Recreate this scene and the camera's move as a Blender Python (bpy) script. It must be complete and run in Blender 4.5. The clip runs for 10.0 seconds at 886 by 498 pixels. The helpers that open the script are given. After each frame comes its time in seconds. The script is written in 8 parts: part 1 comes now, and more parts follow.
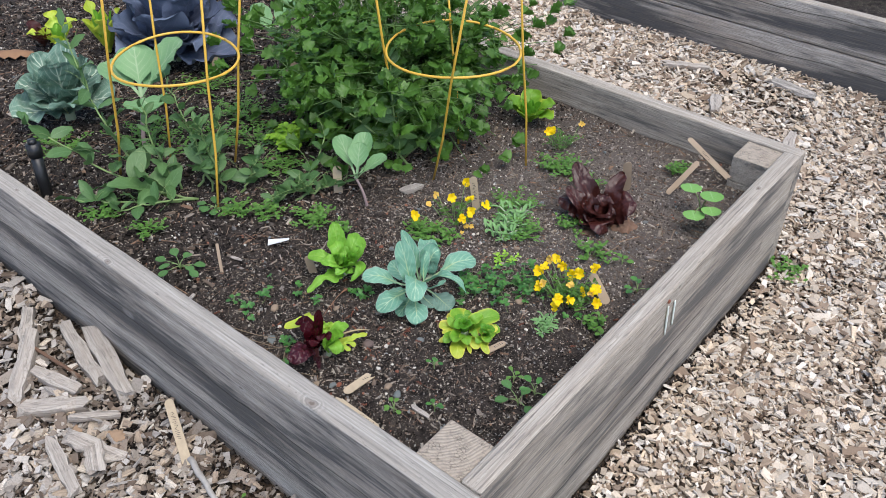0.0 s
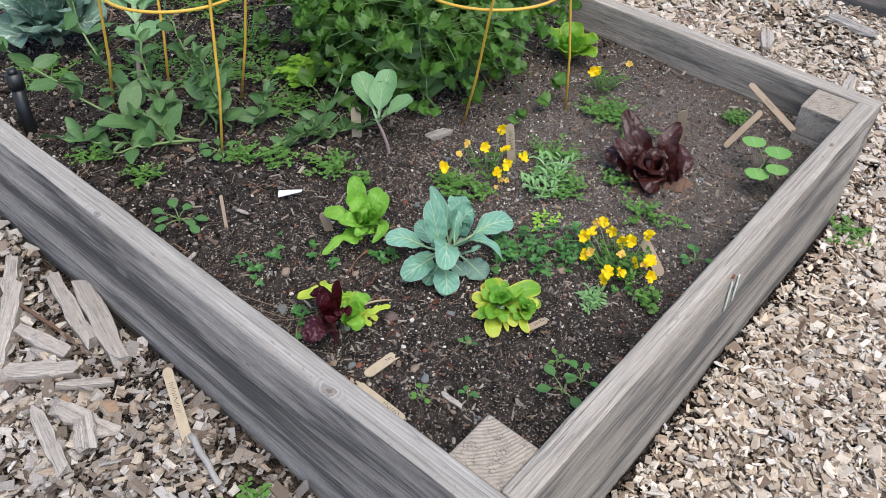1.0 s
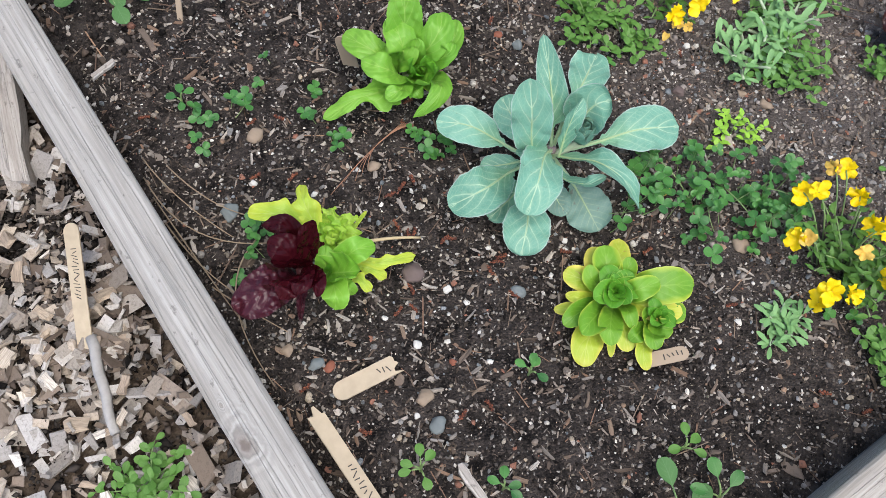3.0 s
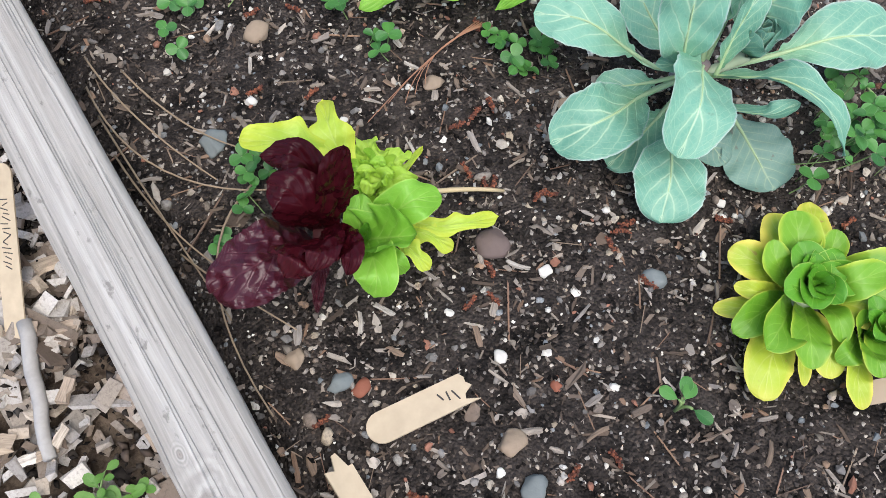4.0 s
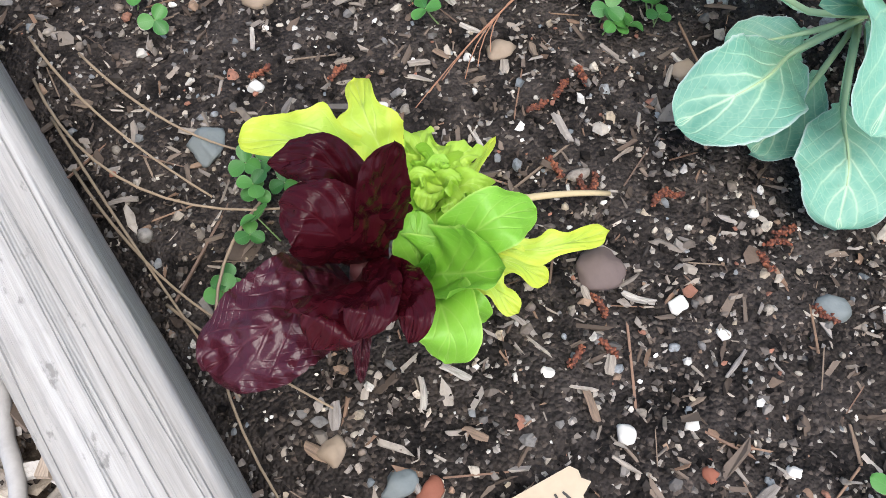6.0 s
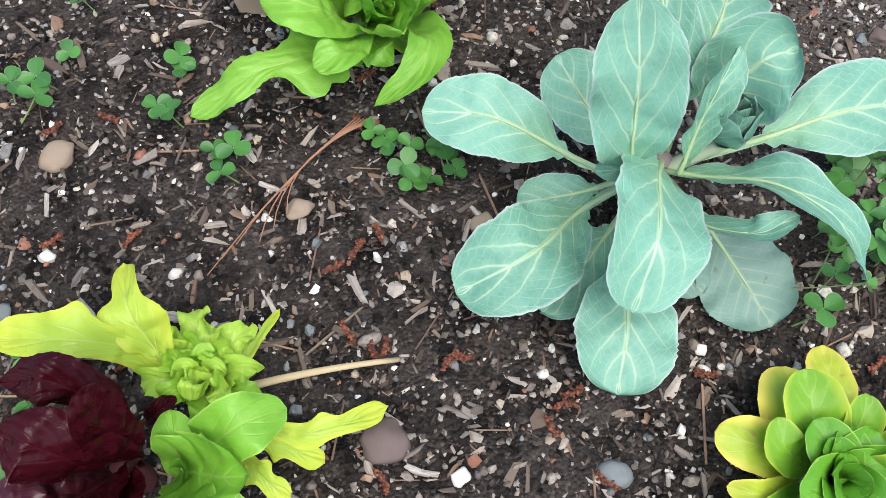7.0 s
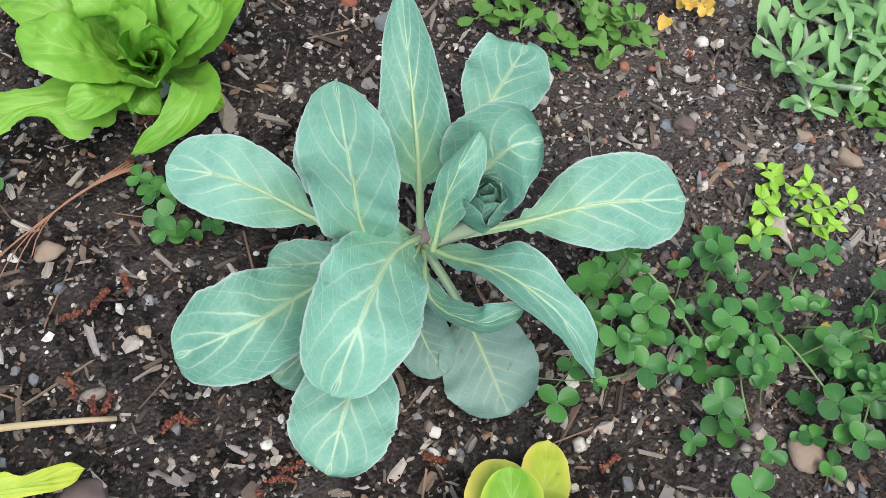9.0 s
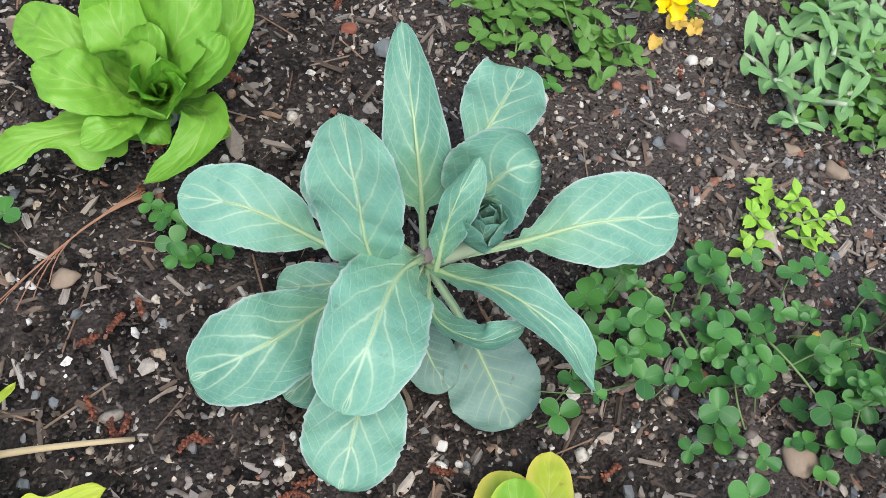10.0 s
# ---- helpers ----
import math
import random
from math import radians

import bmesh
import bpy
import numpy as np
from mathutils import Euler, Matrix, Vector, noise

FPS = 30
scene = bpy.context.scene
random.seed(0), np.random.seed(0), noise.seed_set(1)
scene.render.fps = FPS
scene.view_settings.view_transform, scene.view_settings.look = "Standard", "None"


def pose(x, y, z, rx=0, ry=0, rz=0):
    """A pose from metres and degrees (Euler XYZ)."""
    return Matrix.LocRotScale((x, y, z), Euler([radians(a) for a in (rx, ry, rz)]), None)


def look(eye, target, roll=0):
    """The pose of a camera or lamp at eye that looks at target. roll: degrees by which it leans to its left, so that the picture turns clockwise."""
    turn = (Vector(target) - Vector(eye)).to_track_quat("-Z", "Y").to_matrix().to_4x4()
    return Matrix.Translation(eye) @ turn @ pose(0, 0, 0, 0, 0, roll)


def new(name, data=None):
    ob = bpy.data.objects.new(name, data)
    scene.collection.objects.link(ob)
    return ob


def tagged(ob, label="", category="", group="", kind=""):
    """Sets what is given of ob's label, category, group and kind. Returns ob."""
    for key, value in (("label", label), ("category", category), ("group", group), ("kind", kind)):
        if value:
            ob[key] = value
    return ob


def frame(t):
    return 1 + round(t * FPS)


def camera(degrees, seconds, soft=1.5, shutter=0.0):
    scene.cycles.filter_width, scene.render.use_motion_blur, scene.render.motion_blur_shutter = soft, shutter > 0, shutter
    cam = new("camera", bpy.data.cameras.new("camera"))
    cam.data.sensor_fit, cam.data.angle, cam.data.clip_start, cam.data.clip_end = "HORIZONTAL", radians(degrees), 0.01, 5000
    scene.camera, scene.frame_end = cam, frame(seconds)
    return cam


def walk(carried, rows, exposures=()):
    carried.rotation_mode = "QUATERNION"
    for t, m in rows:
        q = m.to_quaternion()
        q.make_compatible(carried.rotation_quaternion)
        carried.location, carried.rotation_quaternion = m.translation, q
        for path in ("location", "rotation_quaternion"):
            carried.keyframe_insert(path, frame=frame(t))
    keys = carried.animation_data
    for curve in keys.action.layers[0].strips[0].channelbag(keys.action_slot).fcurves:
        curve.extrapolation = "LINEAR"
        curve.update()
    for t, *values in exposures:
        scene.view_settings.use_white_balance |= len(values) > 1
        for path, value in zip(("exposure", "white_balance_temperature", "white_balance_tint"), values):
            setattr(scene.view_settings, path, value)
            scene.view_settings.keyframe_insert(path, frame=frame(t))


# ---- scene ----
cam = camera(54.9, 10.0, soft=0.6)
EXPOSURES = ((0.0, 0.95), (1.0, 0.95), (2.0, 1.13), (2.5, 1.12), (4.0, 1.26), (5.0, 1.46), (6.5, 1.50), (7.0, 1.40), (7.5, 1.26), (8.5, 1.17), (10.0, 1.17))
PATH = [
    (0, (-0.578, -0.433, 1.368), (0.644, 0.566, 0.139), 0.6),
    (0.5, (-0.546, -0.398, 1.34), (0.629, 0.58, 0.052), 1.3),
    (1, (-0.462, -0.27, 1.295), (0.667, 0.659, -0.071), 1.9),
    (1.5, (-0.314, -0.069, 1.258), (0.735, 0.748, -0.236), 1.8),
    (2, (-0.193, 0.035, 1.208), (0.713, 0.734, -0.432), 4.5),
    (2.5, (-0.054, 0.078, 1.103), (0.643, 0.765, -0.641), 7.4),
    (2.7, (-0.017, 0.098, 1.053), (0.598, 0.777, -0.725), 7.4),
    (3.8, (0.037, 0.228, 0.76), (0.603, 0.86, -1.051), 8.7),
    (4, (0.044, 0.239, 0.718), (0.598, 0.876, -1.095), 9.0),
    (4.5, (0.058, 0.275, 0.645), (0.541, 0.895, -1.195), 7.2),
    (5, (0.059, 0.299, 0.615), (0.514, 0.949, -1.221), 3.1),
    (5.2, (0.06, 0.304, 0.609), (0.504, 0.963, -1.226), 1.9),
    (6.3, (0.085, 0.314, 0.595), (0.619, 0.962, -1.22), 4.0),
    (6.5, (0.106, 0.315, 0.604), (0.666, 0.967, -1.202), 4.5),
    (7, (0.165, 0.312, 0.624), (0.75, 0.967, -1.173), 5.4),
    (7.5, (0.212, 0.295, 0.636), (0.811, 0.958, -1.154), 8.1),
    (8, (0.246, 0.272, 0.644), (0.848, 0.934, -1.145), 10.9),
    (8.5, (0.259, 0.264, 0.641), (0.877, 0.924, -1.143), 12.2),
    (9, (0.265, 0.273, 0.636), (0.899, 0.927, -1.145), 12.5),
    (9.5, (0.263, 0.276, 0.636), (0.898, 0.925, -1.146), 12.0),
    (10, (0.261, 0.274, 0.651), (0.908, 0.938, -1.121), 11.5),
]
walk(cam, [(t, look(eye, target, roll)) for t, eye, target, roll in PATH], exposures=EXPOSURES)

# ---- world and light: bright overcast sky, wide soft sun high up ----
world = bpy.data.worlds.new("sky")
scene.world = world
world.use_nodes = True
wn, wl = world.node_tree.nodes, world.node_tree.links
sky = wn.new("ShaderNodeTexSky")
sky.sky_type, sky.sun_disc = "NISHITA", False
sky.sun_elevation, sky.sun_rotation = radians(58), radians(200)
sky.dust_density, sky.ozone_density, sky.air_density = 2.0, 2.0, 0.8
wn["Background"].inputs["Strength"].default_value = 0.13
wl.new(sky.outputs[0], wn["Background"].inputs["Color"])
sun_data = bpy.data.lights.new("sun", "SUN")
sun_data.energy, sun_data.angle, sun_data.color = 1.5, radians(50), (1.0, 0.97, 0.92)
sun = new("sun", sun_data)
sun.matrix_world = look((0, 0, 5), (0.4, 1.6, 0))


# ---- node helpers ----
class Mat:
    """A node material under construction."""

    def __init__(self, name, rough=0.6, spec=0.4):
        self.m = bpy.data.materials.new(name)
        self.m.use_nodes = True
        self.nt = self.m.node_tree
        self.b = self.nt.nodes["Principled BSDF"]
        self.b.inputs["Roughness"].default_value = rough
        self.b.inputs["Specular IOR Level"].default_value = spec

    def n(self, kind, **ins):
        nd = self.nt.nodes.new("ShaderNode" + kind)
        for k, v in ins.items():
            self.put(v, nd.inputs[k.replace("_", " ")])
        return nd

    def put(self, v, socket):
        if isinstance(v, bpy.types.NodeSocket):
            self.nt.links.new(v, socket)
        else:
            socket.default_value = v

    def math(self, op, a, b=0.0, c=None, clamp=False):
        nd = self.nt.nodes.new("ShaderNodeMath")
        nd.operation, nd.use_clamp = op, clamp
        self.put(a, nd.inputs[0])
        self.put(b, nd.inputs[1])
        if c is not None:
            self.put(c, nd.inputs[2])
        return nd.outputs[0]

    def ramp(self, fac, stops, interp="LINEAR"):
        nd = self.nt.nodes.new("ShaderNodeValToRGB")
        nd.color_ramp.interpolation = interp
        els = nd.color_ramp.elements
        while len(els) < len(stops):
            els.new(0.5)
        for e, (p, c) in zip(els, stops):
            e.position, e.color = p, (*c, 1) if len(c) == 3 else c
        self.put(fac, nd.inputs[0])
        return nd.outputs[0]

    def mix(self, fac, a, b, blend="MIX"):
        nd = self.nt.nodes.new("ShaderNodeMix")
        nd.data_type, nd.blend_type = "RGBA", blend
        self.put(fac, nd.inputs[0])
        self.put((*a, 1) if isinstance(a, tuple) else a, nd.inputs[6])
        self.put((*b, 1) if isinstance(b, tuple) else b, nd.inputs[7])
        return nd.outputs[2]

    def coords(self, which="Object", scale=(1, 1, 1)):
        tc = self.nt.nodes.new("ShaderNodeTexCoord")
        mp = self.nt.nodes.new("ShaderNodeMapping")
        self.nt.links.new(tc.outputs[which], mp.inputs[0])
        mp.inputs["Scale"].default_value = scale
        return mp.outputs[0]

    def noise(self, vec, scale, detail=4.0, rough=0.55, out=0, distort=0.0):
        nd = self.n("TexNoise", Scale=scale, Detail=detail, Roughness=rough, Distortion=distort)
        self.nt.links.new(vec, nd.inputs["Vector"])
        return nd.outputs[out]

    def colour(self, c):
        self.put((*c, 1) if isinstance(c, tuple) else c, self.b.inputs["Base Color"])
        return self

    def bump(self, height, strength=0.4, dist=0.001):
        nd = self.n("Bump", Strength=strength, Distance=dist, Height=height)
        self.nt.links.new(nd.outputs[0], self.b.inputs["Normal"])
        return self

    def thin(self, colour, amount):
        """Lets light through, as a leaf does."""
        tr = self.n("BsdfTranslucent", Color=colour)
        mx = self.n("MixShader", Fac=amount)
        self.nt.links.new(self.b.outputs[0], mx.inputs[1])
        self.nt.links.new(tr.outputs[0], mx.inputs[2])
        self.nt.links.new(mx.outputs[0], self.nt.nodes["Material Output"].inputs[0])
        return self


def object_random(m):
    return m.n("ObjectInfo").outputs["Random"]


def island_random(m):
    return m.n("NewGeometry").outputs["Random Per Island"]


def leaf_material(name, dark, light, vein, veins=7.0, slope=2.2, rough=0.5, vein_amount=0.6, thin=0.25, edge=None,
                  pucker=0.25, island=False, spots=None, spec=0.35, rim=None, coat=0.0, edge_at=0.55, edge_amount=0.85, foot=None, wander=0.05, quilt=0.0):
    """Leaf blade: midrib and side veins follow the leaf's own u (across) and v (along)."""
    m = Mat(name, rough, spec)
    m.b.inputs["Coat Weight"].default_value, m.b.inputs["Coat Roughness"].default_value = coat, 0.18
    uv = m.n("UVMap").outputs[0]
    obj = m.coords("Object")
    wob = m.noise(obj, 60.0, 3.0)
    sep = m.n("SeparateXYZ")
    m.nt.links.new(uv, sep.inputs[0])
    a = m.math("MULTIPLY", m.math("ABSOLUTE", m.math("SUBTRACT", sep.outputs[0], 0.5)), 2.0)
    v = m.math("ADD", sep.outputs[1], m.math("MULTIPLY", m.math("SUBTRACT", wob, 0.5), wander))
    along = m.math("SUBTRACT", m.math("MULTIPLY", v, veins), m.math("MULTIPLY", a, slope))
    tri = m.math("ABSOLUTE", m.math("SUBTRACT", m.math("FRACT", along), 0.5))
    side = m.math("SUBTRACT", 1.0, m.math("MULTIPLY", tri, m.math("ADD", 6.5, m.math("MULTIPLY", a, 7.0))), clamp=True)
    halo = m.math("MULTIPLY", m.math("SUBTRACT", 1.0, m.math("MULTIPLY", tri, 2.4), clamp=True), m.math("SUBTRACT", 1.05, a), clamp=True)
    fork = m.math("ADD", m.math("MULTIPLY", v, veins * 2.3), m.math("MULTIPLY", a, slope * 2.2))
    fork = m.math("SUBTRACT", 1.0, m.math("MULTIPLY", m.math("ABSOLUTE", m.math("SUBTRACT", m.math("FRACT", fork), 0.5)), 9.0), clamp=True)
    fork = m.math("MULTIPLY", fork, m.math("MULTIPLY", a, 0.35))
    side = m.math("MULTIPLY", side, m.math("SUBTRACT", 1.15, a), clamp=True)
    width = m.math("SUBTRACT", 0.13, m.math("MULTIPLY", v, 0.1))
    rib = m.math("SUBTRACT", 1.0, m.math("DIVIDE", a, width), clamp=True)
    vf = m.math("MULTIPLY", m.math("MAXIMUM", m.math("MAXIMUM", rib, m.math("MULTIPLY", halo, 0.20)), m.math("MAXIMUM", m.math("MULTIPLY", side, 0.72), fork)), vein_amount, clamp=True)
    tone = m.noise(obj, 35.0, 4.0)
    rnd = island_random(m) if island else object_random(m)
    base = m.mix(m.math("ADD", m.math("MULTIPLY", tone, 0.6), m.math("MULTIPLY", rnd, 0.45), clamp=True), dark, light)
    if foot:
        base = m.mix(m.math("MULTIPLY", m.math("SUBTRACT", 0.55, m.math("ADD", v, m.math("MULTIPLY", a, 0.30))), 1.5, clamp=True), base, foot)
    if edge:
        ring = m.math("ADD", a, m.math("MULTIPLY", m.math("SUBTRACT", m.noise(obj, 22.0, 3.0), 0.5), 1.1))
        ring = m.math("MAXIMUM", m.math("MULTIPLY", m.math("SUBTRACT", ring, edge_at), 2.4, clamp=True),
                      m.math("MULTIPLY", m.math("SUBTRACT", v, edge_at + 0.25), 4.0, clamp=True))
        base = m.mix(m.math("MULTIPLY", ring, edge_amount), base, edge)
    if spots:
        sp = m.ramp(m.noise(obj, 190.0, 2.0), [(0.68, (0, 0, 0)), (0.74, (1, 1, 1))])
        base = m.mix(m.math("MULTIPLY", sp, 0.7), base, spots)
    cell = m.n("TexVoronoi", Scale=230.0)
    cell.feature = "DISTANCE_TO_EDGE"
    m.nt.links.new(obj, cell.inputs["Vector"])
    net = m.math("SUBTRACT", 1.0, m.math("MULTIPLY", cell.outputs["Distance"], 9.0), clamp=True)
    vf = m.math("ADD", vf, m.math("MULTIPLY", net, 0.09 * vein_amount), clamp=True)
    if rim:
        base = m.mix(m.math("MULTIPLY", m.math("SUBTRACT", a, 0.93), 12.0, clamp=True), base, rim)
    col = m.mix(vf, base, vein)
    m.colour(col)
    fine = m.noise(obj, 240.0, 3.0)
    puck = m.noise(obj, 85.0, 2.0)
    h = m.math("ADD", m.math("MULTIPLY", fine, 0.25), m.math("SUBTRACT", m.math("MULTIPLY", puck, 1.0), m.math("MULTIPLY", vf, 0.5)))
    if quilt:
        blister = m.n("TexVoronoi", Scale=150.0)
        blister.feature = "SMOOTH_F1"
        m.nt.links.new(m.coords("Object"), blister.inputs["Vector"])
        h = m.math("SUBTRACT", h, m.math("MULTIPLY", blister.outputs["Distance"], quilt))
    m.bump(h, pucker, 0.002)
    if thin:
        m.thin(m.mix(0.5, col, light), thin)
    return m.m


# ---- materials ----
def wood_material(name, light, dark, streak=0.5, tint=(0.30, 0.29, 0.28), knots=(), stain=None, stain_at=(0.44, 0.58), splits=(), growth=0.45, waver=34.0):
    """Weathered board; the grain runs along local x: fibres, drying cracks, mould specks, broad stains and knots."""
    m = Mat(name, 0.82, 0.2)
    obj = m.coords("Object")
    band = m.noise(m.coords("Object", (3.0, 95, 95)), 1.0, 7.0, 0.68)
    fibre = m.noise(m.coords("Object", (16, 480, 480)), 1.0, 4.0, 0.7)
    broad = m.noise(m.coords("Object", (0.8, 12, 16)), 1.0, 6.0, 0.62, distort=0.5)
    crack = m.noise(m.coords("Object", (1.1, 120, 120)), 1.0, 2.0, 0.5)
    speck = m.noise(m.coords("Object", (90, 170, 170)), 1.0, 4.0, 0.65)
    c = m.mix(m.ramp(band, [(0.36, (0, 0, 0)), (0.62, (1, 1, 1))]), dark, light)
    c = m.mix(m.math("MULTIPLY", m.ramp(broad, [(0.50, (0, 0, 0)), (0.66, (1, 1, 1))]), 0.7), c, tint)
    if stain:
        blot = m.noise(m.coords("Object", (1.3, 9, 13)), 1.0, 9.0, 0.66, distort=0.35)
        rust = m.ramp(m.noise(m.coords("Object", (1.6, 10, 14)), 1.0, 6.0, 0.66, distort=0.4), [(0.50, (0, 0, 0)), (0.66, (0.40, 0.40, 0.40))])
        c = m.mix(rust, c, (0.27, 0.20, 0.14))
        seep = m.math("ADD", blot, m.math("MULTIPLY", m.math("SUBTRACT", band, 0.5), 0.42))
        seep = m.math("ADD", seep, m.math("MULTIPLY", m.math("SUBTRACT", fibre, 0.5), 0.16))
        c = m.mix(m.ramp(seep, [(stain_at[0], (0, 0, 0)), (stain_at[1], (0.94, 0.94, 0.94))]), c, stain)
    yz = m.n("SeparateXYZ")
    m.nt.links.new(obj, yz.inputs[0])
    drift = m.noise(m.coords("Object", (1.1, 5, 5)), 1.0, 3.0)
    grow = m.math("SINE", m.math("ADD", m.math("MULTIPLY", m.math("ADD", yz.outputs[1], yz.outputs[2]), 1050.0), m.math("MULTIPLY", drift, waver)))
    grow = m.math("MULTIPLY", m.math("ADD", grow, 0.1), m.math("ADD", 0.25, band), clamp=True)
    c = m.mix(m.math("MULTIPLY", grow, growth), c, tuple(x * 0.6 for x in dark))
    c = m.mix(m.math("MULTIPLY", m.ramp(fibre, [(0.40, (1, 1, 1)), (0.56, (0, 0, 0))]), streak * 0.7), c, tuple(x * 0.42 for x in dark))
    lines = m.ramp(crack, [(0.478, (0, 0, 0)), (0.494, (1, 1, 1)), (0.510, (0, 0, 0))])
    c = m.mix(m.math("MULTIPLY", lines, streak * 0.75), c, tuple(x * 0.22 for x in dark))
    dots = m.ramp(speck, [(0.62, (0, 0, 0)), (0.70, (1, 1, 1))])
    c = m.mix(m.math("MULTIPLY", dots, 0.6), c, tuple(x * 0.35 for x in dark))
    mould = m.ramp(m.noise(m.coords("Object", (34, 75, 75)), 1.0, 5.0, 0.7), [(0.58, (0, 0, 0)), (0.68, (1, 1, 1))])
    c = m.mix(m.math("MULTIPLY", mould, 0.5 * streak), c, tuple(x * 0.4 for x in dark))
    h = m.math("SUBTRACT", m.math("ADD", m.math("MULTIPLY", fibre, 0.5), band), m.math("MULTIPLY", lines, 0.9))
    # long drying splits with a dark stain under them: height, slope, from, to
    for sz0, slope, x0, x1 in splits:
        line = m.math("ADD", m.math("SUBTRACT", yz.outputs[2], m.math("MULTIPLY", yz.outputs[0], slope)), m.math("MULTIPLY", m.math("SUBTRACT", m.noise(m.coords("Object", (6, 3, 3)), 1.0, 5.0), 0.5), 0.02))
        off = m.math("SUBTRACT", line, sz0)
        span = m.math("MULTIPLY", m.math("GREATER_THAN", yz.outputs[0], x0), m.math("LESS_THAN", yz.outputs[0], x1))
        gap = m.math("SUBTRACT", 1.0, m.math("DIVIDE", m.math("ABSOLUTE", off), 0.0022), clamp=True)
        under = m.math("MULTIPLY", m.math("LESS_THAN", off, 0.0), m.math("ADD", 1.0, m.math("MULTIPLY", off, 24.0)), clamp=True)
        under = m.math("MULTIPLY", under, m.ramp(m.noise(m.coords("Object", (4, 30, 30)), 1.0, 5.0), [(0.42, (0, 0, 0)), (0.60, (1, 1, 1))]))
        c = m.mix(m.math("MULTIPLY", m.math("MULTIPLY", under, span), 0.8), c, (0.09, 0.088, 0.086))
        c = m.mix(m.math("MULTIPLY", m.math("MULTIPLY", gap, span), 0.85), c, (0.035, 0.032, 0.03))
        h = m.math("SUBTRACT", h, m.math("MULTIPLY", gap, 2.0))
    for kx, ky, kz, size in knots:
        d = m.n("VectorMath", Vector=(0, 0, 0))
        d.operation = "DISTANCE"
        m.put(m.coords("Object", (0.55, 1, 1)), d.inputs[0])
        d.inputs[1].default_value = (kx * 0.55, ky, kz)
        dist = m.math("ADD", d.outputs["Value"], m.math("MULTIPLY", m.math("SUBTRACT", m.noise(obj, 70.0, 3.0), 0.5), size * 0.6))
        rings = m.math("MULTIPLY", m.math("ADD", m.math("SINE", m.math("MULTIPLY", dist, 26.0 / size)), 1.0), 0.5)
        near = m.math("SUBTRACT", 1.0, m.math("DIVIDE", dist, size), clamp=True)
        core = m.math("SUBTRACT", 1.0, m.math("DIVIDE", dist, size * 0.35), clamp=True)
        c = m.mix(m.math("MULTIPLY", near, 0.5), c, tuple(min(0.6, x * 1.15) for x in light))
        c = m.mix(m.math("MULTIPLY", near, m.math("MULTIPLY", rings, 0.9), clamp=True), c, tuple(x * 0.5 for x in dark))
        c = m.mix(m.math("MULTIPLY", core, 1.3, clamp=True), c, (0.16, 0.13, 0.11))
    m.colour(c)
    m.bump(h, 0.7, 0.002)
    return m.m


KNOTS_LEFT = ((0.32, 0.008, 0.333, 0.022), (0.354, 0.008, 0.333, 0.005), (0.885, 0.005, 0.333, 0.016), (1.25, 0.02, 0.333, 0.012), (0.50, 0.0, 0.25, 0.010),
              (0.85, 0.0, 0.22, 0.012))
NAIL_RIGHT = ((0.62, 0.0, 0.322, 0.012), (1.02, 0.02, 0.333, 0.014))
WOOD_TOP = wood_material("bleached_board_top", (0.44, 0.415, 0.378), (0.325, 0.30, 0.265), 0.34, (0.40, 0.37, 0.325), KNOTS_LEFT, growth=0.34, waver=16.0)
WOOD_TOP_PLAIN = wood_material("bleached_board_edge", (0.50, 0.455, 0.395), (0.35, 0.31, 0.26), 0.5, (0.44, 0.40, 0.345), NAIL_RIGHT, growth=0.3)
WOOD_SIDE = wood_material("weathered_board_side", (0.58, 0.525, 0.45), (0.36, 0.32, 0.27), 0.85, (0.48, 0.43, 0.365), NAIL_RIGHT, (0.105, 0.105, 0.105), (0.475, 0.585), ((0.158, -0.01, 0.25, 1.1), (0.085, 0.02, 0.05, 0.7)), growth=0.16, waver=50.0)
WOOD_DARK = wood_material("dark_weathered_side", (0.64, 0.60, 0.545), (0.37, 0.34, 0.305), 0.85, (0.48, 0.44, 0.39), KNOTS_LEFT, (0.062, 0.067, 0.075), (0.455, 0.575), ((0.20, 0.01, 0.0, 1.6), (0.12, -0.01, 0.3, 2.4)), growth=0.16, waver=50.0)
WOOD_SCRAP = wood_material("grey_scrap_wood", (0.52, 0.475, 0.42), (0.34, 0.30, 0.26), 0.5, (0.44, 0.41, 0.375), (), (0.17, 0.14, 0.115), (0.50, 0.66), growth=0.10)


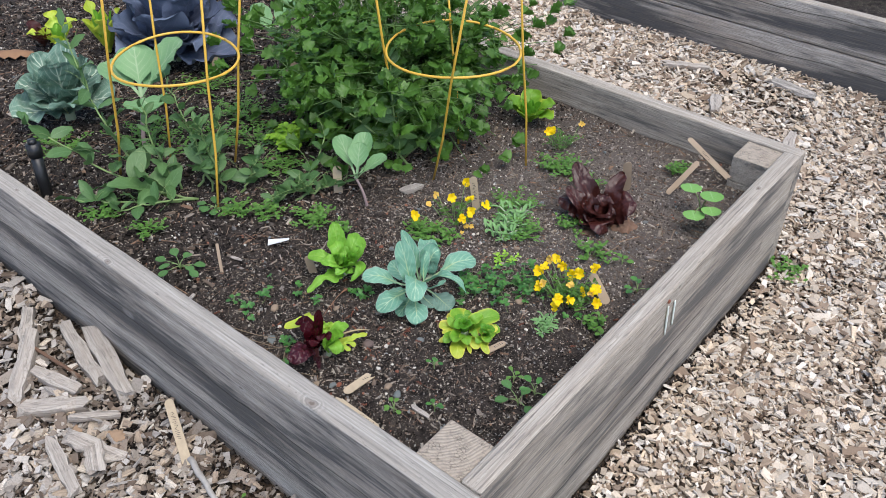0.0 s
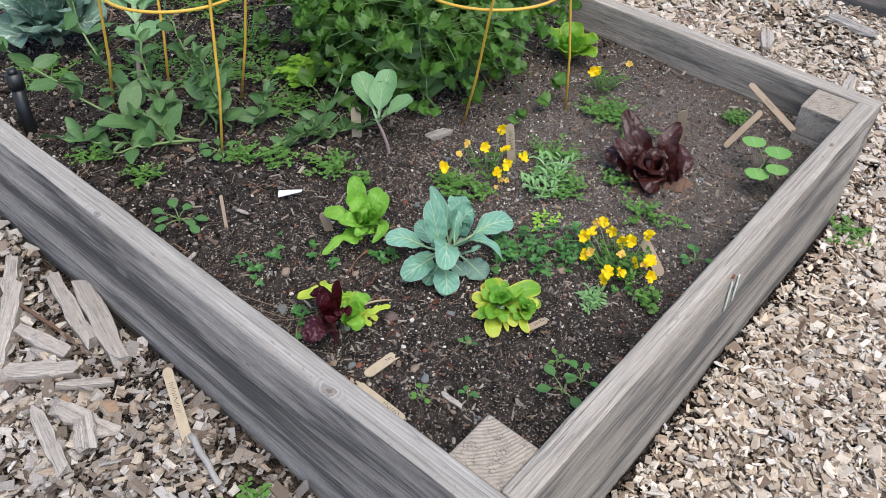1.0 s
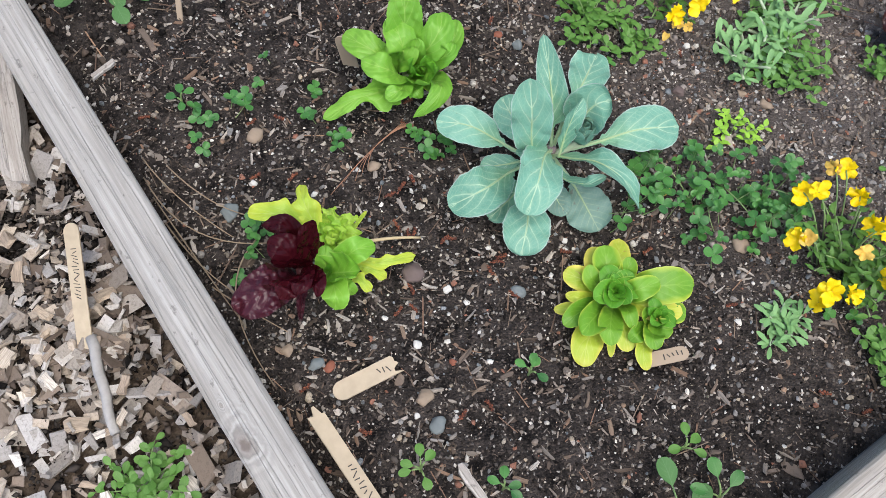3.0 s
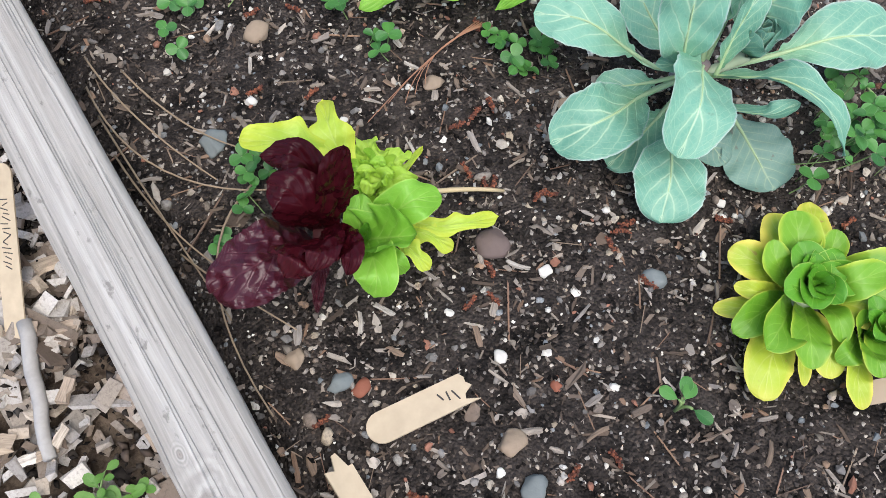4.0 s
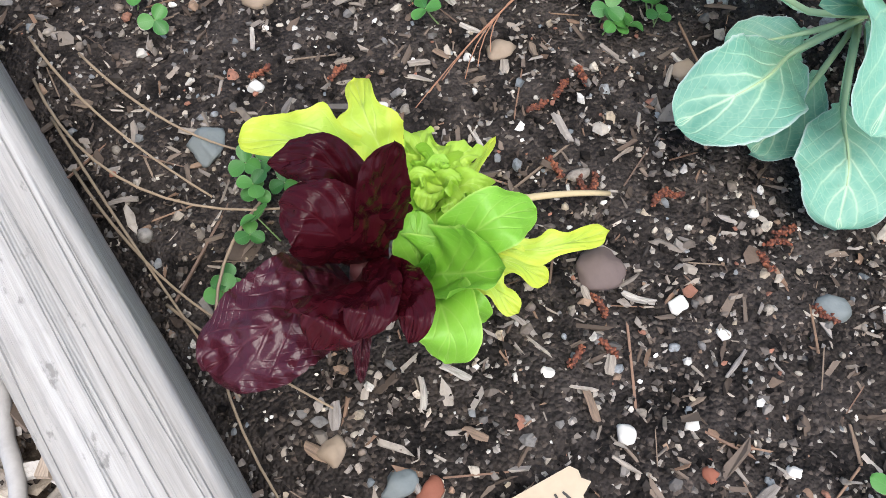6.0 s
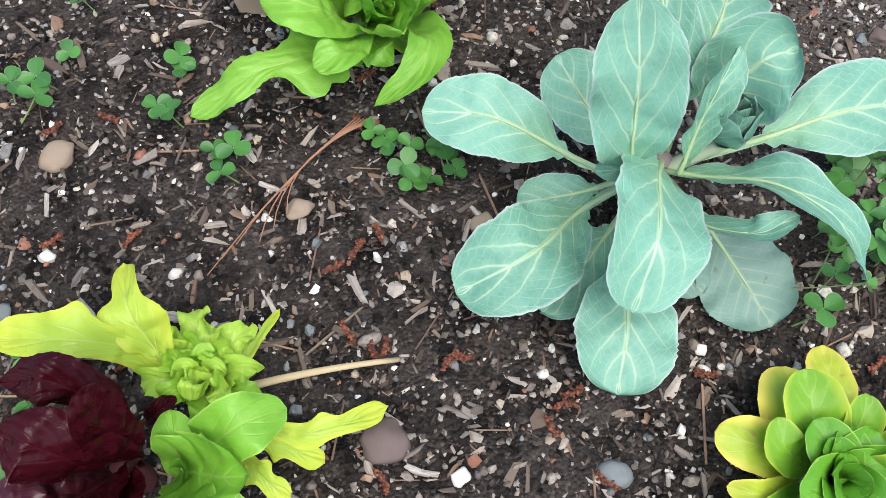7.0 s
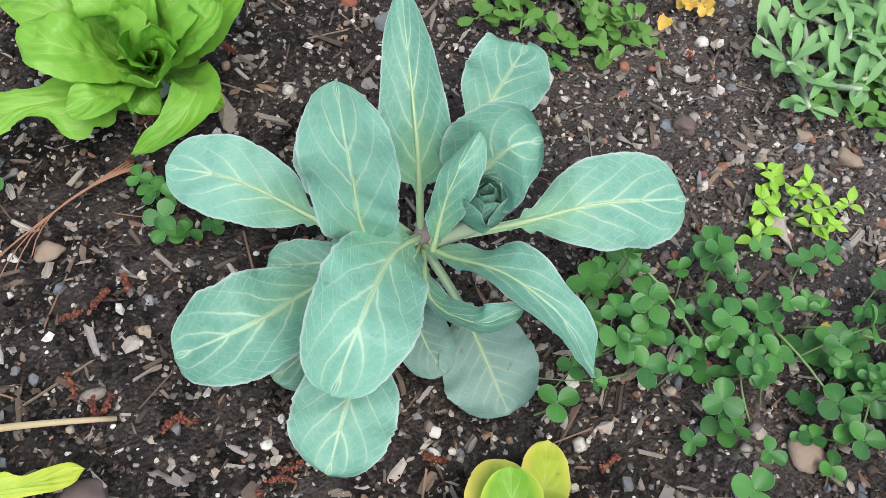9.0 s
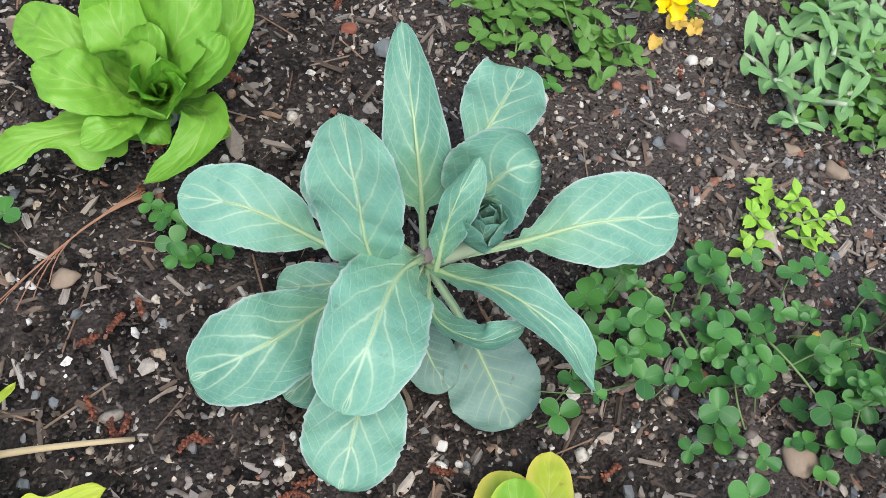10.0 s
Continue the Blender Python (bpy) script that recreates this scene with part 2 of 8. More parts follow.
def end_grain_material():
    """Sawn post end: growth rings and a net of drying checks."""
    m = Mat("post_end_grain", 0.85, 0.15)
    obj = m.coords("Object")
    sh = m.n("VectorMath", Vector=(0, 0, 0))
    sh.operation = "DISTANCE"
    m.put(m.coords("Object", (1, 1, 0)), sh.inputs[0])
    sh.inputs[1].default_value = (0.10, 0.13, 0)
    d = m.math("ADD", sh.outputs["Value"], m.math("MULTIPLY", m.noise(obj, 18.0, 4.0), 0.02))
    ring = m.math("MULTIPLY", m.math("ADD", m.math("SINE", m.math("MULTIPLY", d, 1100.0)), 1.0), 0.5)
    c = m.mix(m.math("MULTIPLY", ring, 0.3), (0.40, 0.345, 0.28), (0.22, 0.18, 0.14))
    net = m.n("TexVoronoi", Scale=130.0)
    net.feature = "DISTANCE_TO_EDGE"
    m.nt.links.new(m.coords("Object", (1.6, 0.8, 1)), net.inputs["Vector"])
    check = m.math("SUBTRACT", 1.0, m.math("MULTIPLY", net.outputs["Distance"], 11.0), clamp=True)
    check = m.math("MULTIPLY", check, m.ramp(m.noise(obj, 45.0, 3.0), [(0.42, (0, 0, 0)), (0.6, (1, 1, 1))]))
    c = m.mix(m.math("MULTIPLY", check, 0.85), c, (0.06, 0.05, 0.04))
    c = m.mix(m.math("MULTIPLY", m.ramp(m.noise(obj, 110.0, 5.0, 0.7), [(0.45, (0, 0, 0)), (0.65, (1, 1, 1))]), 0.45), c, (0.17, 0.15, 0.13))
    m.colour(c).bump(m.math("SUBTRACT", ring, check), 0.5, 0.002)
    return m.m


END_GRAIN = end_grain_material()


def soil_material():
    m = Mat("garden_soil", 0.75, 0.10)
    obj = m.coords("Object")
    big = m.noise(obj, 5.0, 4.0)
    mid = m.noise(obj, 45.0, 5.0, 0.65)
    fine = m.noise(obj, 420.0, 4.0, 0.7)
    dry = m.n("VectorMath", Vector=(0, 0, 0))
    dry.operation = "DISTANCE"
    m.put(m.coords("Object", (1, 1, 0)), dry.inputs[0])
    dry.inputs[1].default_value = (0.95, 0.32, 0)
    dryness = m.math("SUBTRACT", 1.35, m.math("MULTIPLY", dry.outputs["Value"], 2.25), clamp=True)
    dryness = m.math("MULTIPLY", dryness, m.math("ADD", big, 0.35), clamp=True)
    c = m.mix(m.ramp(mid, [(0.35, (0, 0, 0)), (0.7, (1, 1, 1))]), (0.007, 0.0060, 0.0054), (0.074, 0.061, 0.053))
    c = m.mix(dryness, c, (0.180, 0.153, 0.134))
    c = m.mix(m.math("MULTIPLY", m.ramp(fine, [(0.56, (0, 0, 0)), (0.68, (1, 1, 1))]), 0.5), c, (0.085, 0.067, 0.056))
    c = m.mix(m.math("MULTIPLY", m.ramp(fine, [(0.30, (1, 1, 1)), (0.42, (0, 0, 0))]), 0.6), c, (0.012, 0.010, 0.0085))
    m.colour(c)
    grain = m.n("TexVoronoi", Scale=520.0, Randomness=1.0)
    m.nt.links.new(obj, grain.inputs["Vector"])
    tone = m.n("SeparateColor")
    m.nt.links.new(grain.outputs["Color"], tone.inputs[0])
    c = m.mix(m.ramp(tone.outputs[0], [(0.80, (0, 0, 0)), (0.97, (0.75, 0.75, 0.75))]), c, (0.12, 0.095, 0.078))
    c = m.mix(m.ramp(tone.outputs[1], [(0.965, (0, 0, 0)), (0.985, (0.9, 0.9, 0.9))]), c, (0.42, 0.38, 0.33))
    m.colour(c)
    rise = m.math("SUBTRACT", 1.0, grain.outputs["Distance"])
    m.bump(m.math("ADD", m.math("ADD", fine, rise), m.math("MULTIPLY", mid, 1.5)), 1.0, 0.003)
    return m.m


SOIL = soil_material()


def palette_material(name, colours, rough=0.8, grain=0.0, spec=0.25, dirt=0.3):
    """Each loose piece takes one of the colours; dirt and grain on top."""
    m = Mat(name, rough, spec)
    r = island_random(m)
    n = len(colours)
    c = m.ramp(r, [(i / n, col) for i, col in enumerate(colours)], "CONSTANT")
    obj = m.coords("Object")
    shade = m.math("ADD", 0.72, m.math("MULTIPLY", m.math("FRACT", m.math("MULTIPLY", r, 37.7)), 0.5))
    c = m.mix(1.0, c, m.n("CombineColor", Red=shade, Green=shade, Blue=shade).outputs[0], "MULTIPLY")
    nz = m.noise(obj, 300.0, 4.0, 0.65)
    c = m.mix(m.math("MULTIPLY", m.ramp(nz, [(0.5, (0, 0, 0)), (0.68, (1, 1, 1))]), dirt), c, (0.05, 0.04, 0.032))
    if grain:
        g = m.noise(m.coords("Object", (900, 260, 500)), 1.0, 3.0)
        c = m.mix(m.math("MULTIPLY", g, grain), c, (0.11, 0.08, 0.055))
    m.colour(c).bump(nz, 0.5, 0.001)
    return m.m


CHIPS = palette_material("wood_chips", [
    (0.651, 0.563, 0.456), (0.521, 0.428, 0.326), (0.707, 0.632, 0.535), (0.391, 0.302, 0.223), (0.614, 0.525, 0.423), (0.744, 0.684, 0.595),
    (0.484, 0.409, 0.330), (0.632, 0.516, 0.386), (0.279, 0.205, 0.149), (0.614, 0.577, 0.530), (0.539, 0.437, 0.326), (0.688, 0.618, 0.525), (0.335, 0.256, 0.191), (0.577, 0.502, 0.419)], 0.85, 0.3, dirt=0.30)
CHIPS_GREY = palette_material("greyed_wood_chips", [
    (0.464, 0.421, 0.370), (0.327, 0.284, 0.241), (0.568, 0.525, 0.469), (0.189, 0.150, 0.120), (0.507, 0.482, 0.452), (0.284, 0.232, 0.189),
    (0.413, 0.370, 0.323), (0.129, 0.097, 0.076), (0.499, 0.421, 0.335), (0.387, 0.365, 0.344), (0.224, 0.176, 0.138), (0.619, 0.585, 0.537)], 0.85, 0.5, dirt=0.42)
PEBBLES = palette_material("pebbles", [
    (0.24, 0.205, 0.165), (0.17, 0.16, 0.148), (0.33, 0.27, 0.195), (0.11, 0.10, 0.09), (0.20, 0.205, 0.20), (0.27, 0.18, 0.12),
    (0.40, 0.35, 0.28), (0.16, 0.13, 0.105), (0.22, 0.195, 0.17), (0.24, 0.11, 0.072), (0.15, 0.165, 0.17), (0.31, 0.265, 0.215), (0.13, 0.105, 0.085), (0.19, 0.16, 0.13)], 0.75, dirt=0.65)
PERLITE = palette_material("white_grit", [(0.54, 0.50, 0.43), (0.40, 0.355, 0.30), (0.64, 0.61, 0.55), (0.33, 0.285, 0.235), (0.44, 0.41, 0.37), (0.29, 0.25, 0.20)], 0.8, dirt=0.5)
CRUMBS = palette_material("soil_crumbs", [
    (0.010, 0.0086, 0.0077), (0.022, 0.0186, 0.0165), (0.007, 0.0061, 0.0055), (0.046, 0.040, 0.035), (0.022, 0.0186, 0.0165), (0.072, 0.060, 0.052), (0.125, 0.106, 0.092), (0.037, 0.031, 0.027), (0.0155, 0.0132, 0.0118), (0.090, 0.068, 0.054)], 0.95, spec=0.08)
DRY_CRUMBS = palette_material("dry_soil_crumbs", [
    (0.15, 0.126, 0.110), (0.10, 0.083, 0.072), (0.21, 0.180, 0.156), (0.07, 0.057, 0.049), (0.26, 0.225, 0.195)], 0.95)
BITS = palette_material("wood_bits", [
    (0.28, 0.235, 0.19), (0.23, 0.20, 0.17), (0.15, 0.115, 0.09), (0.38, 0.335, 0.28), (0.11, 0.078, 0.057), (0.21, 0.13, 0.085), (0.28, 0.25, 0.22), (0.075, 0.055, 0.042), (0.15, 0.115, 0.088), (0.20, 0.17, 0.14)], 0.85, 0.3)
# bark fines, their dark tones also painting shade into the gaps between chips
FINES_AND_GAP_SHADE = palette_material("bark_fines_and_gap_shade", [(0.10, 0.070, 0.050), (0.055, 0.039, 0.028), (0.16, 0.115, 0.082), (0.035, 0.026, 0.02), (0.24, 0.18, 0.13)], 0.9, spec=0.1)
CATKIN = palette_material("rust_catkins", [(0.19, 0.062, 0.034), (0.12, 0.042, 0.027), (0.24, 0.085, 0.045), (0.085, 0.034, 0.024)], 0.75)
NEEDLE = palette_material("dry_needles", [(0.24, 0.15, 0.095), (0.17, 0.10, 0.065), (0.21, 0.155, 0.11), (0.13, 0.085, 0.06)], 0.6)


def plain(name, col, rough=0.6, spec=0.4, var=0.25, scale=60.0, bump=0.2):
    m = Mat(name, rough, spec)
    obj = m.coords("Object")
    nz = m.noise(obj, scale, 4.0, 0.6)
    m.colour(m.mix(m.math("MULTIPLY", nz, var), col, tuple(c * 0.45 for c in col))).bump(nz, bump, 0.001)
    return m.m


CAGE = plain("yellow_coated_wire", (0.72, 0.44, 0.06), 0.45, 0.5, 0.35, 30.0)
BLACK = plain("black_plastic", (0.014, 0.015, 0.017), 0.4, 0.5, 0.3)
CRAFT = plain("pale_birch_stick", (0.53, 0.43, 0.30), 0.75, 0.25, 0.6, 90.0)
CRAFT_OLD = plain("weathered_birch_stick", (0.40, 0.31, 0.22), 0.85, 0.2, 0.55, 25.0)
INK = plain("faded_ink", (0.06, 0.055, 0.05), 0.8, 0.2)
PAPER = plain("white_plastic_tag", (0.64, 0.65, 0.66), 0.5, 0.4, 0.1)
DEAD = plain("dry_brown_leaf", (0.30, 0.175, 0.10), 0.8, 0.2, 0.6, 40.0)
DEAD_PALE = plain("dry_tan_leaf", (0.36, 0.25, 0.165), 0.8, 0.2, 0.55, 40.0)
TWIG_GREY = plain("grey_twig_bark", (0.44, 0.42, 0.395), 0.85, 0.2, 0.8, 110.0, 0.6)
STRAW = plain("dry_stalk", (0.52, 0.41, 0.24), 0.7, 0.25, 0.5, 40.0)
PINE = plain("red_brown_pine_needle", (0.34, 0.175, 0.105), 0.6, 0.3, 0.4, 60.0)
STRAW_OLD = plain("old_brown_straw", (0.30, 0.225, 0.15), 0.75, 0.2, 0.5, 60.0)
STEM = plain("green_stem", (0.20, 0.30, 0.11), 0.5, 0.35, 0.35)
DARK_STEM = plain("dark_green_stem", (0.09, 0.17, 0.045), 0.5, 0.35, 0.35)
PALE_STEM = plain("pale_stem", (0.42, 0.50, 0.33), 0.5, 0.35, 0.3)
MAUVE_STEM = plain("mauve_stem", (0.33, 0.25, 0.24), 0.6, 0.3, 0.4)
ROOT = plain("dark_stem", (0.12, 0.085, 0.05), 0.8, 0.2)
STONE_RED = plain("brown_river_stone", (0.135, 0.098, 0.086), 0.75, 0.35, 0.5, 180.0, 0.5)

CABBAGE = leaf_material("cabbage_leaf", (0.076, 0.226, 0.154), (0.198, 0.422, 0.305), (0.48, 0.63, 0.42), 5.0, 2.2, 0.48, 0.95, 0.15, foot=(0.20, 0.40, 0.20), wander=0.11, spots=(0.12, 0.24, 0.17), rim=(0.42, 0.46, 0.44), pucker=0.5)
CABBAGE_OLD = leaf_material("old_cabbage_leaf", (0.100, 0.195, 0.155), (0.175, 0.29, 0.24), (0.36, 0.44, 0.28), 8.0, 2.6, 0.55, 0.7, 0.12, spots=(0.13, 0.12, 0.10))
# darker copy of the leaf green: shade inside the heart, put into the colour
CABBAGE_HEART_SHADE = leaf_material("shaded_cabbage_heart_leaf", (0.062, 0.175, 0.125), (0.115, 0.27, 0.205), (0.36, 0.50, 0.31), 8.0, 2.6, 0.55, 0.8, 0.12, rim=(0.3, 0.38, 0.33))
CABBAGE_DARK = leaf_material("dark_cabbage_leaf", (0.065, 0.155, 0.110), (0.15, 0.265, 0.20), (0.66, 0.74, 0.60), 5.0, 2.6, 0.5, 0.95, 0.1)
CABBAGE_PURPLE = leaf_material("purple_cabbage_leaf", (0.055, 0.070, 0.125), (0.125, 0.165, 0.235), (0.24, 0.23, 0.33), 7.0, 3.0, 0.5, 0.5, 0.08)
KOHL = leaf_material("young_brassica_leaf", (0.125, 0.285, 0.11), (0.23, 0.40, 0.19), (0.45, 0.56, 0.36), 6.0, 2.6, 0.5, 0.6, 0.2)
CABBAGE_RIB = plain("cabbage_midrib", (0.40, 0.53, 0.29), 0.5, 0.35, 0.3)
RED_STEM = plain("dark_red_stem", (0.10, 0.03, 0.03), 0.5, 0.35, 0.3)
YELLOW = leaf_material("yellow_lettuce_leaf", (0.27, 0.43, 0.03), (0.50, 0.56, 0.05), (0.66, 0.68, 0.22), 6.0, 2.5, 0.45, 0.4, 0.25, edge=(0.74, 0.62, 0.11), edge_at=0.6, pucker=0.4, spots=(0.36, 0.22, 0.07))
LETTUCE = leaf_material("green_lettuce_leaf", (0.105, 0.315, 0.022), (0.235, 0.485, 0.055), (0.44, 0.60, 0.16), 6.0, 2.5, 0.42, 0.45, 0.28, pucker=0.5)
BUTTER = leaf_material("butter_lettuce_leaf", (0.12, 0.34, 0.02), (0.235, 0.49, 0.05), (0.40, 0.60, 0.14), 6.0, 2.5, 0.42, 0.45, 0.28, pucker=0.6, rim=(0.40, 0.60, 0.12))
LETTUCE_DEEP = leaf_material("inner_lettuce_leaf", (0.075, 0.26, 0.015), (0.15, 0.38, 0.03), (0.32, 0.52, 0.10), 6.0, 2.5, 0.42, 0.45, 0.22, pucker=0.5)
LETTUCE_ROSETTE = leaf_material("rosette_lettuce_leaf", (0.055, 0.215, 0.012), (0.13, 0.35, 0.025), (0.25, 0.46, 0.08), 6.0, 2.5, 0.42, 0.35, 0.22, pucker=0.4, rim=(0.42, 0.58, 0.12))
WEED_DULL = leaf_material("dull_weed_leaf", (0.045, 0.125, 0.03), (0.095, 0.215, 0.065), (0.16, 0.28, 0.12), 5.0, 2.0, 0.6, 0.35, 0.15, pucker=0.4)
OAKLEAF = leaf_material("lime_oakleaf", (0.29, 0.48, 0.035), (0.48, 0.62, 0.07), (0.60, 0.72, 0.22), 5.0, 2.0, 0.42, 0.5, 0.28, edge=(0.62, 0.64, 0.055), edge_at=0.45, edge_amount=0.5, pucker=0.7)
OAK_INNER = leaf_material("inner_oakleaf", (0.24, 0.45, 0.03), (0.44, 0.63, 0.08), (0.56, 0.70, 0.22), 5.0, 2.0, 0.42, 0.5, 0.28, pucker=0.4)
OAK_HEART = leaf_material("oakleaf_heart", (0.16, 0.36, 0.02), (0.32, 0.54, 0.05), (0.48, 0.64, 0.16), 5.0, 2.0, 0.42, 0.5, 0.25, pucker=0.5)
YELLOWING = leaf_material("yellow_edged_lettuce", (0.075, 0.235, 0.013), (0.215, 0.43, 0.035), (0.40, 0.58, 0.12), 6.0, 2.5, 0.42, 0.35, 0.25, edge=(0.60, 0.62, 0.06), pucker=0.4, edge_at=0.74, edge_amount=0.7, rim=(0.50, 0.60, 0.10))
RED = leaf_material("dark_red_lettuce", (0.018, 0.0018, 0.0035), (0.046, 0.004, 0.0072), (0.075, 0.009, 0.012), 7.0, 2.6, 0.26, 0.3, 0.07, pucker=0.8, spec=0.13, quilt=1.0)
RED_BRIGHT = leaf_material("glossy_red_lettuce", (0.022, 0.0030, 0.0065), (0.058, 0.0085, 0.015), (0.10, 0.022, 0.028), 7.0, 2.6, 0.28, 0.4, 0.06, pucker=1.0, spec=0.34, quilt=2.2)
RED_BROWN = leaf_material("red_brown_lettuce", (0.022, 0.0065, 0.0055), (0.074, 0.018, 0.014), (0.10, 0.034, 0.024), 6.0, 2.5, 0.30, 0.5, 0.12, pucker=0.8, spec=0.45)
DEAD_RED = leaf_material("withered_red_leaf", (0.10, 0.055, 0.035), (0.22, 0.13, 0.085), (0.25, 0.17, 0.11), 6.0, 2.5, 0.6, 0.4, 0.1, pucker=0.6)
CLOVER = leaf_material("clover_leaflet", (0.010, 0.066, 0.024), (0.100, 0.285, 0.050), (0.13, 0.30, 0.10), 8.0, 3.0, 0.42, 0.3, 0.16, pucker=0.15, rim=(0.20, 0.36, 0.16))
HERB = leaf_material("weed_leaf", (0.060, 0.165, 0.022), (0.135, 0.285, 0.055), (0.19, 0.34, 0.10), 5.0, 2.0, 0.5, 0.3, 0.2, island=True, pucker=0.2)
SPURGE = leaf_material("bright_weed_leaf", (0.20, 0.43, 0.03), (0.36, 0.60, 0.07), (0.42, 0.62, 0.16), 4.0, 2.0, 0.5, 0.3, 0.25, island=True, pucker=0.1)
CUDWEED = leaf_material("grey_green_weed_leaf", (0.11, 0.26, 0.075), (0.24, 0.42, 0.17), (0.32, 0.48, 0.25), 4.0, 2.0, 0.65, 0.3, 0.12, island=True, pucker=0.3)
PARSLEY = leaf_material("parsley_leaflet", (0.032, 0.095, 0.012), (0.100, 0.225, 0.034), (0.15, 0.28, 0.07), 4.0, 2.0, 0.4, 0.35, 0.2, island=True, pucker=0.3)
PEA = leaf_material("pea_leaf", (0.042, 0.115, 0.034), (0.125, 0.235, 0.080), (0.22, 0.35, 0.17), 5.0, 2.0, 0.45, 0.35, 0.2, island=True, pucker=0.2)
NASTURTIUM = leaf_material("nasturtium_leaf", (0.13, 0.33, 0.06), (0.23, 0.46, 0.12), (0.42, 0.58, 0.30), 5.0, 2.4, 0.5, 0.5, 0.2)
PETAL = leaf_material("yellow_petal", (0.82, 0.56, 0.0), (0.92, 0.70, 0.004), (0.74, 0.44, 0.0), 4.0, 3.0, 0.5, 0.35, 0.2, island=True, pucker=0.1)
PETAL_OLD = leaf_material("faded_petal", (0.72, 0.42, 0.06), (0.85, 0.62, 0.15), (0.6, 0.35, 0.1), 4.0, 3.0, 0.6, 0.25, 0.2, island=True, pucker=0.1)


# ---- geometry helpers ----
class Geo:
    """Gathers vertices, faces and leaf coordinates for one mesh."""

    def __init__(self):
        self.v, self.f, self.uv, self.mi = [], [], [], []

    def add(self, verts, faces, uvs=None, index=0):
        k = len(self.v)
        self.v += [tuple(p) for p in verts]
        self.f += [tuple(i + k for i in fc) for fc in faces]
        self.uv += list(uvs) if uvs is not None else [(0.5, 0.5)] * len(verts)
        self.mi += [index] * len(faces)

    def mesh(self, name, mats, smooth=True):
        me = bpy.data.meshes.new(name)
        me.from_pydata(self.v, [], self.f)
        layer = me.uv_layers.new(name="UVMap")
        loops = np.empty(len(me.loops), dtype=np.int32)
        me.loops.foreach_get("vertex_index", loops)
        layer.data.foreach_set("uv", np.array(self.uv, dtype=np.float32)[loops].ravel())
        for m in mats if isinstance(mats, (list, tuple)) else [mats]:
            me.materials.append(m)
        me.polygons.foreach_set("material_index", np.array(self.mi, dtype=np.int32))
        me.polygons.foreach_set("use_smooth", np.full(len(me.polygons), smooth))
        me.update()
        return me


def part(name, data, mat, parent, label="", smooth=True):
    """One mesh object under a thing or a part; data is a Geo, a bmesh or a mesh."""
    if isinstance(data, Geo):
        me = data.mesh(name, mat, smooth)
    elif isinstance(data, bpy.types.Mesh):
        me = data
    else:
        me = bpy.data.meshes.new(name)
        data.to_mesh(me)
        data.free()
        for m in mat if isinstance(mat, (list, tuple)) else [mat]:
            me.materials.append(m)
        if smooth:
            me.polygons.foreach_set("use_smooth", np.full(len(me.polygons), True))
    ob = new(name, me)
    ob.parent = parent
    return tagged(ob, label)


def thing(name, at, label, category, group=""):
    ob = new(name)
    ob.empty_display_size = 0.02
    ob.location = at
    return tagged(ob, label, category, group)


def soil_z(x, y):
    """The bed's soil: nearly level, a little lower far off, with gentle lumps."""
    u = min(1.0, max(0.0, (x - 0.50) / 0.65))
    lump = noise.noise((x * 4.0, y * 4.0, 0.0)) * 0.006 + noise.noise((x * 13.0, y * 13.0, 3.0)) * 0.0035
    pile = -0.014 * math.exp(-max(0.0, x - 0.040) / 0.016)
    return pile + 0.270 - 0.028 * u * u * (3 - 2 * u) + lump


def ground_z(x, y):
    """The chip-covered path: rises a little along the bed's side."""
    side = min(1.0, max(0.0, (0.25 - x) / 0.4)) * min(1.0, max(0.0, (y - 0.1) / 1.2))
    return 0.045 * side + noise.noise((x * 2.2, y * 2.2, 9.0)) * 0.010 - 0.004


def bezier(a, b, c, t):
    return a * (1 - t) ** 2 + b * (2 * t * (1 - t)) + c * t * t


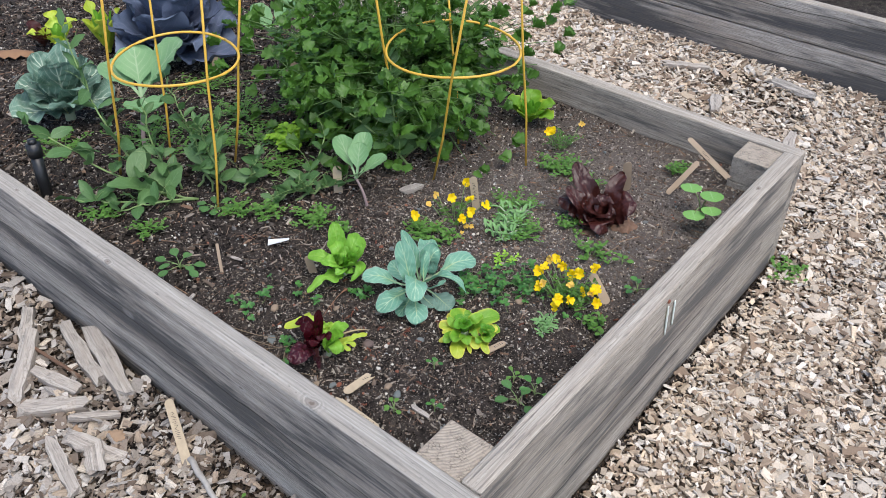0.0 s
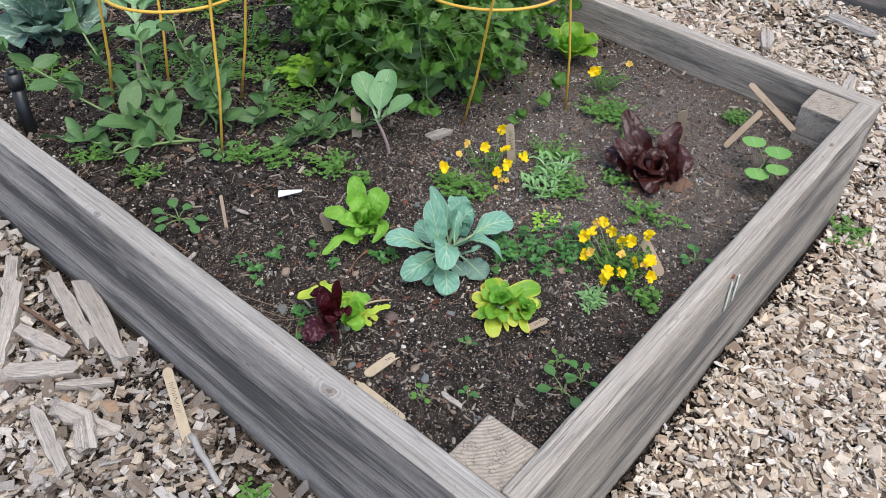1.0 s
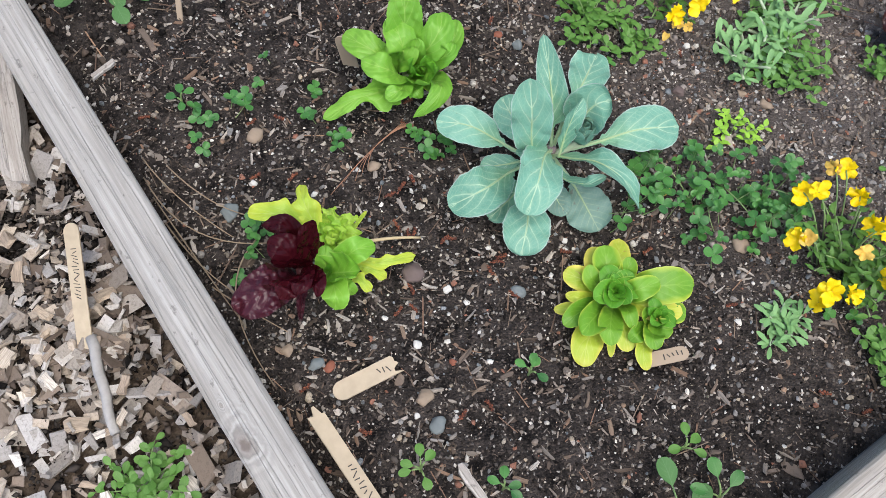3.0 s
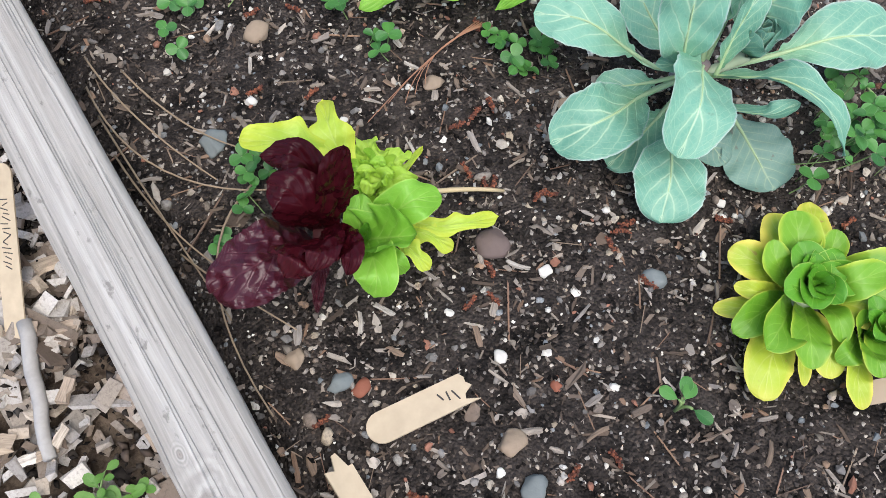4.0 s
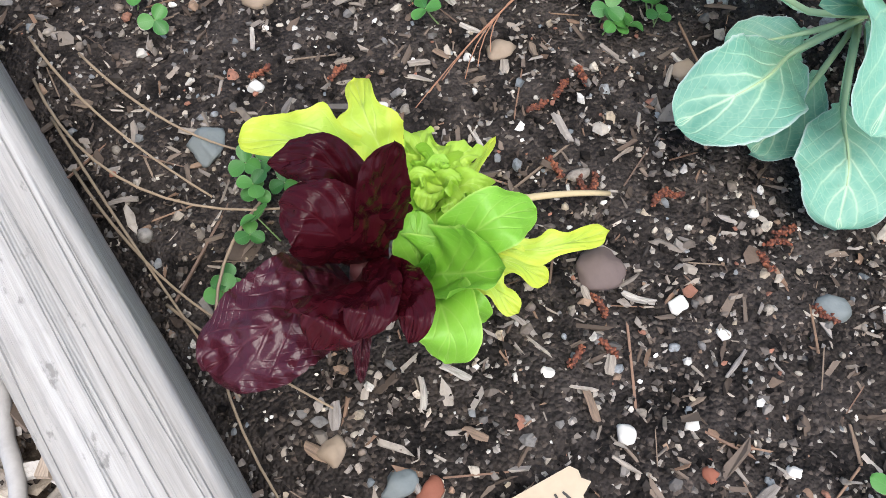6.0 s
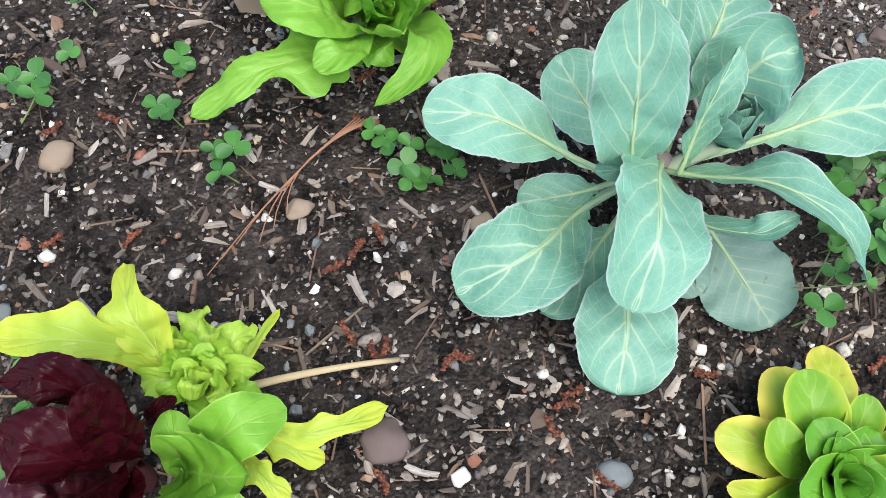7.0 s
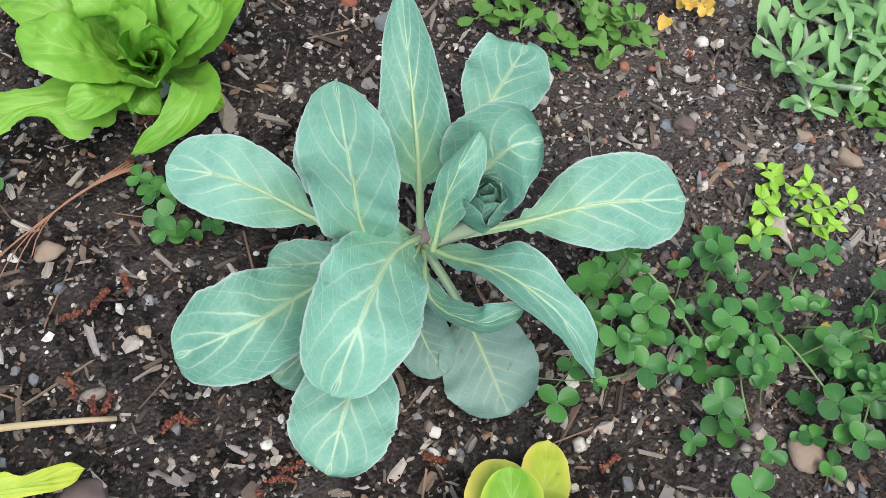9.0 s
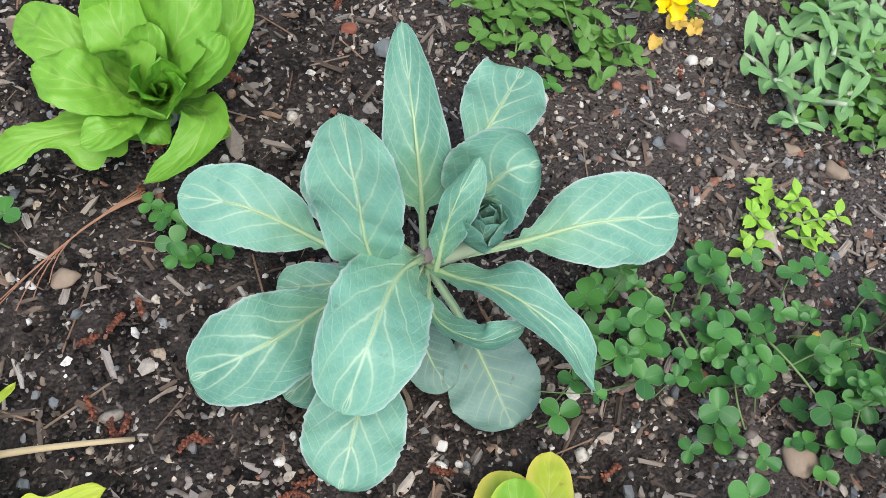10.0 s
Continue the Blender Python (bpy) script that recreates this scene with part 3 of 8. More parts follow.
def leaf(geo, base, tip, width, arch=0.0, petiole=0.15, shape="oval", cup=0.25, ruffle=0.0, waves=5, roll=0.0, nv=14, nu=8,
         seed=0, curl=0.0, face=None, stalk=0.06, index=0, jag=0.0, profile=None, sweep=0.0, bend=(0, 0, 0), k=1.0, p=0.55):
    """A leaf from base to tip, bowed upward by arch. cup bends its sides up, curl its tip back, ruffle waves its margin;
    profile lists (place, one half, other half) of a lobed blade, whose lobes sweep forward."""
    rng = random.Random(seed)
    base, tip = Vector(base), Vector(tip)
    chord = tip - base
    length = chord.length
    mid = (base + tip) / 2 + Vector((0, 0, arch)) - chord * 0.05 + Vector(bend)
    up = Vector(face) if face is not None else Vector((-chord.x, -chord.y, 0)) * 0.5 / max(length, 1e-4) + Vector((0, 0, 1))
    ph = [rng.uniform(0, 6.28) for _ in range(6)]
    n_stalk = max(2, nv // 5) if petiole > 0.05 else 0
    n_blade = nv - n_stalk
    rows = [petiole * i / n_stalk for i in range(n_stalk)] if n_stalk else []
    start = petiole if n_stalk else 0.0
    rows += [start + (1 - start) * (1 - math.cos(math.pi * i / n_blade)) / 2 for i in range(n_blade + 1)]
    verts, uvs = [], []
    for t in rows:
        c = bezier(base, mid, tip, t)
        d = (bezier(base, mid, tip, min(1, t + 0.02)) - bezier(base, mid, tip, max(0, t - 0.02))).normalized()
        s = d.cross(up).normalized()
        n = s.cross(d).normalized()
        if curl:
            c = c - n * curl * length * max(0, t - 0.45) ** 2 * 3
        s = Matrix.Rotation(radians(roll) * t, 3, d) @ s
        n = Matrix.Rotation(radians(roll) * t, 3, d) @ n
        x = max(0.0, (t - petiole) / (1 - petiole))
        sides = (1.0, 1.0)
        if profile:
            w = 1.0
            i = max(n for n in range(len(profile) - 1) if profile[n][0] <= x)
            e = min(1.0, (x - profile[i][0]) / (profile[i + 1][0] - profile[i][0]))
            e = e * e * (3 - 2 * e)
            sides = tuple(profile[i][n] + (profile[i + 1][n] - profile[i][n]) * e for n in (1, 2))
        elif shape == "free":
            w = max(0.0, math.sin(math.pi * min(1.0, x) ** k)) ** p
        elif shape == "oval":
            w = max(0.0, math.sin(math.pi * x ** 1.28)) ** (0.85 - 0.45 * x)
        elif shape == "spoon":
            w = max(0.0, math.sin(math.pi * x ** 1.4)) ** 0.5
        elif shape == "round":
            w = max(0.0, math.sin(math.pi * x ** 1.15)) ** 0.42
        elif shape == "lance":
            w = max(0.0, math.sin(math.pi * x ** 0.75)) ** 1.0
        elif shape == "petal":
            w = max(0.0, math.sin(math.pi * min(1, x * 0.93 + 0.03) ** 1.5)) ** 0.45
        elif shape == "oak":
            w = max(0.0, math.sin(math.pi * (0.04 + 0.96 * x) ** 1.3)) ** 0.45 * 1.0
        else:
            w = max(0.0, math.sin(math.pi * x ** 1.1)) ** 0.7
        half = width / 2 * max(w, stalk if t < 0.8 else 0.01)
        blade = min(1.0, x * 5)
        for j in range(nu + 1):
            u = j / nu * 2 - 1
            q = half * (1 + 0.35 * jag * math.sin(t * waves * 14 + ph[0] * (1 if u > 0 else 2)) * abs(u))
            if shape == "oak":
                q *= 0.66 + 0.34 * math.sin(x * 6.28 * 2.7 + (ph[5] if u > 0 else ph[5] + 0.9))
            q *= sides[0] if u > 0 else sides[1]
            if jag and abs(u) > 0.9:
                q *= 1 + rng.uniform(-0.6, 0.6) * jag
            lift = cup * u * u * half
            wav = ruffle * width * abs(u) ** 2.5 * math.sin(t * 6.28 * waves + ph[1 if u > 0 else 2]) * blade
            bulge = ruffle * width * 0.35 * math.sin(t * 17 + ph[3]) * math.sin(u * 5 + ph[4]) * blade
            verts.append(c + s * (u * q * (1 - 0.25 * abs(cup) * abs(u))) + n * (lift + wav + bulge) + d * (sweep * abs(u) * abs(q)))
            uvs.append((0.5 + u * (0.035 if x < 0.01 else 0.5), t))
    w = nu + 1
    faces = [(i * w + j, i * w + j + 1, (i + 1) * w + j + 1, (i + 1) * w + j) for i in range(nv) for j in range(nu)]
    geo.add(verts, faces, uvs, index)


def curve_at(knots, x, col):
    """A smooth curve through (place, value, ...) rows."""
    i = max(n for n in range(len(knots) - 1) if knots[n][0] <= x or n == 0)
    a, b = knots[i], knots[i + 1]
    p, q = knots[max(i - 1, 0)], knots[min(i + 2, len(knots) - 1)]
    h = b[0] - a[0]
    e = min(1.0, max(0.0, (x - a[0]) / h))
    ma = (b[col] - p[col]) / max(b[0] - p[0], 1e-6) * h
    mb = (q[col] - a[col]) / max(q[0] - a[0], 1e-6) * h
    return max(0.0, (2 * e ** 3 - 3 * e * e + 1) * a[col] + (e ** 3 - 2 * e * e + e) * ma + (3 * e * e - 2 * e ** 3) * b[col] + (e ** 3 - e * e) * mb)


def spline(pts, t):
    """A smooth line through the points, by length."""
    run = [0.0]
    for a, b in zip(pts, pts[1:]):
        run.append(run[-1] + (b - a).length)
    x = t * run[-1]
    i = max(n for n in range(len(pts) - 1) if run[n] <= x or n == 0)
    h = run[i + 1] - run[i]
    e = min(1.0, (x - run[i]) / h)
    a, b = pts[i], pts[i + 1]
    ma = (b - pts[i - 1]) / (run[i + 1] - run[i - 1]) * h if i else (b - a)
    mb = (pts[i + 2] - a) / (run[i + 2] - run[i]) * h if i + 2 < len(pts) else (b - a)
    return a * (2 * e ** 3 - 3 * e * e + 1) + ma * (e ** 3 - 2 * e * e + e) + b * (3 * e * e - 2 * e ** 3) + mb * (e ** 3 - e * e)


def foil(geo, pts, width, outline, pet=0.0, cup=0.15, face=(-0.25, -0.25, 0.93), ruffle=0.03, waves=5.0, pucker=0.0, scallop=0.02, nv=52, nu=16, seed=0, rib=0.0, rib_geo=None, veins=7.0, slope=2.6):
    """A leaf along a line through pts. outline rows: place along the blade, its right half and (if not the same) its left half.
    cup bends the sides up, ruffle waves the margin, scallop nicks it, pucker raises the blade between its veins; rib: a raised stalk and midrib."""
    pts = [Vector(p) for p in pts]
    up = Vector(face)
    rng = random.Random(seed)
    o = rng.uniform(0, 50)
    n_pet = 6 if pet > 0.02 else 0
    rows = [pet * i / n_pet for i in range(n_pet)]
    n_bl = nv - n_pet
    rows += [pet + (1 - pet) * (0.35 * i / n_bl + 0.65 * (1 - math.cos(math.pi * i / n_bl)) / 2) for i in range(n_bl + 1)]
    verts, uvs, spine = [], [], []
    for t in rows:
        c = spline(pts, t)
        d = (spline(pts, min(1, t + 0.03)) - spline(pts, max(0, t - 0.03))).normalized()
        s = d.cross(up).normalized()
        n = s.cross(d).normalized()
        x = max(0.0, (t - pet) / (1 - pet))
        on = t >= pet
        half = [width / 2 * curve_at(outline, x, k) if on else width * 0.05 for k in (1, len(outline[0]) - 1)]
        if t < 0.5:
            half = [max(h, width * 0.045) for h in half]
        edge = min(1.0, x * 6)
        spine.append((c, n, x))
        for j in range(nu + 1):
            u = j / nu * 2 - 1
            a = abs(u)
            side = 0 if u > 0 else 1
            q = half[side] * (1 + scallop * a ** 4 * 1.6 * noise.noise((x * 7 + o, 7.0 * side, 1.0)) + scallop * a ** 6 * 0.9 * noise.noise((x * 45 + o, 9.0 * side, 2.0)))
            lift = cup * half[side] * a ** 1.7
            wav = ruffle * width * a ** 2.4 * edge * 1.6 * noise.noise((x * waves + o, 5.0 * side, 3.0))
            dome = abs(math.sin(math.pi * (x * veins - a * slope))) ** 0.7 * a * (1.05 - a) * 2.2 * pucker * edge
            spot = (c + s * u * q) + Vector((o, 0, 0))
            dome += pucker * edge * (1.3 * noise.noise(spot * 75) + 0.9 * noise.noise(spot * 170) + 0.22 * noise.noise(spot * 330))
            verts.append(c + s * (u * q * (1 - 0.22 * abs(cup) * a)) + n * (lift + wav + dome))
            uvs.append((0.5 + u * (0.5 if on else 0.03), x))
    w = nu + 1
    geo.add(verts, [(i * w + j, i * w + j + 1, (i + 1) * w + j + 1, (i + 1) * w + j) for i in range(len(rows) - 1) for j in range(nu)], uvs)
    if rib:
        line = [c + n * rib * (0.15 if x > 0 else 0.0) for c, n, x in spine if x < 0.72]
        tube(rib_geo, line[::2] if len(line) > 8 else line, rib, rib * 0.12, 8)


def tube(geo, pts, r0, r1=None, sides=6, index=0):
    """A round stalk or wire along the points, tapering from r0 to r1."""
    r1 = r0 if r1 is None else r1
    pts = [Vector(p) for p in pts]
    verts, faces = [], []
    ref = Vector((0.3, 0.2, 1)) if abs((pts[-1] - pts[0]).normalized().z) < 0.9 else Vector((1, 0.1, 0))
    for i, p in enumerate(pts):
        d = (pts[min(i + 1, len(pts) - 1)] - pts[max(i - 1, 0)]).normalized()
        a = d.cross(ref).normalized()
        b = d.cross(a)
        r = r0 + (r1 - r0) * i / (len(pts) - 1)
        verts += [p + (a * math.cos(k * 2 * math.pi / sides) + b * math.sin(k * 2 * math.pi / sides)) * r for k in range(sides)]
    for i in range(len(pts) - 1):
        faces += [(i * sides + k, i * sides + (k + 1) % sides, (i + 1) * sides + (k + 1) % sides, (i + 1) * sides + k) for k in range(sides)]
    faces += [tuple(range(sides))[::-1], tuple((len(pts) - 1) * sides + k for k in range(sides))]
    geo.add(verts, faces, None, index)


def arc_points(a, m, b, n=8):
    a, m, b = Vector(a), Vector(m), Vector(b)
    return [bezier(a, m, b, i / n) for i in range(n + 1)]


def slab(size, bevel=0.003, wobble=0.0, seed=0, cuts=0, top=0, side=0, end=0, back=None):
    """A board or block with eased, uneven edges; length along x. Face materials: top, side, end, back (the far side)."""
    bm = bmesh.new()
    bmesh.ops.create_cube(bm, size=1)
    bmesh.ops.scale(bm, vec=size, verts=bm.verts)
    bmesh.ops.translate(bm, vec=(size[0] / 2, size[1] / 2, size[2] / 2), verts=bm.verts)
    if cuts:
        long = [e for e in bm.edges if abs(e.verts[0].co.x - e.verts[1].co.x) > size[0] * 0.9]
        bmesh.ops.subdivide_edges(bm, edges=long, cuts=cuts, use_grid_fill=True)
    bmesh.ops.bevel(bm, geom=[e for e in bm.edges if e.calc_face_angle(0) > 0.5], offset=bevel, segments=3, affect="EDGES", profile=0.6)
    for v in bm.verts:
        p = v.co * 9.0 + Vector((seed * 7.1, 0, 0))
        v.co += Vector((0, noise.noise(p), noise.noise(p + Vector((5, 5, 5))))) * wobble
    bm.normal_update()
    for f in bm.faces:
        f.material_index = top if f.normal.z > 0.5 else end if abs(f.normal.x) > 0.7 else side if back is None or f.normal.y < 0.5 else back
    return bm


def turned(ob, x, y, z, rz, rx=0, ry=0):
    ob.matrix_basis = pose(x, y, z, rx, ry, rz)
    return ob


ICO = None


def ico(level=1):
    bm = bmesh.new()
    bmesh.ops.create_icosphere(bm, subdivisions=level, radius=1)
    v = np.array([p.co[:] for p in bm.verts])
    f = np.array([[p.index for p in q.verts] for q in bm.faces])
    bm.free()
    return v, f


BOX = (np.array([(x, y, z) for x in (-1, 1) for y in (-1, 1) for z in (-1, 1)], float),
       np.array([(0, 1, 3, 2), (4, 6, 7, 5), (0, 4, 5, 1), (2, 3, 7, 6), (0, 2, 6, 4), (1, 5, 7, 3)]))


GRAIN = (np.array([(1, 0, 0), (-1, 0, 0), (0, 1, 0), (0, -1, 0), (0, 0, 1), (0, 0, -1)], float),
         np.array([(0, 2, 4), (2, 1, 4), (1, 3, 4), (3, 0, 4), (2, 0, 5), (1, 2, 5), (3, 1, 5), (0, 3, 5)]))


def scatter(name, template, pos, size, mat, label, category, seed, tilt=0.5, jitter=0.2, smooth=False, yaw=None):
    """Many loose pieces as one mesh: every piece turned, tilted and misshapen on its own."""
    rng = np.random.default_rng(seed)
    tv, tf = template
    n, k = len(pos), len(tv)
    v = tv[None] * (1 + rng.normal(0, jitter, (n, k, 3))) * size[:, None, :]
    a = rng.uniform(0, 2 * np.pi, n) if yaw is None else yaw
    b, c = rng.normal(0, tilt, n), rng.normal(0, tilt, n)
    one, zero = np.ones(n), np.zeros(n)
    rx = np.array([[one, zero, zero], [zero, np.cos(b), -np.sin(b)], [zero, np.sin(b), np.cos(b)]]).transpose(2, 0, 1)
    ry = np.array([[np.cos(c), zero, np.sin(c)], [zero, one, zero], [-np.sin(c), zero, np.cos(c)]]).transpose(2, 0, 1)
    rz = np.array([[np.cos(a), -np.sin(a), zero], [np.sin(a), np.cos(a), zero], [zero, zero, one]]).transpose(2, 0, 1)
    v = np.einsum("nij,nkj->nki", rz @ ry @ rx, v) + pos[:, None, :]
    faces = (tf[None] + (np.arange(n) * k)[:, None, None]).reshape(-1, tf.shape[1])
    me = bpy.data.meshes.new(name)
    me.vertices.add(n * k)
    me.vertices.foreach_set("co", v.astype(np.float32).ravel())
    m = faces.shape[1]
    me.loops.add(faces.size)
    me.loops.foreach_set("vertex_index", faces.astype(np.int32).ravel())
    me.polygons.add(len(faces))
    me.polygons.foreach_set("loop_start", np.arange(0, faces.size, m, dtype=np.int32))
    me.polygons.foreach_set("use_smooth", np.full(len(faces), smooth))
    me.update(calc_edges=True)
    me.materials.append(mat)
    return tagged(new(name, me), label, category, "", "stuff")


# ---- the raised bed and its neighbour ----
TOP = 0.333


def ground():
    g = Geo()
    n = 90
    xs = [-1.6 + 5.4 * i / n for i in range(n + 1)]
    ys = [-1.8 + 5.4 * i / n for i in range(n + 1)]
    verts = [(x, y, ground_z(x, y)) for y in ys for x in xs]
    faces = [(j * (n + 1) + i, j * (n + 1) + i + 1, (j + 1) * (n + 1) + i + 1, (j + 1) * (n + 1) + i) for j in range(n) for i in range(n)]
    g.add(verts, faces)
    # the sheet goes on, level, to the horizon
    far = [(-400, -400), (400, -400), (400, 400), (-400, 400)]
    ring = [(xs[0] + 0.4, ys[0] + 0.4), (xs[-1] - 0.4, ys[0] + 0.4), (xs[-1] - 0.4, ys[-1] - 0.4), (xs[0] + 0.4, ys[-1] - 0.4)]
    rv = [(x, y, -0.03) for x, y in ring] + [(x, y, -0.03) for x, y in far]
    g.add(rv, [(i, (i + 1) % 4, 4 + (i + 1) % 4, 4 + i)[::-1] for i in range(4)])
    m = Mat("path_soil_and_fines", 0.95, 0.1)
    obj = m.coords("Object")
    c = m.mix(m.ramp(m.noise(obj, 55.0, 5.0, 0.7), [(0.4, (0, 0, 0)), (0.62, (1, 1, 1))]), (0.035, 0.025, 0.018), (0.15, 0.115, 0.085))
    c = m.mix(m.math("MULTIPLY", m.noise(obj, 6.0, 3.0), 0.5), c, (0.055, 0.04, 0.03))
    cell = m.n("TexVoronoi", Scale=62.0, Randomness=1.0)
    m.nt.links.new(m.coords("Object", (1, 1, 0)), cell.inputs["Vector"])
    shade = m.n("SeparateColor")
    m.nt.links.new(cell.outputs["Color"], shade.inputs[0])
    chips = m.ramp(shade.outputs[0], [(0.0, (0.08, 0.058, 0.042)), (0.16, (0.36, 0.28, 0.21)), (0.34, (0.60, 0.51, 0.42)), (0.52, (0.46, 0.37, 0.28)), (0.68, (0.70, 0.63, 0.54)), (0.84, (0.24, 0.18, 0.135))], "CONSTANT")
    chips = m.mix(m.ramp(cell.outputs["Distance"], [(0.42, (0, 0, 0)), (0.62, (1, 1, 1))]), chips, (0.06, 0.045, 0.033))
    chips = m.mix(m.math("MULTIPLY", m.noise(obj, 3.0, 4.0), 0.45), chips, (0.20, 0.15, 0.11))
    away = m.n("VectorMath", Vector=(0, 0, 0))
    away.operation = "DISTANCE"
    m.put(m.coords("Object", (1, 1, 0)), away.inputs[0])
    away.inputs[1].default_value = (0.87, 0.57, 0)
    c = m.mix(m.math("MULTIPLY", m.math("SUBTRACT", away.outputs["Value"], 1.25), 2.5, clamp=True), c, chips)
    m.colour(c).bump(m.math("ADD", m.noise(obj, 140.0, 4.0), m.math("MULTIPLY", shade.outputs[1], 1.2)), 0.7, 0.006)
    ob = new("ground", g.mesh("ground", m.m))
    return tagged(ob, "brown trodden soil and wood fines under the chip path", "ground", "", "structure")


ground()


def post(parent, x, y, z0, z1, label=""):
    ob = part("post", slab((0.087, 0.087, z1 - z0), 0.003, 0.001, 3, 0, 0, 1, 1), [END_GRAIN, WOOD_SIDE], parent, label)
    return turned(ob, x, y, z0, 0)


bed = thing("raised_bed", (0, 0, 0), "weathered grey timber raised bed holding dark garden soil", "raised bed")
# the two long boards run through, the short one sits between them; local y = 0 is each board's outer face
LONG = 3.05
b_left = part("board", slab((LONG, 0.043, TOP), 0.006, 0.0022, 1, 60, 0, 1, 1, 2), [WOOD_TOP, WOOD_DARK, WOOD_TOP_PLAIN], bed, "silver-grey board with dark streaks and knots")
b_left.matrix_basis = Matrix(((0, 1, 0, 0), (1, 0, 0, -0.002), (0, 0, 1, -0.004), (0, 0, 0, 1)))
b_left.data.flip_normals()
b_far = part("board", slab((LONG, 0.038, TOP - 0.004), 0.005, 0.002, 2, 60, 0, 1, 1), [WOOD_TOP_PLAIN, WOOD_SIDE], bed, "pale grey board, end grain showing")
b_far.matrix_basis = pose(1.295, 0.0, 0, 0, 0, 90)
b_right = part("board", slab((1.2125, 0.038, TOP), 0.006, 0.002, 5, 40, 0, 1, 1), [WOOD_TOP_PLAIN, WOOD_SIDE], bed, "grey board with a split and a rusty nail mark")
b_right.matrix_basis = pose(0.0432, 0.0, 0, 0, 0, 0)
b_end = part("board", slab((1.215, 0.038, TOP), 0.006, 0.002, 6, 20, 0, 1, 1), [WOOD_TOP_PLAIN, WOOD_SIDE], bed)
b_end.matrix_basis = pose(0.040, LONG - 0.042, 0, 0, 0, 0)
for x, y in ((0.0435, 0.0385), (1.169, 0.0385)):
    post(bed, x, y, 0.1, TOP - 0.008, "square post with cracked end grain")
for x, y in ((0.0385, LONG - 0.13), (1.169, LONG - 0.13)):
    post(bed, x, y, 0.1, TOP - 0.008)


def soil_sheet():
    """The bed's filling: a fine lumpy sheet where the camera comes close, coarser behind."""
    g = Geo()
    for x0, x1, y0, y1, step in ((0.037, 0.737, 0.037, 0.737, 0.0035), (0.737, 1.258, 0.037, 0.737, 0.01), (0.037, 1.258, 0.737, 3.01, 0.014)):
        nx, ny = int((x1 - x0) / step), int((y1 - y0) / step)
        verts = []
        for j in range(ny + 1):
            for i in range(nx + 1):
                x, y = x0 + (x1 - x0) * i / nx, y0 + (y1 - y0) * j / ny
                z = soil_z(x, y)
                if 0 < i < nx and 0 < j < ny:
                    z += noise.noise((x * 60, y * 60, 1.0)) * 0.0022 + noise.noise((x * 170, y * 170, 5.0)) * 0.0012
                verts.append((x, y, z))
        g.add(verts, [(j * (nx + 1) + i, j * (nx + 1) + i + 1, (j + 1) * (nx + 1) + i + 1, (j + 1) * (nx + 1) + i) for j in range(ny) for i in range(nx)])
    return tagged(new("bed_soil", g.mesh("bed_soil", SOIL)), "dark crumbly garden soil, drier and paler in places", "soil", "", "structure")


soil_sheet()

bed_two = thing("raised_bed", (2.354, 0, 0), "grey timber raised bed of two stacked boards across the path", "raised bed")
for z, h, s in ((-0.03, 0.158, 7), (0.131, 0.135, 8)):
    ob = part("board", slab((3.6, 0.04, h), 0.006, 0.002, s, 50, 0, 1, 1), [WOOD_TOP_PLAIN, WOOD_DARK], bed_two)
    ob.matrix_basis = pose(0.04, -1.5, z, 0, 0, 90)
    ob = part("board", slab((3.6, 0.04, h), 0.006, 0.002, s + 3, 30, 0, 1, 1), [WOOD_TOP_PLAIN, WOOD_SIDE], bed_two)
    ob.matrix_basis = pose(1.26, -1.5, z, 0, 0, 90)
    for y in (-1.5, 2.06):
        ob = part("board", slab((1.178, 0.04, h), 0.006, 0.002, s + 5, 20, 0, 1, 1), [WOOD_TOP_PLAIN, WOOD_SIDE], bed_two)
        ob.matrix_basis = pose(0.041, y, z, 0, 0, 0)
g = Geo()
nx, ny = 40, 90
g.add([(2.394 + 1.18 * i / nx, -1.46 + 3.52 * j / ny, 0.215 + 0.012 * noise.noise((i * 0.3, j * 0.3, 4))) for j in range(ny + 1) for i in range(nx + 1)],
      [(j * (nx + 1) + i, j * (nx + 1) + i + 1, (j + 1) * (nx + 1) + i + 1, (j + 1) * (nx + 1) + i) for j in range(ny) for i in range(nx)])
tagged(new("bed_soil", g.mesh("bed_soil", SOIL)), "dark soil filling the raised bed across the path", "soil", "", "structure")

# ---- loose chips, grit and litter ----
ICO = ico()
ROUND = ico(2)


def in_bed(x, y):
    return (x > -0.012) & (x < 1.308) & (y > -0.012) & (y < LONG + 0.01)


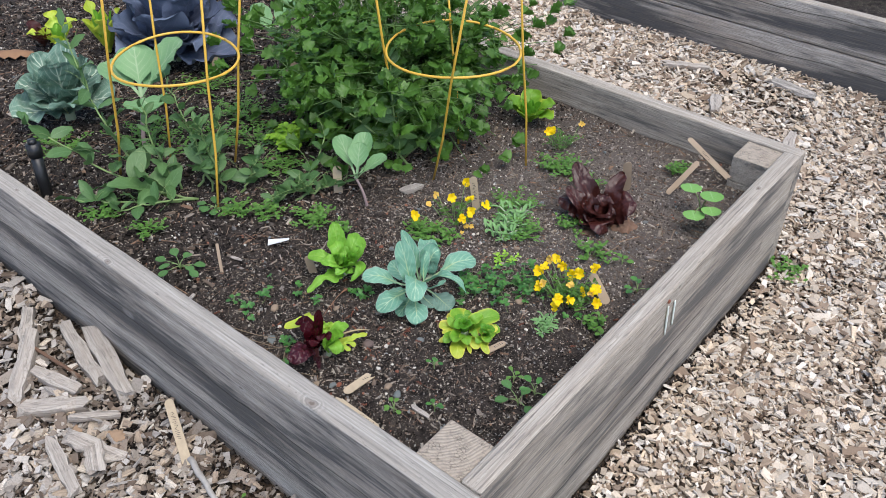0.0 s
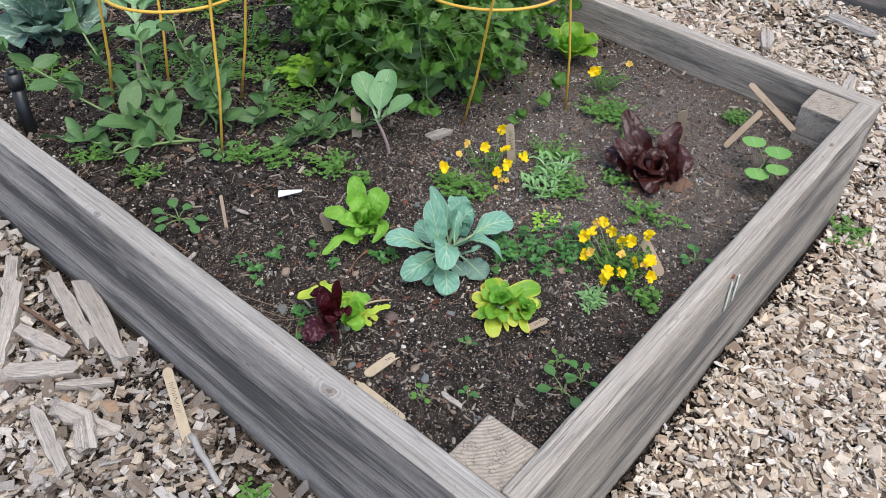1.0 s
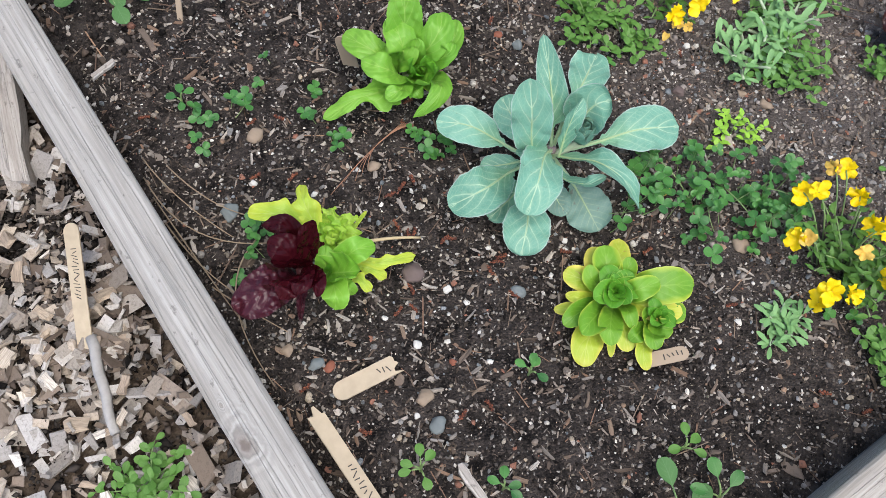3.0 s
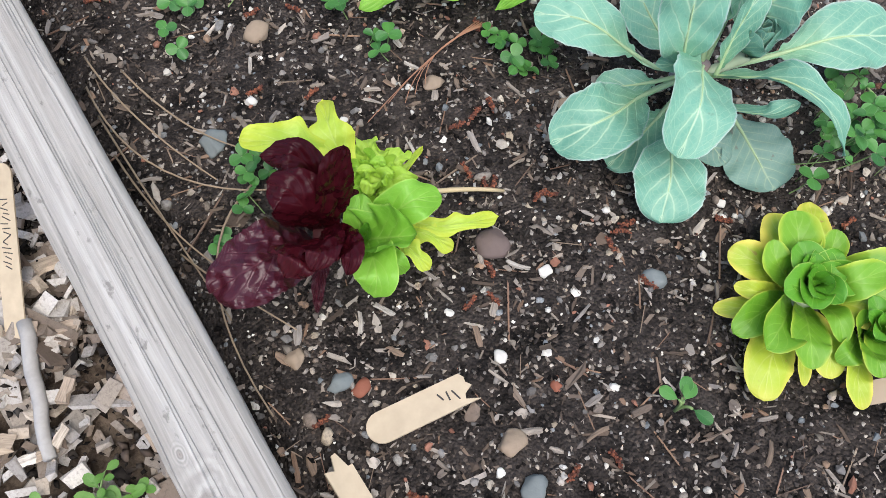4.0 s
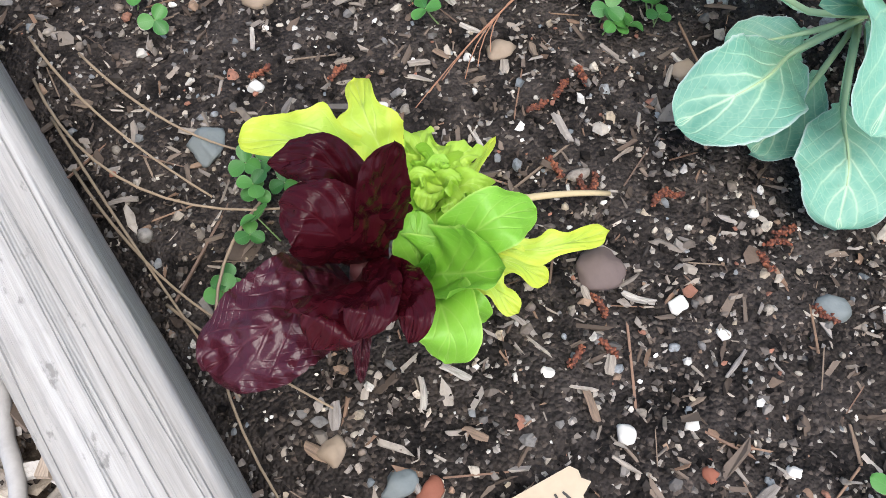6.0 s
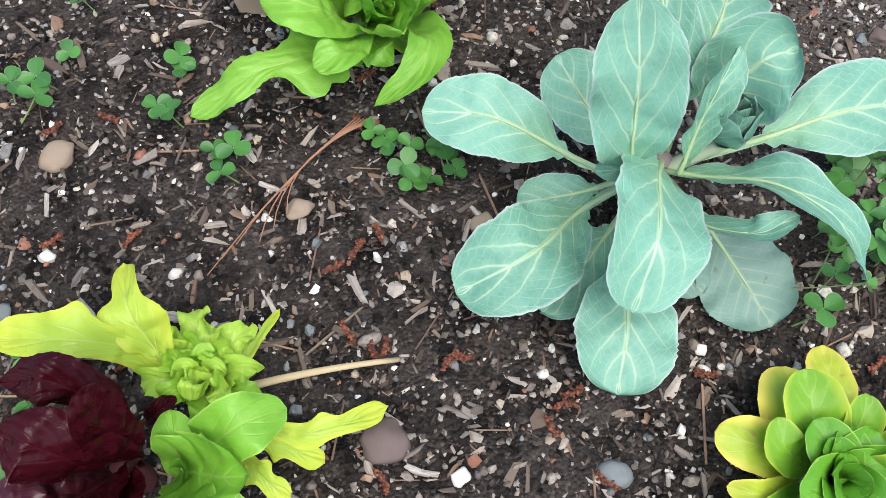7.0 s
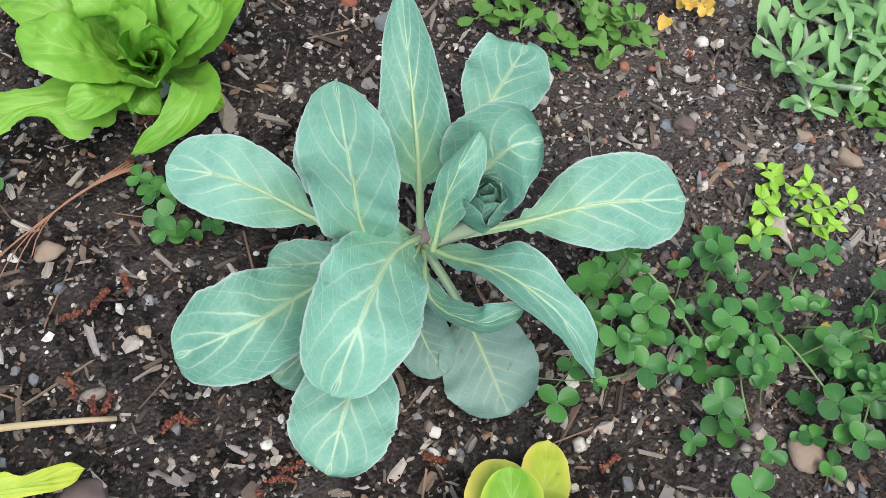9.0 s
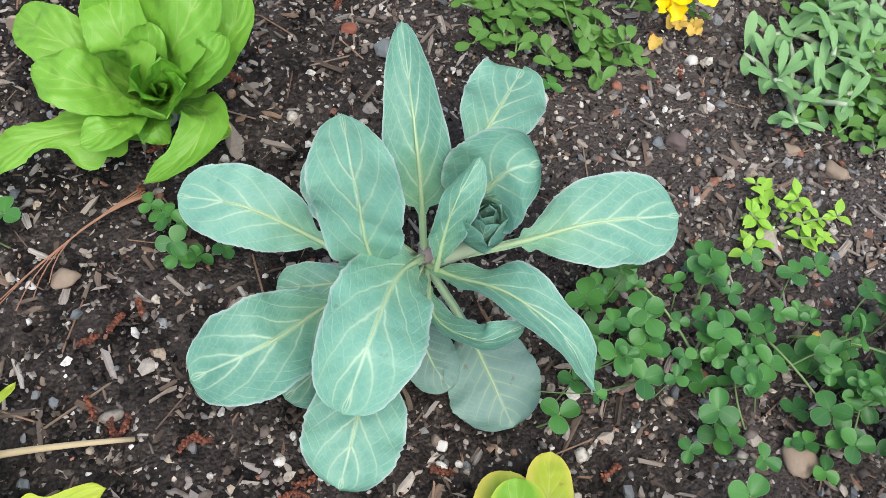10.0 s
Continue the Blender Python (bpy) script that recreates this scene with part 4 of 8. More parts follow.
def chip_field(name, x0, x1, y0, y1, per_m2, mat, seed, big, label, bare_at=0.42, thick=1.0):
    rng = np.random.default_rng(seed)
    n = int((x1 - x0) * (y1 - y0) * per_m2)
    x, y = rng.uniform(x0, x1, n), rng.uniform(y0, y1, n)
    ok = ~in_bed(x, y)
    # a few bare earthy hollows
    bare = np.array([noise.noise((a * 3.1, b * 3.1, 2.0)) for a, b in zip(x, y)])
    ok &= (bare < bare_at) | (rng.uniform(0, 1, n) < 0.35)
    x, y = x[ok], y[ok]
    n = len(x)
    ln = np.clip(rng.lognormal(math.log(0.0092 * big), 0.48, n), 0.003, 0.030)
    size = np.stack([ln, np.clip(ln * rng.uniform(0.16, 0.72, n), 0.0018, 0.010), rng.uniform(0.0009, 0.0030, n) * thick], 1)
    z = np.array([ground_z(a, b) for a, b in zip(x, y)]) + rng.uniform(0.0, 0.024, n)
    edge = np.minimum.reduce([np.abs(x), np.abs(y), np.abs(x - 1.296)])
    keep = edge > ln * 0.7
    return scatter(name, BOX, np.stack([x, y, z], 1)[keep], size[keep], mat, label, "wood chips", seed, 0.38, 0.21)


chip_field("wood_chips", -0.3, 2.35, -0.75, 0.0, 27000, CHIPS, 11, 0.68, "pale tan wood chips covering the path", 0.36, 0.8)
chip_field("wood_chips", 1.295, 2.36, 0.0, 1.9, 20000, CHIPS, 12, 0.74, "pale tan wood chips between the two beds", 0.40, 0.8)
chip_field("wood_chips", -0.62, 0.0, -0.4, 1.75, 17500, CHIPS_GREY, 13, 0.85, "greyed mixed wood chips and bark on the path", 0.12, 0.9)


def path_crumbs(seed, n, x0, x1, y0, y1, mat, label):
    """Dark earth and bark fines lying between the chips beside the bed; the fines' dark tones also stand for gap shade.
    """
    rng = np.random.default_rng(seed)
    x, y = rng.uniform(x0, x1, n), rng.uniform(y0, y1, n)
    r = np.clip(rng.lognormal(math.log(0.0024), 0.5, n), 0.001, 0.008)
    z = np.array([ground_z(a, b) for a, b in zip(x, y)]) + rng.uniform(0.004, 0.020, n)
    scatter("earth_crumbs", GRAIN, np.stack([x, y, z], 1), np.stack([r * 1.3, r * 0.8, r * 0.6], 1), mat, label, "soil litter", seed, 0.5, 0.25, True)


path_crumbs(19, 13000, -0.5, -0.002, 0.2, 1.6, CRUMBS, "dark earth crumbs between the wood chips")
path_crumbs(20, 16000, 0.0, 1.9, -0.5, -0.004, FINES_AND_GAP_SHADE, "brown bark fines, dark as gap shade, between the wood chips")
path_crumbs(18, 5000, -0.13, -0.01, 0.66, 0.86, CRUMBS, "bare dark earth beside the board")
path_crumbs(22, 6000, 0.10, 1.2, -0.055, -0.003, CRUMBS, "dark crumbs along the foot of the board")
path_crumbs(27, 8000, 1.3, 2.34, 0.0, 1.2, FINES_AND_GAP_SHADE, "brown bark fines, dark as gap shade, between the wood chips")


def soil_field(name, template, n, area, radius, spread, flat, mat, label, seed, tilt=0.6, jitter=0.2, smooth=True, sink=0.25, category="soil litter", stretch=1.0, dense=None, avoid=0.0):
    rng = np.random.default_rng(seed)
    x0, x1, y0, y1 = area
    x, y = rng.uniform(x0, x1, n), rng.uniform(y0, y1, n)
    if dense:
        w = np.exp(-((x - dense[0]) ** 2 + (y - dense[1]) ** 2) / dense[2] ** 2)
        keep = rng.uniform(0, 1, n) < w
        x, y = x[keep], y[keep]
        n = len(x)
    if avoid:
        w = np.exp(-((x - 0.95) ** 2 + (y - 0.32) ** 2) / 0.42 ** 2)
        keep = rng.uniform(0, 1, n) > w * avoid
        x, y = x[keep], y[keep]
        n = len(x)
    r = np.clip(rng.lognormal(math.log(radius), spread, n), radius * 0.4, radius * 3.2)
    size = np.stack([r * stretch * rng.uniform(0.8, 1.3, n), r * rng.uniform(0.65, 1.0, n), r * flat * rng.uniform(0.7, 1.2, n)], 1)
    z = np.array([soil_z(a, b) for a, b in zip(x, y)]) + size[:, 2] * (1 - 2 * sink)
    return scatter(name, template, np.stack([x, y, z], 1), size, mat, label, category, seed, tilt, jitter, smooth)


NEAR = (0.045, 0.74, 0.045, 0.74)
REST = (0.045, 1.25, 0.045, 2.4)
DRY = (0.45, 1.25, 0.045, 0.9)
BACK = (0.045, 1.25, 0.74, 2.4)
SIDE = (0.74, 1.25, 0.045, 0.74)
soil_field("soil_crumbs", GRAIN, 42000, NEAR, 0.00066, 0.75, 0.8, CRUMBS, "dark soil crumbs of many sizes", 21, jitter=0.40, smooth=False, avoid=1.5)
soil_field("dry_soil_crumbs", GRAIN, 30000, DRY, 0.0015, 0.55, 0.7, DRY_CRUMBS, "dry greyish brown soil crumbs", 23, jitter=0.26, dense=(0.95, 0.32, 0.42))
soil_field("pebbles", ICO, 8200, NEAR, 0.0010, 0.62, 0.6, PEBBLES, "small mixed brown and grey pebbles", 24, 0.5, 0.26, False)
soil_field("white_grit", ICO, 2900, NEAR, 0.00085, 0.62, 0.75, PERLITE, "white perlite grit in the soil", 26, 0.5, 0.30, False)
soil_field("pebbles", ICO, 5200, (0.36, 0.80, 0.10, 0.66), 0.0013, 0.5, 0.62, PEBBLES, "grey and tan gravel on the drier soil", 61, 0.5, 0.26, False, dense=(0.62, 0.42, 0.24))
soil_field("white_grit", ICO, 2300, (0.36, 0.80, 0.10, 0.66), 0.0011, 0.5, 0.7, PERLITE, "pale grit on the drier soil", 62, 0.5, 0.30, False, dense=(0.62, 0.42, 0.24))
soil_field("wood_bits", BOX, 5200, NEAR, 0.0005, 0.5, 0.7, BITS, "small splinters and bark bits on the soil", 28, 0.35, 0.40, False, 0.1, stretch=4.2)
soil_field("bark_flakes", ICO, 420, NEAR, 0.0019, 0.45, 0.3, BITS, "larger bark flakes lying on the soil", 36, 0.25, 0.32, False, 0.1, stretch=1.9)
soil_field("dry_needles", BOX, 330, NEAR, 0.00034, 0.3, 0.8, NEEDLE, "dry brown needles strewn on the soil", 30, 0.1, 0.1, False, -0.6, stretch=26)
for k, (area, share) in enumerate(((BACK, 1.0), (SIDE, 0.25))):
    soil_field("soil_crumbs", GRAIN, int(20000 * share), area, 0.0026, 0.5, 0.75, CRUMBS, "dark soil crumbs of many sizes", 50 + k, jitter=0.22, avoid=1.6)
    soil_field("pebbles", ICO, int(3000 * share), area, 0.0024, 0.4, 0.7, PEBBLES, "small mixed brown and grey pebbles", 52 + k, 0.3, 0.16, False)
    soil_field("white_grit", ICO, int(4500 * share), area, 0.0016, 0.38, 0.75, PERLITE, "white perlite grit in the soil", 54 + k, 0.4, 0.22, False)
    soil_field("wood_bits", BOX, int(5000 * share), area, 0.0014, 0.4, 0.5, BITS, "small splinters and bark bits on the soil", 56 + k, 0.25, 0.25, False, 0.1, stretch=3.2)
    soil_field("dry_needles", BOX, int(1500 * share), area, 0.0006, 0.2, 0.8, NEEDLE, "dry brown needles strewn on the soil", 58 + k, 0.1, 0.1, False, -0.6, stretch=26)


def soil_pieces():
    """The larger pebbles and splinters on the near soil, one by one."""
    rng = random.Random(14)
    pebble, splinter = [], []
    for i in range(16):
        bm = bmesh.new()
        bmesh.ops.create_icosphere(bm, subdivisions=2, radius=1)
        fx, fy, fz = rng.uniform(0.8, 1.5), rng.uniform(0.7, 1.0), rng.uniform(0.45, 0.8)
        cuts = [(Vector((rng.gauss(0, 1), rng.gauss(0, 1), rng.gauss(0, 1))).normalized(), rng.uniform(0.55, 0.85)) for _ in range(4)]
        for v in bm.verts:
            for n, d in cuts:
                over = v.co.dot(n) - d
                if over > 0:
                    v.co -= n * over * 0.85
            v.co *= 1 + 0.16 * noise.noise(v.co * 1.7 + Vector((i * 4.1, 0, 0)))
            v.co = Vector((v.co.x * fx, v.co.y * fy, v.co.z * fz))
        me = bpy.data.meshes.new("pebble")
        bm.to_mesh(me)
        bm.free()
        me.polygons.foreach_set("use_smooth", np.full(len(me.polygons), True))
        me.materials.append(PEBBLE_SINGLE)
        pebble.append(me)
    for i in range(12):
        bm = bmesh.new()
        L, W, T = rng.uniform(0.006, 0.015), rng.uniform(0.0009, 0.0026), rng.uniform(0.0005, 0.0012)
        bend = rng.uniform(-0.08, 0.08)
        ring = []
        for k in range(5):
            t = k / 4
            w = W * (0.55 + 0.45 * math.sin(math.pi * (0.12 + 0.76 * t))) * rng.uniform(0.8, 1.2)
            ring.append([bm.verts.new(((t - 0.5) * L + rng.uniform(-1, 1) * W * 0.5 * (k in (0, 4)), bend * L * math.sin(math.pi * t) + w * a, T * b * rng.uniform(0.7, 1.2))) for a, b in ((-1, -0.6), (-0.7, 0.8), (0.3, 1.0), (1, 0.3), (0.6, -0.8))])
        for a, b in zip(ring, ring[1:]):
            for k in range(5):
                bm.faces.new((a[k], a[(k + 1) % 5], b[(k + 1) % 5], b[k]))
        bm.faces.new(ring[0][::-1])
        bm.faces.new(ring[-1])
        bmesh.ops.recalc_face_normals(bm, faces=bm.faces)
        me = bpy.data.meshes.new("splinter")
        bm.to_mesh(me)
        bm.free()
        me.materials.append(SPLINTER)
        splinter.append(me)
    sheet = bpy.data.objects["bed_soil"]
    for k in range(440):
        x, y = rng.uniform(0.055, 0.66), rng.uniform(0.15, 0.68)
        if k % 3:
            r = min(0.0052, 0.0019 * math.exp(rng.gauss(0, 0.42)))
            ob = new("pebble", rng.choice(pebble))
            turn = pose(x, y, soil_z(x, y) + r * 0.25, rng.gauss(0, 20), rng.gauss(0, 20), rng.uniform(0, 360)) @ Matrix.Scale(r, 4)
        else:
            ob = new("splinter", rng.choice(splinter))
            turn = pose(x, y, soil_z(x, y) + 0.0016, rng.gauss(0, 14), rng.gauss(0, 7), rng.uniform(0, 360))
        ob.parent = sheet
        ob.matrix_basis = turn


def piece_material(name, colours, grain, rough=0.8):
    """Each piece, an object of its own, takes one of the colours."""
    m = Mat(name, rough, 0.25)
    r = object_random(m)
    c = m.ramp(r, [(i / len(colours), q) for i, q in enumerate(colours)], "CONSTANT")
    obj = m.coords("Object")
    nz = m.noise(m.coords("Object", grain), 1.0, 5.0, 0.65)
    c = m.mix(m.math("MULTIPLY", m.ramp(nz, [(0.42, (0, 0, 0)), (0.66, (1, 1, 1))]), 0.6), c, (0.075, 0.06, 0.048))
    m.colour(c).bump(nz, 0.5, 0.001)
    return m.m


PEBBLE_SINGLE = piece_material("soil_pebble", [(0.30, 0.26, 0.21), (0.19, 0.185, 0.175), (0.40, 0.33, 0.24), (0.25, 0.265, 0.27), (0.33, 0.21, 0.14), (0.50, 0.46, 0.39), (0.21, 0.165, 0.13), (0.28, 0.12, 0.075), (0.26, 0.24, 0.21), (0.62, 0.59, 0.53), (0.23, 0.20, 0.165)], (2.2, 2.2, 2.2), 0.7)
SPLINTER = piece_material("soil_splinter", [(0.32, 0.275, 0.225), (0.24, 0.21, 0.18), (0.17, 0.125, 0.09), (0.42, 0.38, 0.325), (0.12, 0.092, 0.072), (0.26, 0.235, 0.21), (0.21, 0.145, 0.10)], (130, 1500, 900), 0.85)
soil_pieces()


def single_chips():
    """The larger chips on top of the path, one by one."""
    rng = random.Random(3)
    kinds = []
    for i in range(14):
        bm = bmesh.new()
        L = rng.uniform(0.012, 0.026)
        W = L * rng.uniform(0.22, 0.6)
        T = rng.uniform(0.003, 0.007)
        bmesh.ops.create_cube(bm, size=1)
        bmesh.ops.scale(bm, vec=(L, W, T), verts=bm.verts)
        bmesh.ops.subdivide_edges(bm, edges=[e for e in bm.edges if abs(e.verts[0].co.x - e.verts[1].co.x) > L * 0.5], cuts=2, use_grid_fill=True)
        for v in bm.verts:
            v.co += Vector((rng.uniform(-1, 1) * L * 0.13, rng.uniform(-1, 1) * W * 0.22, rng.uniform(-1, 1) * T * 0.2))
        me = bpy.data.meshes.new("wood_chip")
        bm.to_mesh(me)
        bm.free()
        me.materials.append(CHIP_SINGLE)
        kinds.append(me)
    sheet = bpy.data.objects["ground"]
    done = 0
    while done < 290:
        if done % 2:
            x, y = rng.uniform(-0.36, -0.03), rng.uniform(0.30, 1.25)
        else:
            x, y = rng.uniform(0.2, 1.5), rng.uniform(-0.45, -0.03)
        ob = new("wood_chip", kinds[rng.randrange(14)])
        ob.parent = sheet
        ob.matrix_basis = pose(x, y, ground_z(x, y) + rng.uniform(0.018, 0.028), rng.gauss(0, 16), rng.gauss(0, 16), rng.uniform(0, 360))
        done += 1


def chip_material():
    m = Mat("large_wood_chip", 0.85, 0.2)
    r = object_random(m)
    c = m.ramp(r, [(0.0, (0.50, 0.43, 0.345)), (0.14, (0.66, 0.58, 0.47)), (0.28, (0.38, 0.30, 0.225)), (0.42, (0.55, 0.51, 0.46)), (0.56, (0.46, 0.37, 0.275)), (0.70, (0.70, 0.64, 0.56)), (0.85, (0.30, 0.235, 0.18))], "CONSTANT")
    grain = m.noise(m.coords("Object", (60, 700, 500)), 1.0, 4.0)
    c = m.mix(m.math("MULTIPLY", m.ramp(grain, [(0.4, (0, 0, 0)), (0.65, (1, 1, 1))]), 0.55), c, (0.13, 0.10, 0.075))
    m.colour(c).bump(grain, 0.5, 0.001)
    return m.m


CHIP_SINGLE = chip_material()
single_chips()


# ---- vegetables ----
def sz(x, y, d=0.0):
    return (x, y, soil_z(x, y) + d)


def plant(name, x, y, label, category, group=""):
    return thing(name, sz(x, y), label, category, group)


def blade(parent, base, tip, width, mat, label="", name="leaf", **kw):
    """One leaf as a part; base and tip in the world, stored relative to the plant."""
    o = parent.location
    g = Geo()
    leaf(g, Vector(base) - o, Vector(tip) - o, width, **kw)
    return part(name, g, mat, parent, label)


# outlines of leaf blades, from stalk to tip
OBOVATE = ((0, 0.10), (0.04, 0.26), (0.08, 0.24), (0.15, 0.46), (0.30, 0.80), (0.48, 0.97), (0.66, 1.0), (0.81, 0.87), (0.92, 0.61), (0.975, 0.34), (1.0, 0.0))
TAPERED = ((0, 0.20), (0.07, 0.80), (0.17, 1.0), (0.29, 0.92), (0.42, 0.84), (0.70, 0.62), (0.90, 0.34), (0.97, 0.18), (1.0, 0.0))
DROOPING = ((0, 0.45), (0.15, 0.72), (0.33, 0.95), (0.50, 1.0), (0.70, 0.76), (0.88, 0.46), (0.96, 0.26), (1.0, 0.0))
ROUNDED = ((0, 0.42), (0.15, 0.66), (0.35, 0.89), (0.58, 1.0), (0.78, 0.93), (0.91, 0.66), (0.975, 0.36), (1.0, 0.0))
DISC = ((0, 0.40), (0.12, 0.62), (0.30, 0.90), (0.50, 1.0), (0.72, 0.96), (0.88, 0.74), (0.965, 0.44), (1.0, 0.0))
TORN = ((0, 0.35, 0.35), (0.08, 0.70, 0.62), (0.14, 0.56, 0.86), (0.20, 0.82, 0.70), (0.27, 0.66, 0.98), (0.33, 0.80, 0.84), (0.38, 0.60, 1.05), (0.43, 0.52, 0.80), (0.47, 0.40, 0.34), (0.55, 0.38, 0.30), (0.72, 0.42, 0.40), (0.88, 0.38, 0.34), (0.96, 0.20, 0.20), (1.0, 0.0, 0.0))
POINTED = ((0, 0.45), (0.20, 0.80), (0.42, 1.0), (0.62, 0.86), (0.80, 0.56), (0.92, 0.26), (1.0, 0.0))


def crown(p, top, r, mat=None):
    """The short stalk that carries a head of leaves."""
    g = Geo()
    top = Vector(top) - p.location
    tube(g, arc_points((0, 0, -0.012), top * 0.5, top, 6), r, r * 0.75, 10)
    part("stem", g, mat or PALE_STEM, p)


def cabbage_main():
    p = plant("cabbage", 0.386, 0.413, "young blue-green cabbage with waxy pale-veined leaves", "cabbage")
    crown(p, (0.383, 0.410, 0.294), 0.0050, MAUVE_STEM)
    made = [40]

    def cabbage_leaf(line, width, pet, mat=CABBAGE, outline=OBOVATE, **kw):
        g, stalk = Geo(), Geo()
        made[0] += 1
        foil(g, [Vector(v) - p.location for v in line], width * 1.12, outline, pet, seed=made[0], rib=0.0016 if width > 0.015 else 0.0009, rib_geo=stalk, veins=5.0, slope=2.2, ruffle=0.085, scallop=0.04, pucker=0.0007, nv=64, **kw)
        part("midrib", stalk, CABBAGE_RIB, part("leaf", g, mat, p), "pale raised stalk and midrib")

    cabbage_leaf(((0.3810, 0.4100, 0.2880), (0.3510, 0.4250, 0.2960), (0.3420, 0.4380, 0.3020), (0.3180, 0.4600, 0.3220), (0.2970, 0.4820, 0.3180)), 0.0323, 0.40, cup=0.12)
    cabbage_leaf(((0.3790, 0.4130, 0.2900), (0.3530, 0.4090, 0.3220), (0.3500, 0.4190, 0.3700), (0.3520, 0.4320, 0.4000)), 0.0335, 0.20, face=(-0.55, -0.60, 0.55), cup=0.12)
    cabbage_leaf(((0.3810, 0.4150, 0.2850), (0.3650, 0.4380, 0.3050), (0.3600, 0.4680, 0.3250)), 0.0327, 0.30)
    cabbage_leaf(((0.3830, 0.4110, 0.2900), (0.3890, 0.4260, 0.3180), (0.3920, 0.4380, 0.3450), (0.4100, 0.4800, 0.3700)), 0.0322, 0.24, outline=TAPERED, face=(-0.45, -0.55, 0.70), cup=0.25)
    cabbage_leaf(((0.3840, 0.4110, 0.2900), (0.4130, 0.4290, 0.3180), (0.4340, 0.4390, 0.3220), (0.4770, 0.4650, 0.3120)), 0.0373, 0.42, cup=0.15)
    cabbage_leaf(((0.3920, 0.4070, 0.2950), (0.4100, 0.4100, 0.3220), (0.4200, 0.4060, 0.3430), (0.4310, 0.4000, 0.3480)), 0.0434, 0.26, cup=0.55, face=(-0.55, -0.35, 0.75))
    cabbage_leaf(((0.3870, 0.4070, 0.2880), (0.4200, 0.3880, 0.3050), (0.4490, 0.3740, 0.3180), (0.4920, 0.3580, 0.3100)), 0.0400, 0.34, cup=0.10)
    cabbage_leaf(((0.3820, 0.4070, 0.2880), (0.3840, 0.3910, 0.3020), (0.3920, 0.3640, 0.3250), (0.4000, 0.3380, 0.3250), (0.4060, 0.3130, 0.3030)), 0.0268, 0.10, outline=DROOPING, cup=0.35, face=(0.25, -0.10, 0.95))
    cabbage_leaf(((0.3830, 0.4080, 0.2850), (0.3670, 0.3790, 0.3000), (0.3720, 0.3550, 0.3180), (0.3890, 0.3480, 0.3250)), 0.0156, 0.15, cup=0.35, face=(0.35, 0.0, 0.9))
    cabbage_leaf(((0.3840, 0.4090, 0.2820), (0.3830, 0.3760, 0.2800), (0.3790, 0.3470, 0.2770), (0.3750, 0.3230, 0.2740)), 0.0397, 0.38, mat=CABBAGE_OLD, cup=0.10)
    cabbage_leaf(((0.3850, 0.4090, 0.2800), (0.3650, 0.3870, 0.2800), (0.3600, 0.3680, 0.2780), (0.3610, 0.3530, 0.2740)), 0.0230, 0.36, mat=CABBAGE_OLD, cup=0.10)
    cabbage_leaf(((0.3820, 0.4100, 0.2920), (0.3560, 0.3960, 0.3220), (0.3270, 0.3720, 0.3380), (0.3070, 0.3580, 0.3200)), 0.0413, 0.12, cup=0.12, face=(0.10, -0.35, 0.9))
    cabbage_leaf(((0.3820, 0.4110, 0.2860), (0.3370, 0.4130, 0.2900), (0.2970, 0.4040, 0.3080), (0.2640, 0.4120, 0.2950)), 0.0392, 0.34, cup=0.15)
    cabbage_leaf(((0.3800, 0.4110, 0.2820), (0.3350, 0.3800, 0.2880), (0.3120, 0.3570, 0.2920), (0.2940, 0.3400, 0.2840)), 0.0396, 0.46, cup=0.08)
    cabbage_leaf(((0.3810, 0.4120, 0.2800), (0.3260, 0.3950, 0.2800), (0.2950, 0.3890, 0.2760)), 0.0297, 0.40)
    cabbage_leaf(((0.3810, 0.4120, 0.2840), (0.3420, 0.4200, 0.2900), (0.3170, 0.4350, 0.2840)), 0.0204, 0.45)
    cabbage_leaf(((0.3790, 0.4100, 0.2900), (0.3560, 0.4090, 0.3120), (0.3390, 0.4160, 0.3160)), 0.0135, 0.30, cup=0.6)
    cabbage_leaf(((0.3810, 0.3990, 0.2960), (0.3880, 0.4050, 0.3250), (0.3950, 0.4080, 0.3430), (0.4080, 0.4140, 0.3520)), 0.0186, 0.08, cup=0.5, face=(-0.30, -0.80, 0.40))
    cabbage_leaf(((0.3830, 0.4100, 0.2860), (0.3680, 0.3970, 0.2960), (0.3610, 0.3900, 0.2940)), 0.0109, 0.20, cup=0.3)
    # the curled heart; its darker green paints in the shade between the curls
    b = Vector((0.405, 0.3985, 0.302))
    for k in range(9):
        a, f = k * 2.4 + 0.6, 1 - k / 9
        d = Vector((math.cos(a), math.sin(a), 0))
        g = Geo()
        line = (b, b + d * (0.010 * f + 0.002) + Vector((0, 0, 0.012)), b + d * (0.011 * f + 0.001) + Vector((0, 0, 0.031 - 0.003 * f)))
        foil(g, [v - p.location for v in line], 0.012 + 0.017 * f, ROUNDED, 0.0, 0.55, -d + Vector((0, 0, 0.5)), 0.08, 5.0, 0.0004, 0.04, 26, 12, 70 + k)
        part("heart_leaf", g, CABBAGE_HEART_SHADE, p)
    crown_leaf = Geo()
    tube(crown_leaf, arc_points(Vector((0.383, 0.409, 0.284)) - p.location, Vector((0.395, 0.404, 0.290)) - p.location, b - p.location, 5), 0.0035, 0.0040, 8)
    part("stem", crown_leaf, PALE_STEM, p)


cabbage_main()


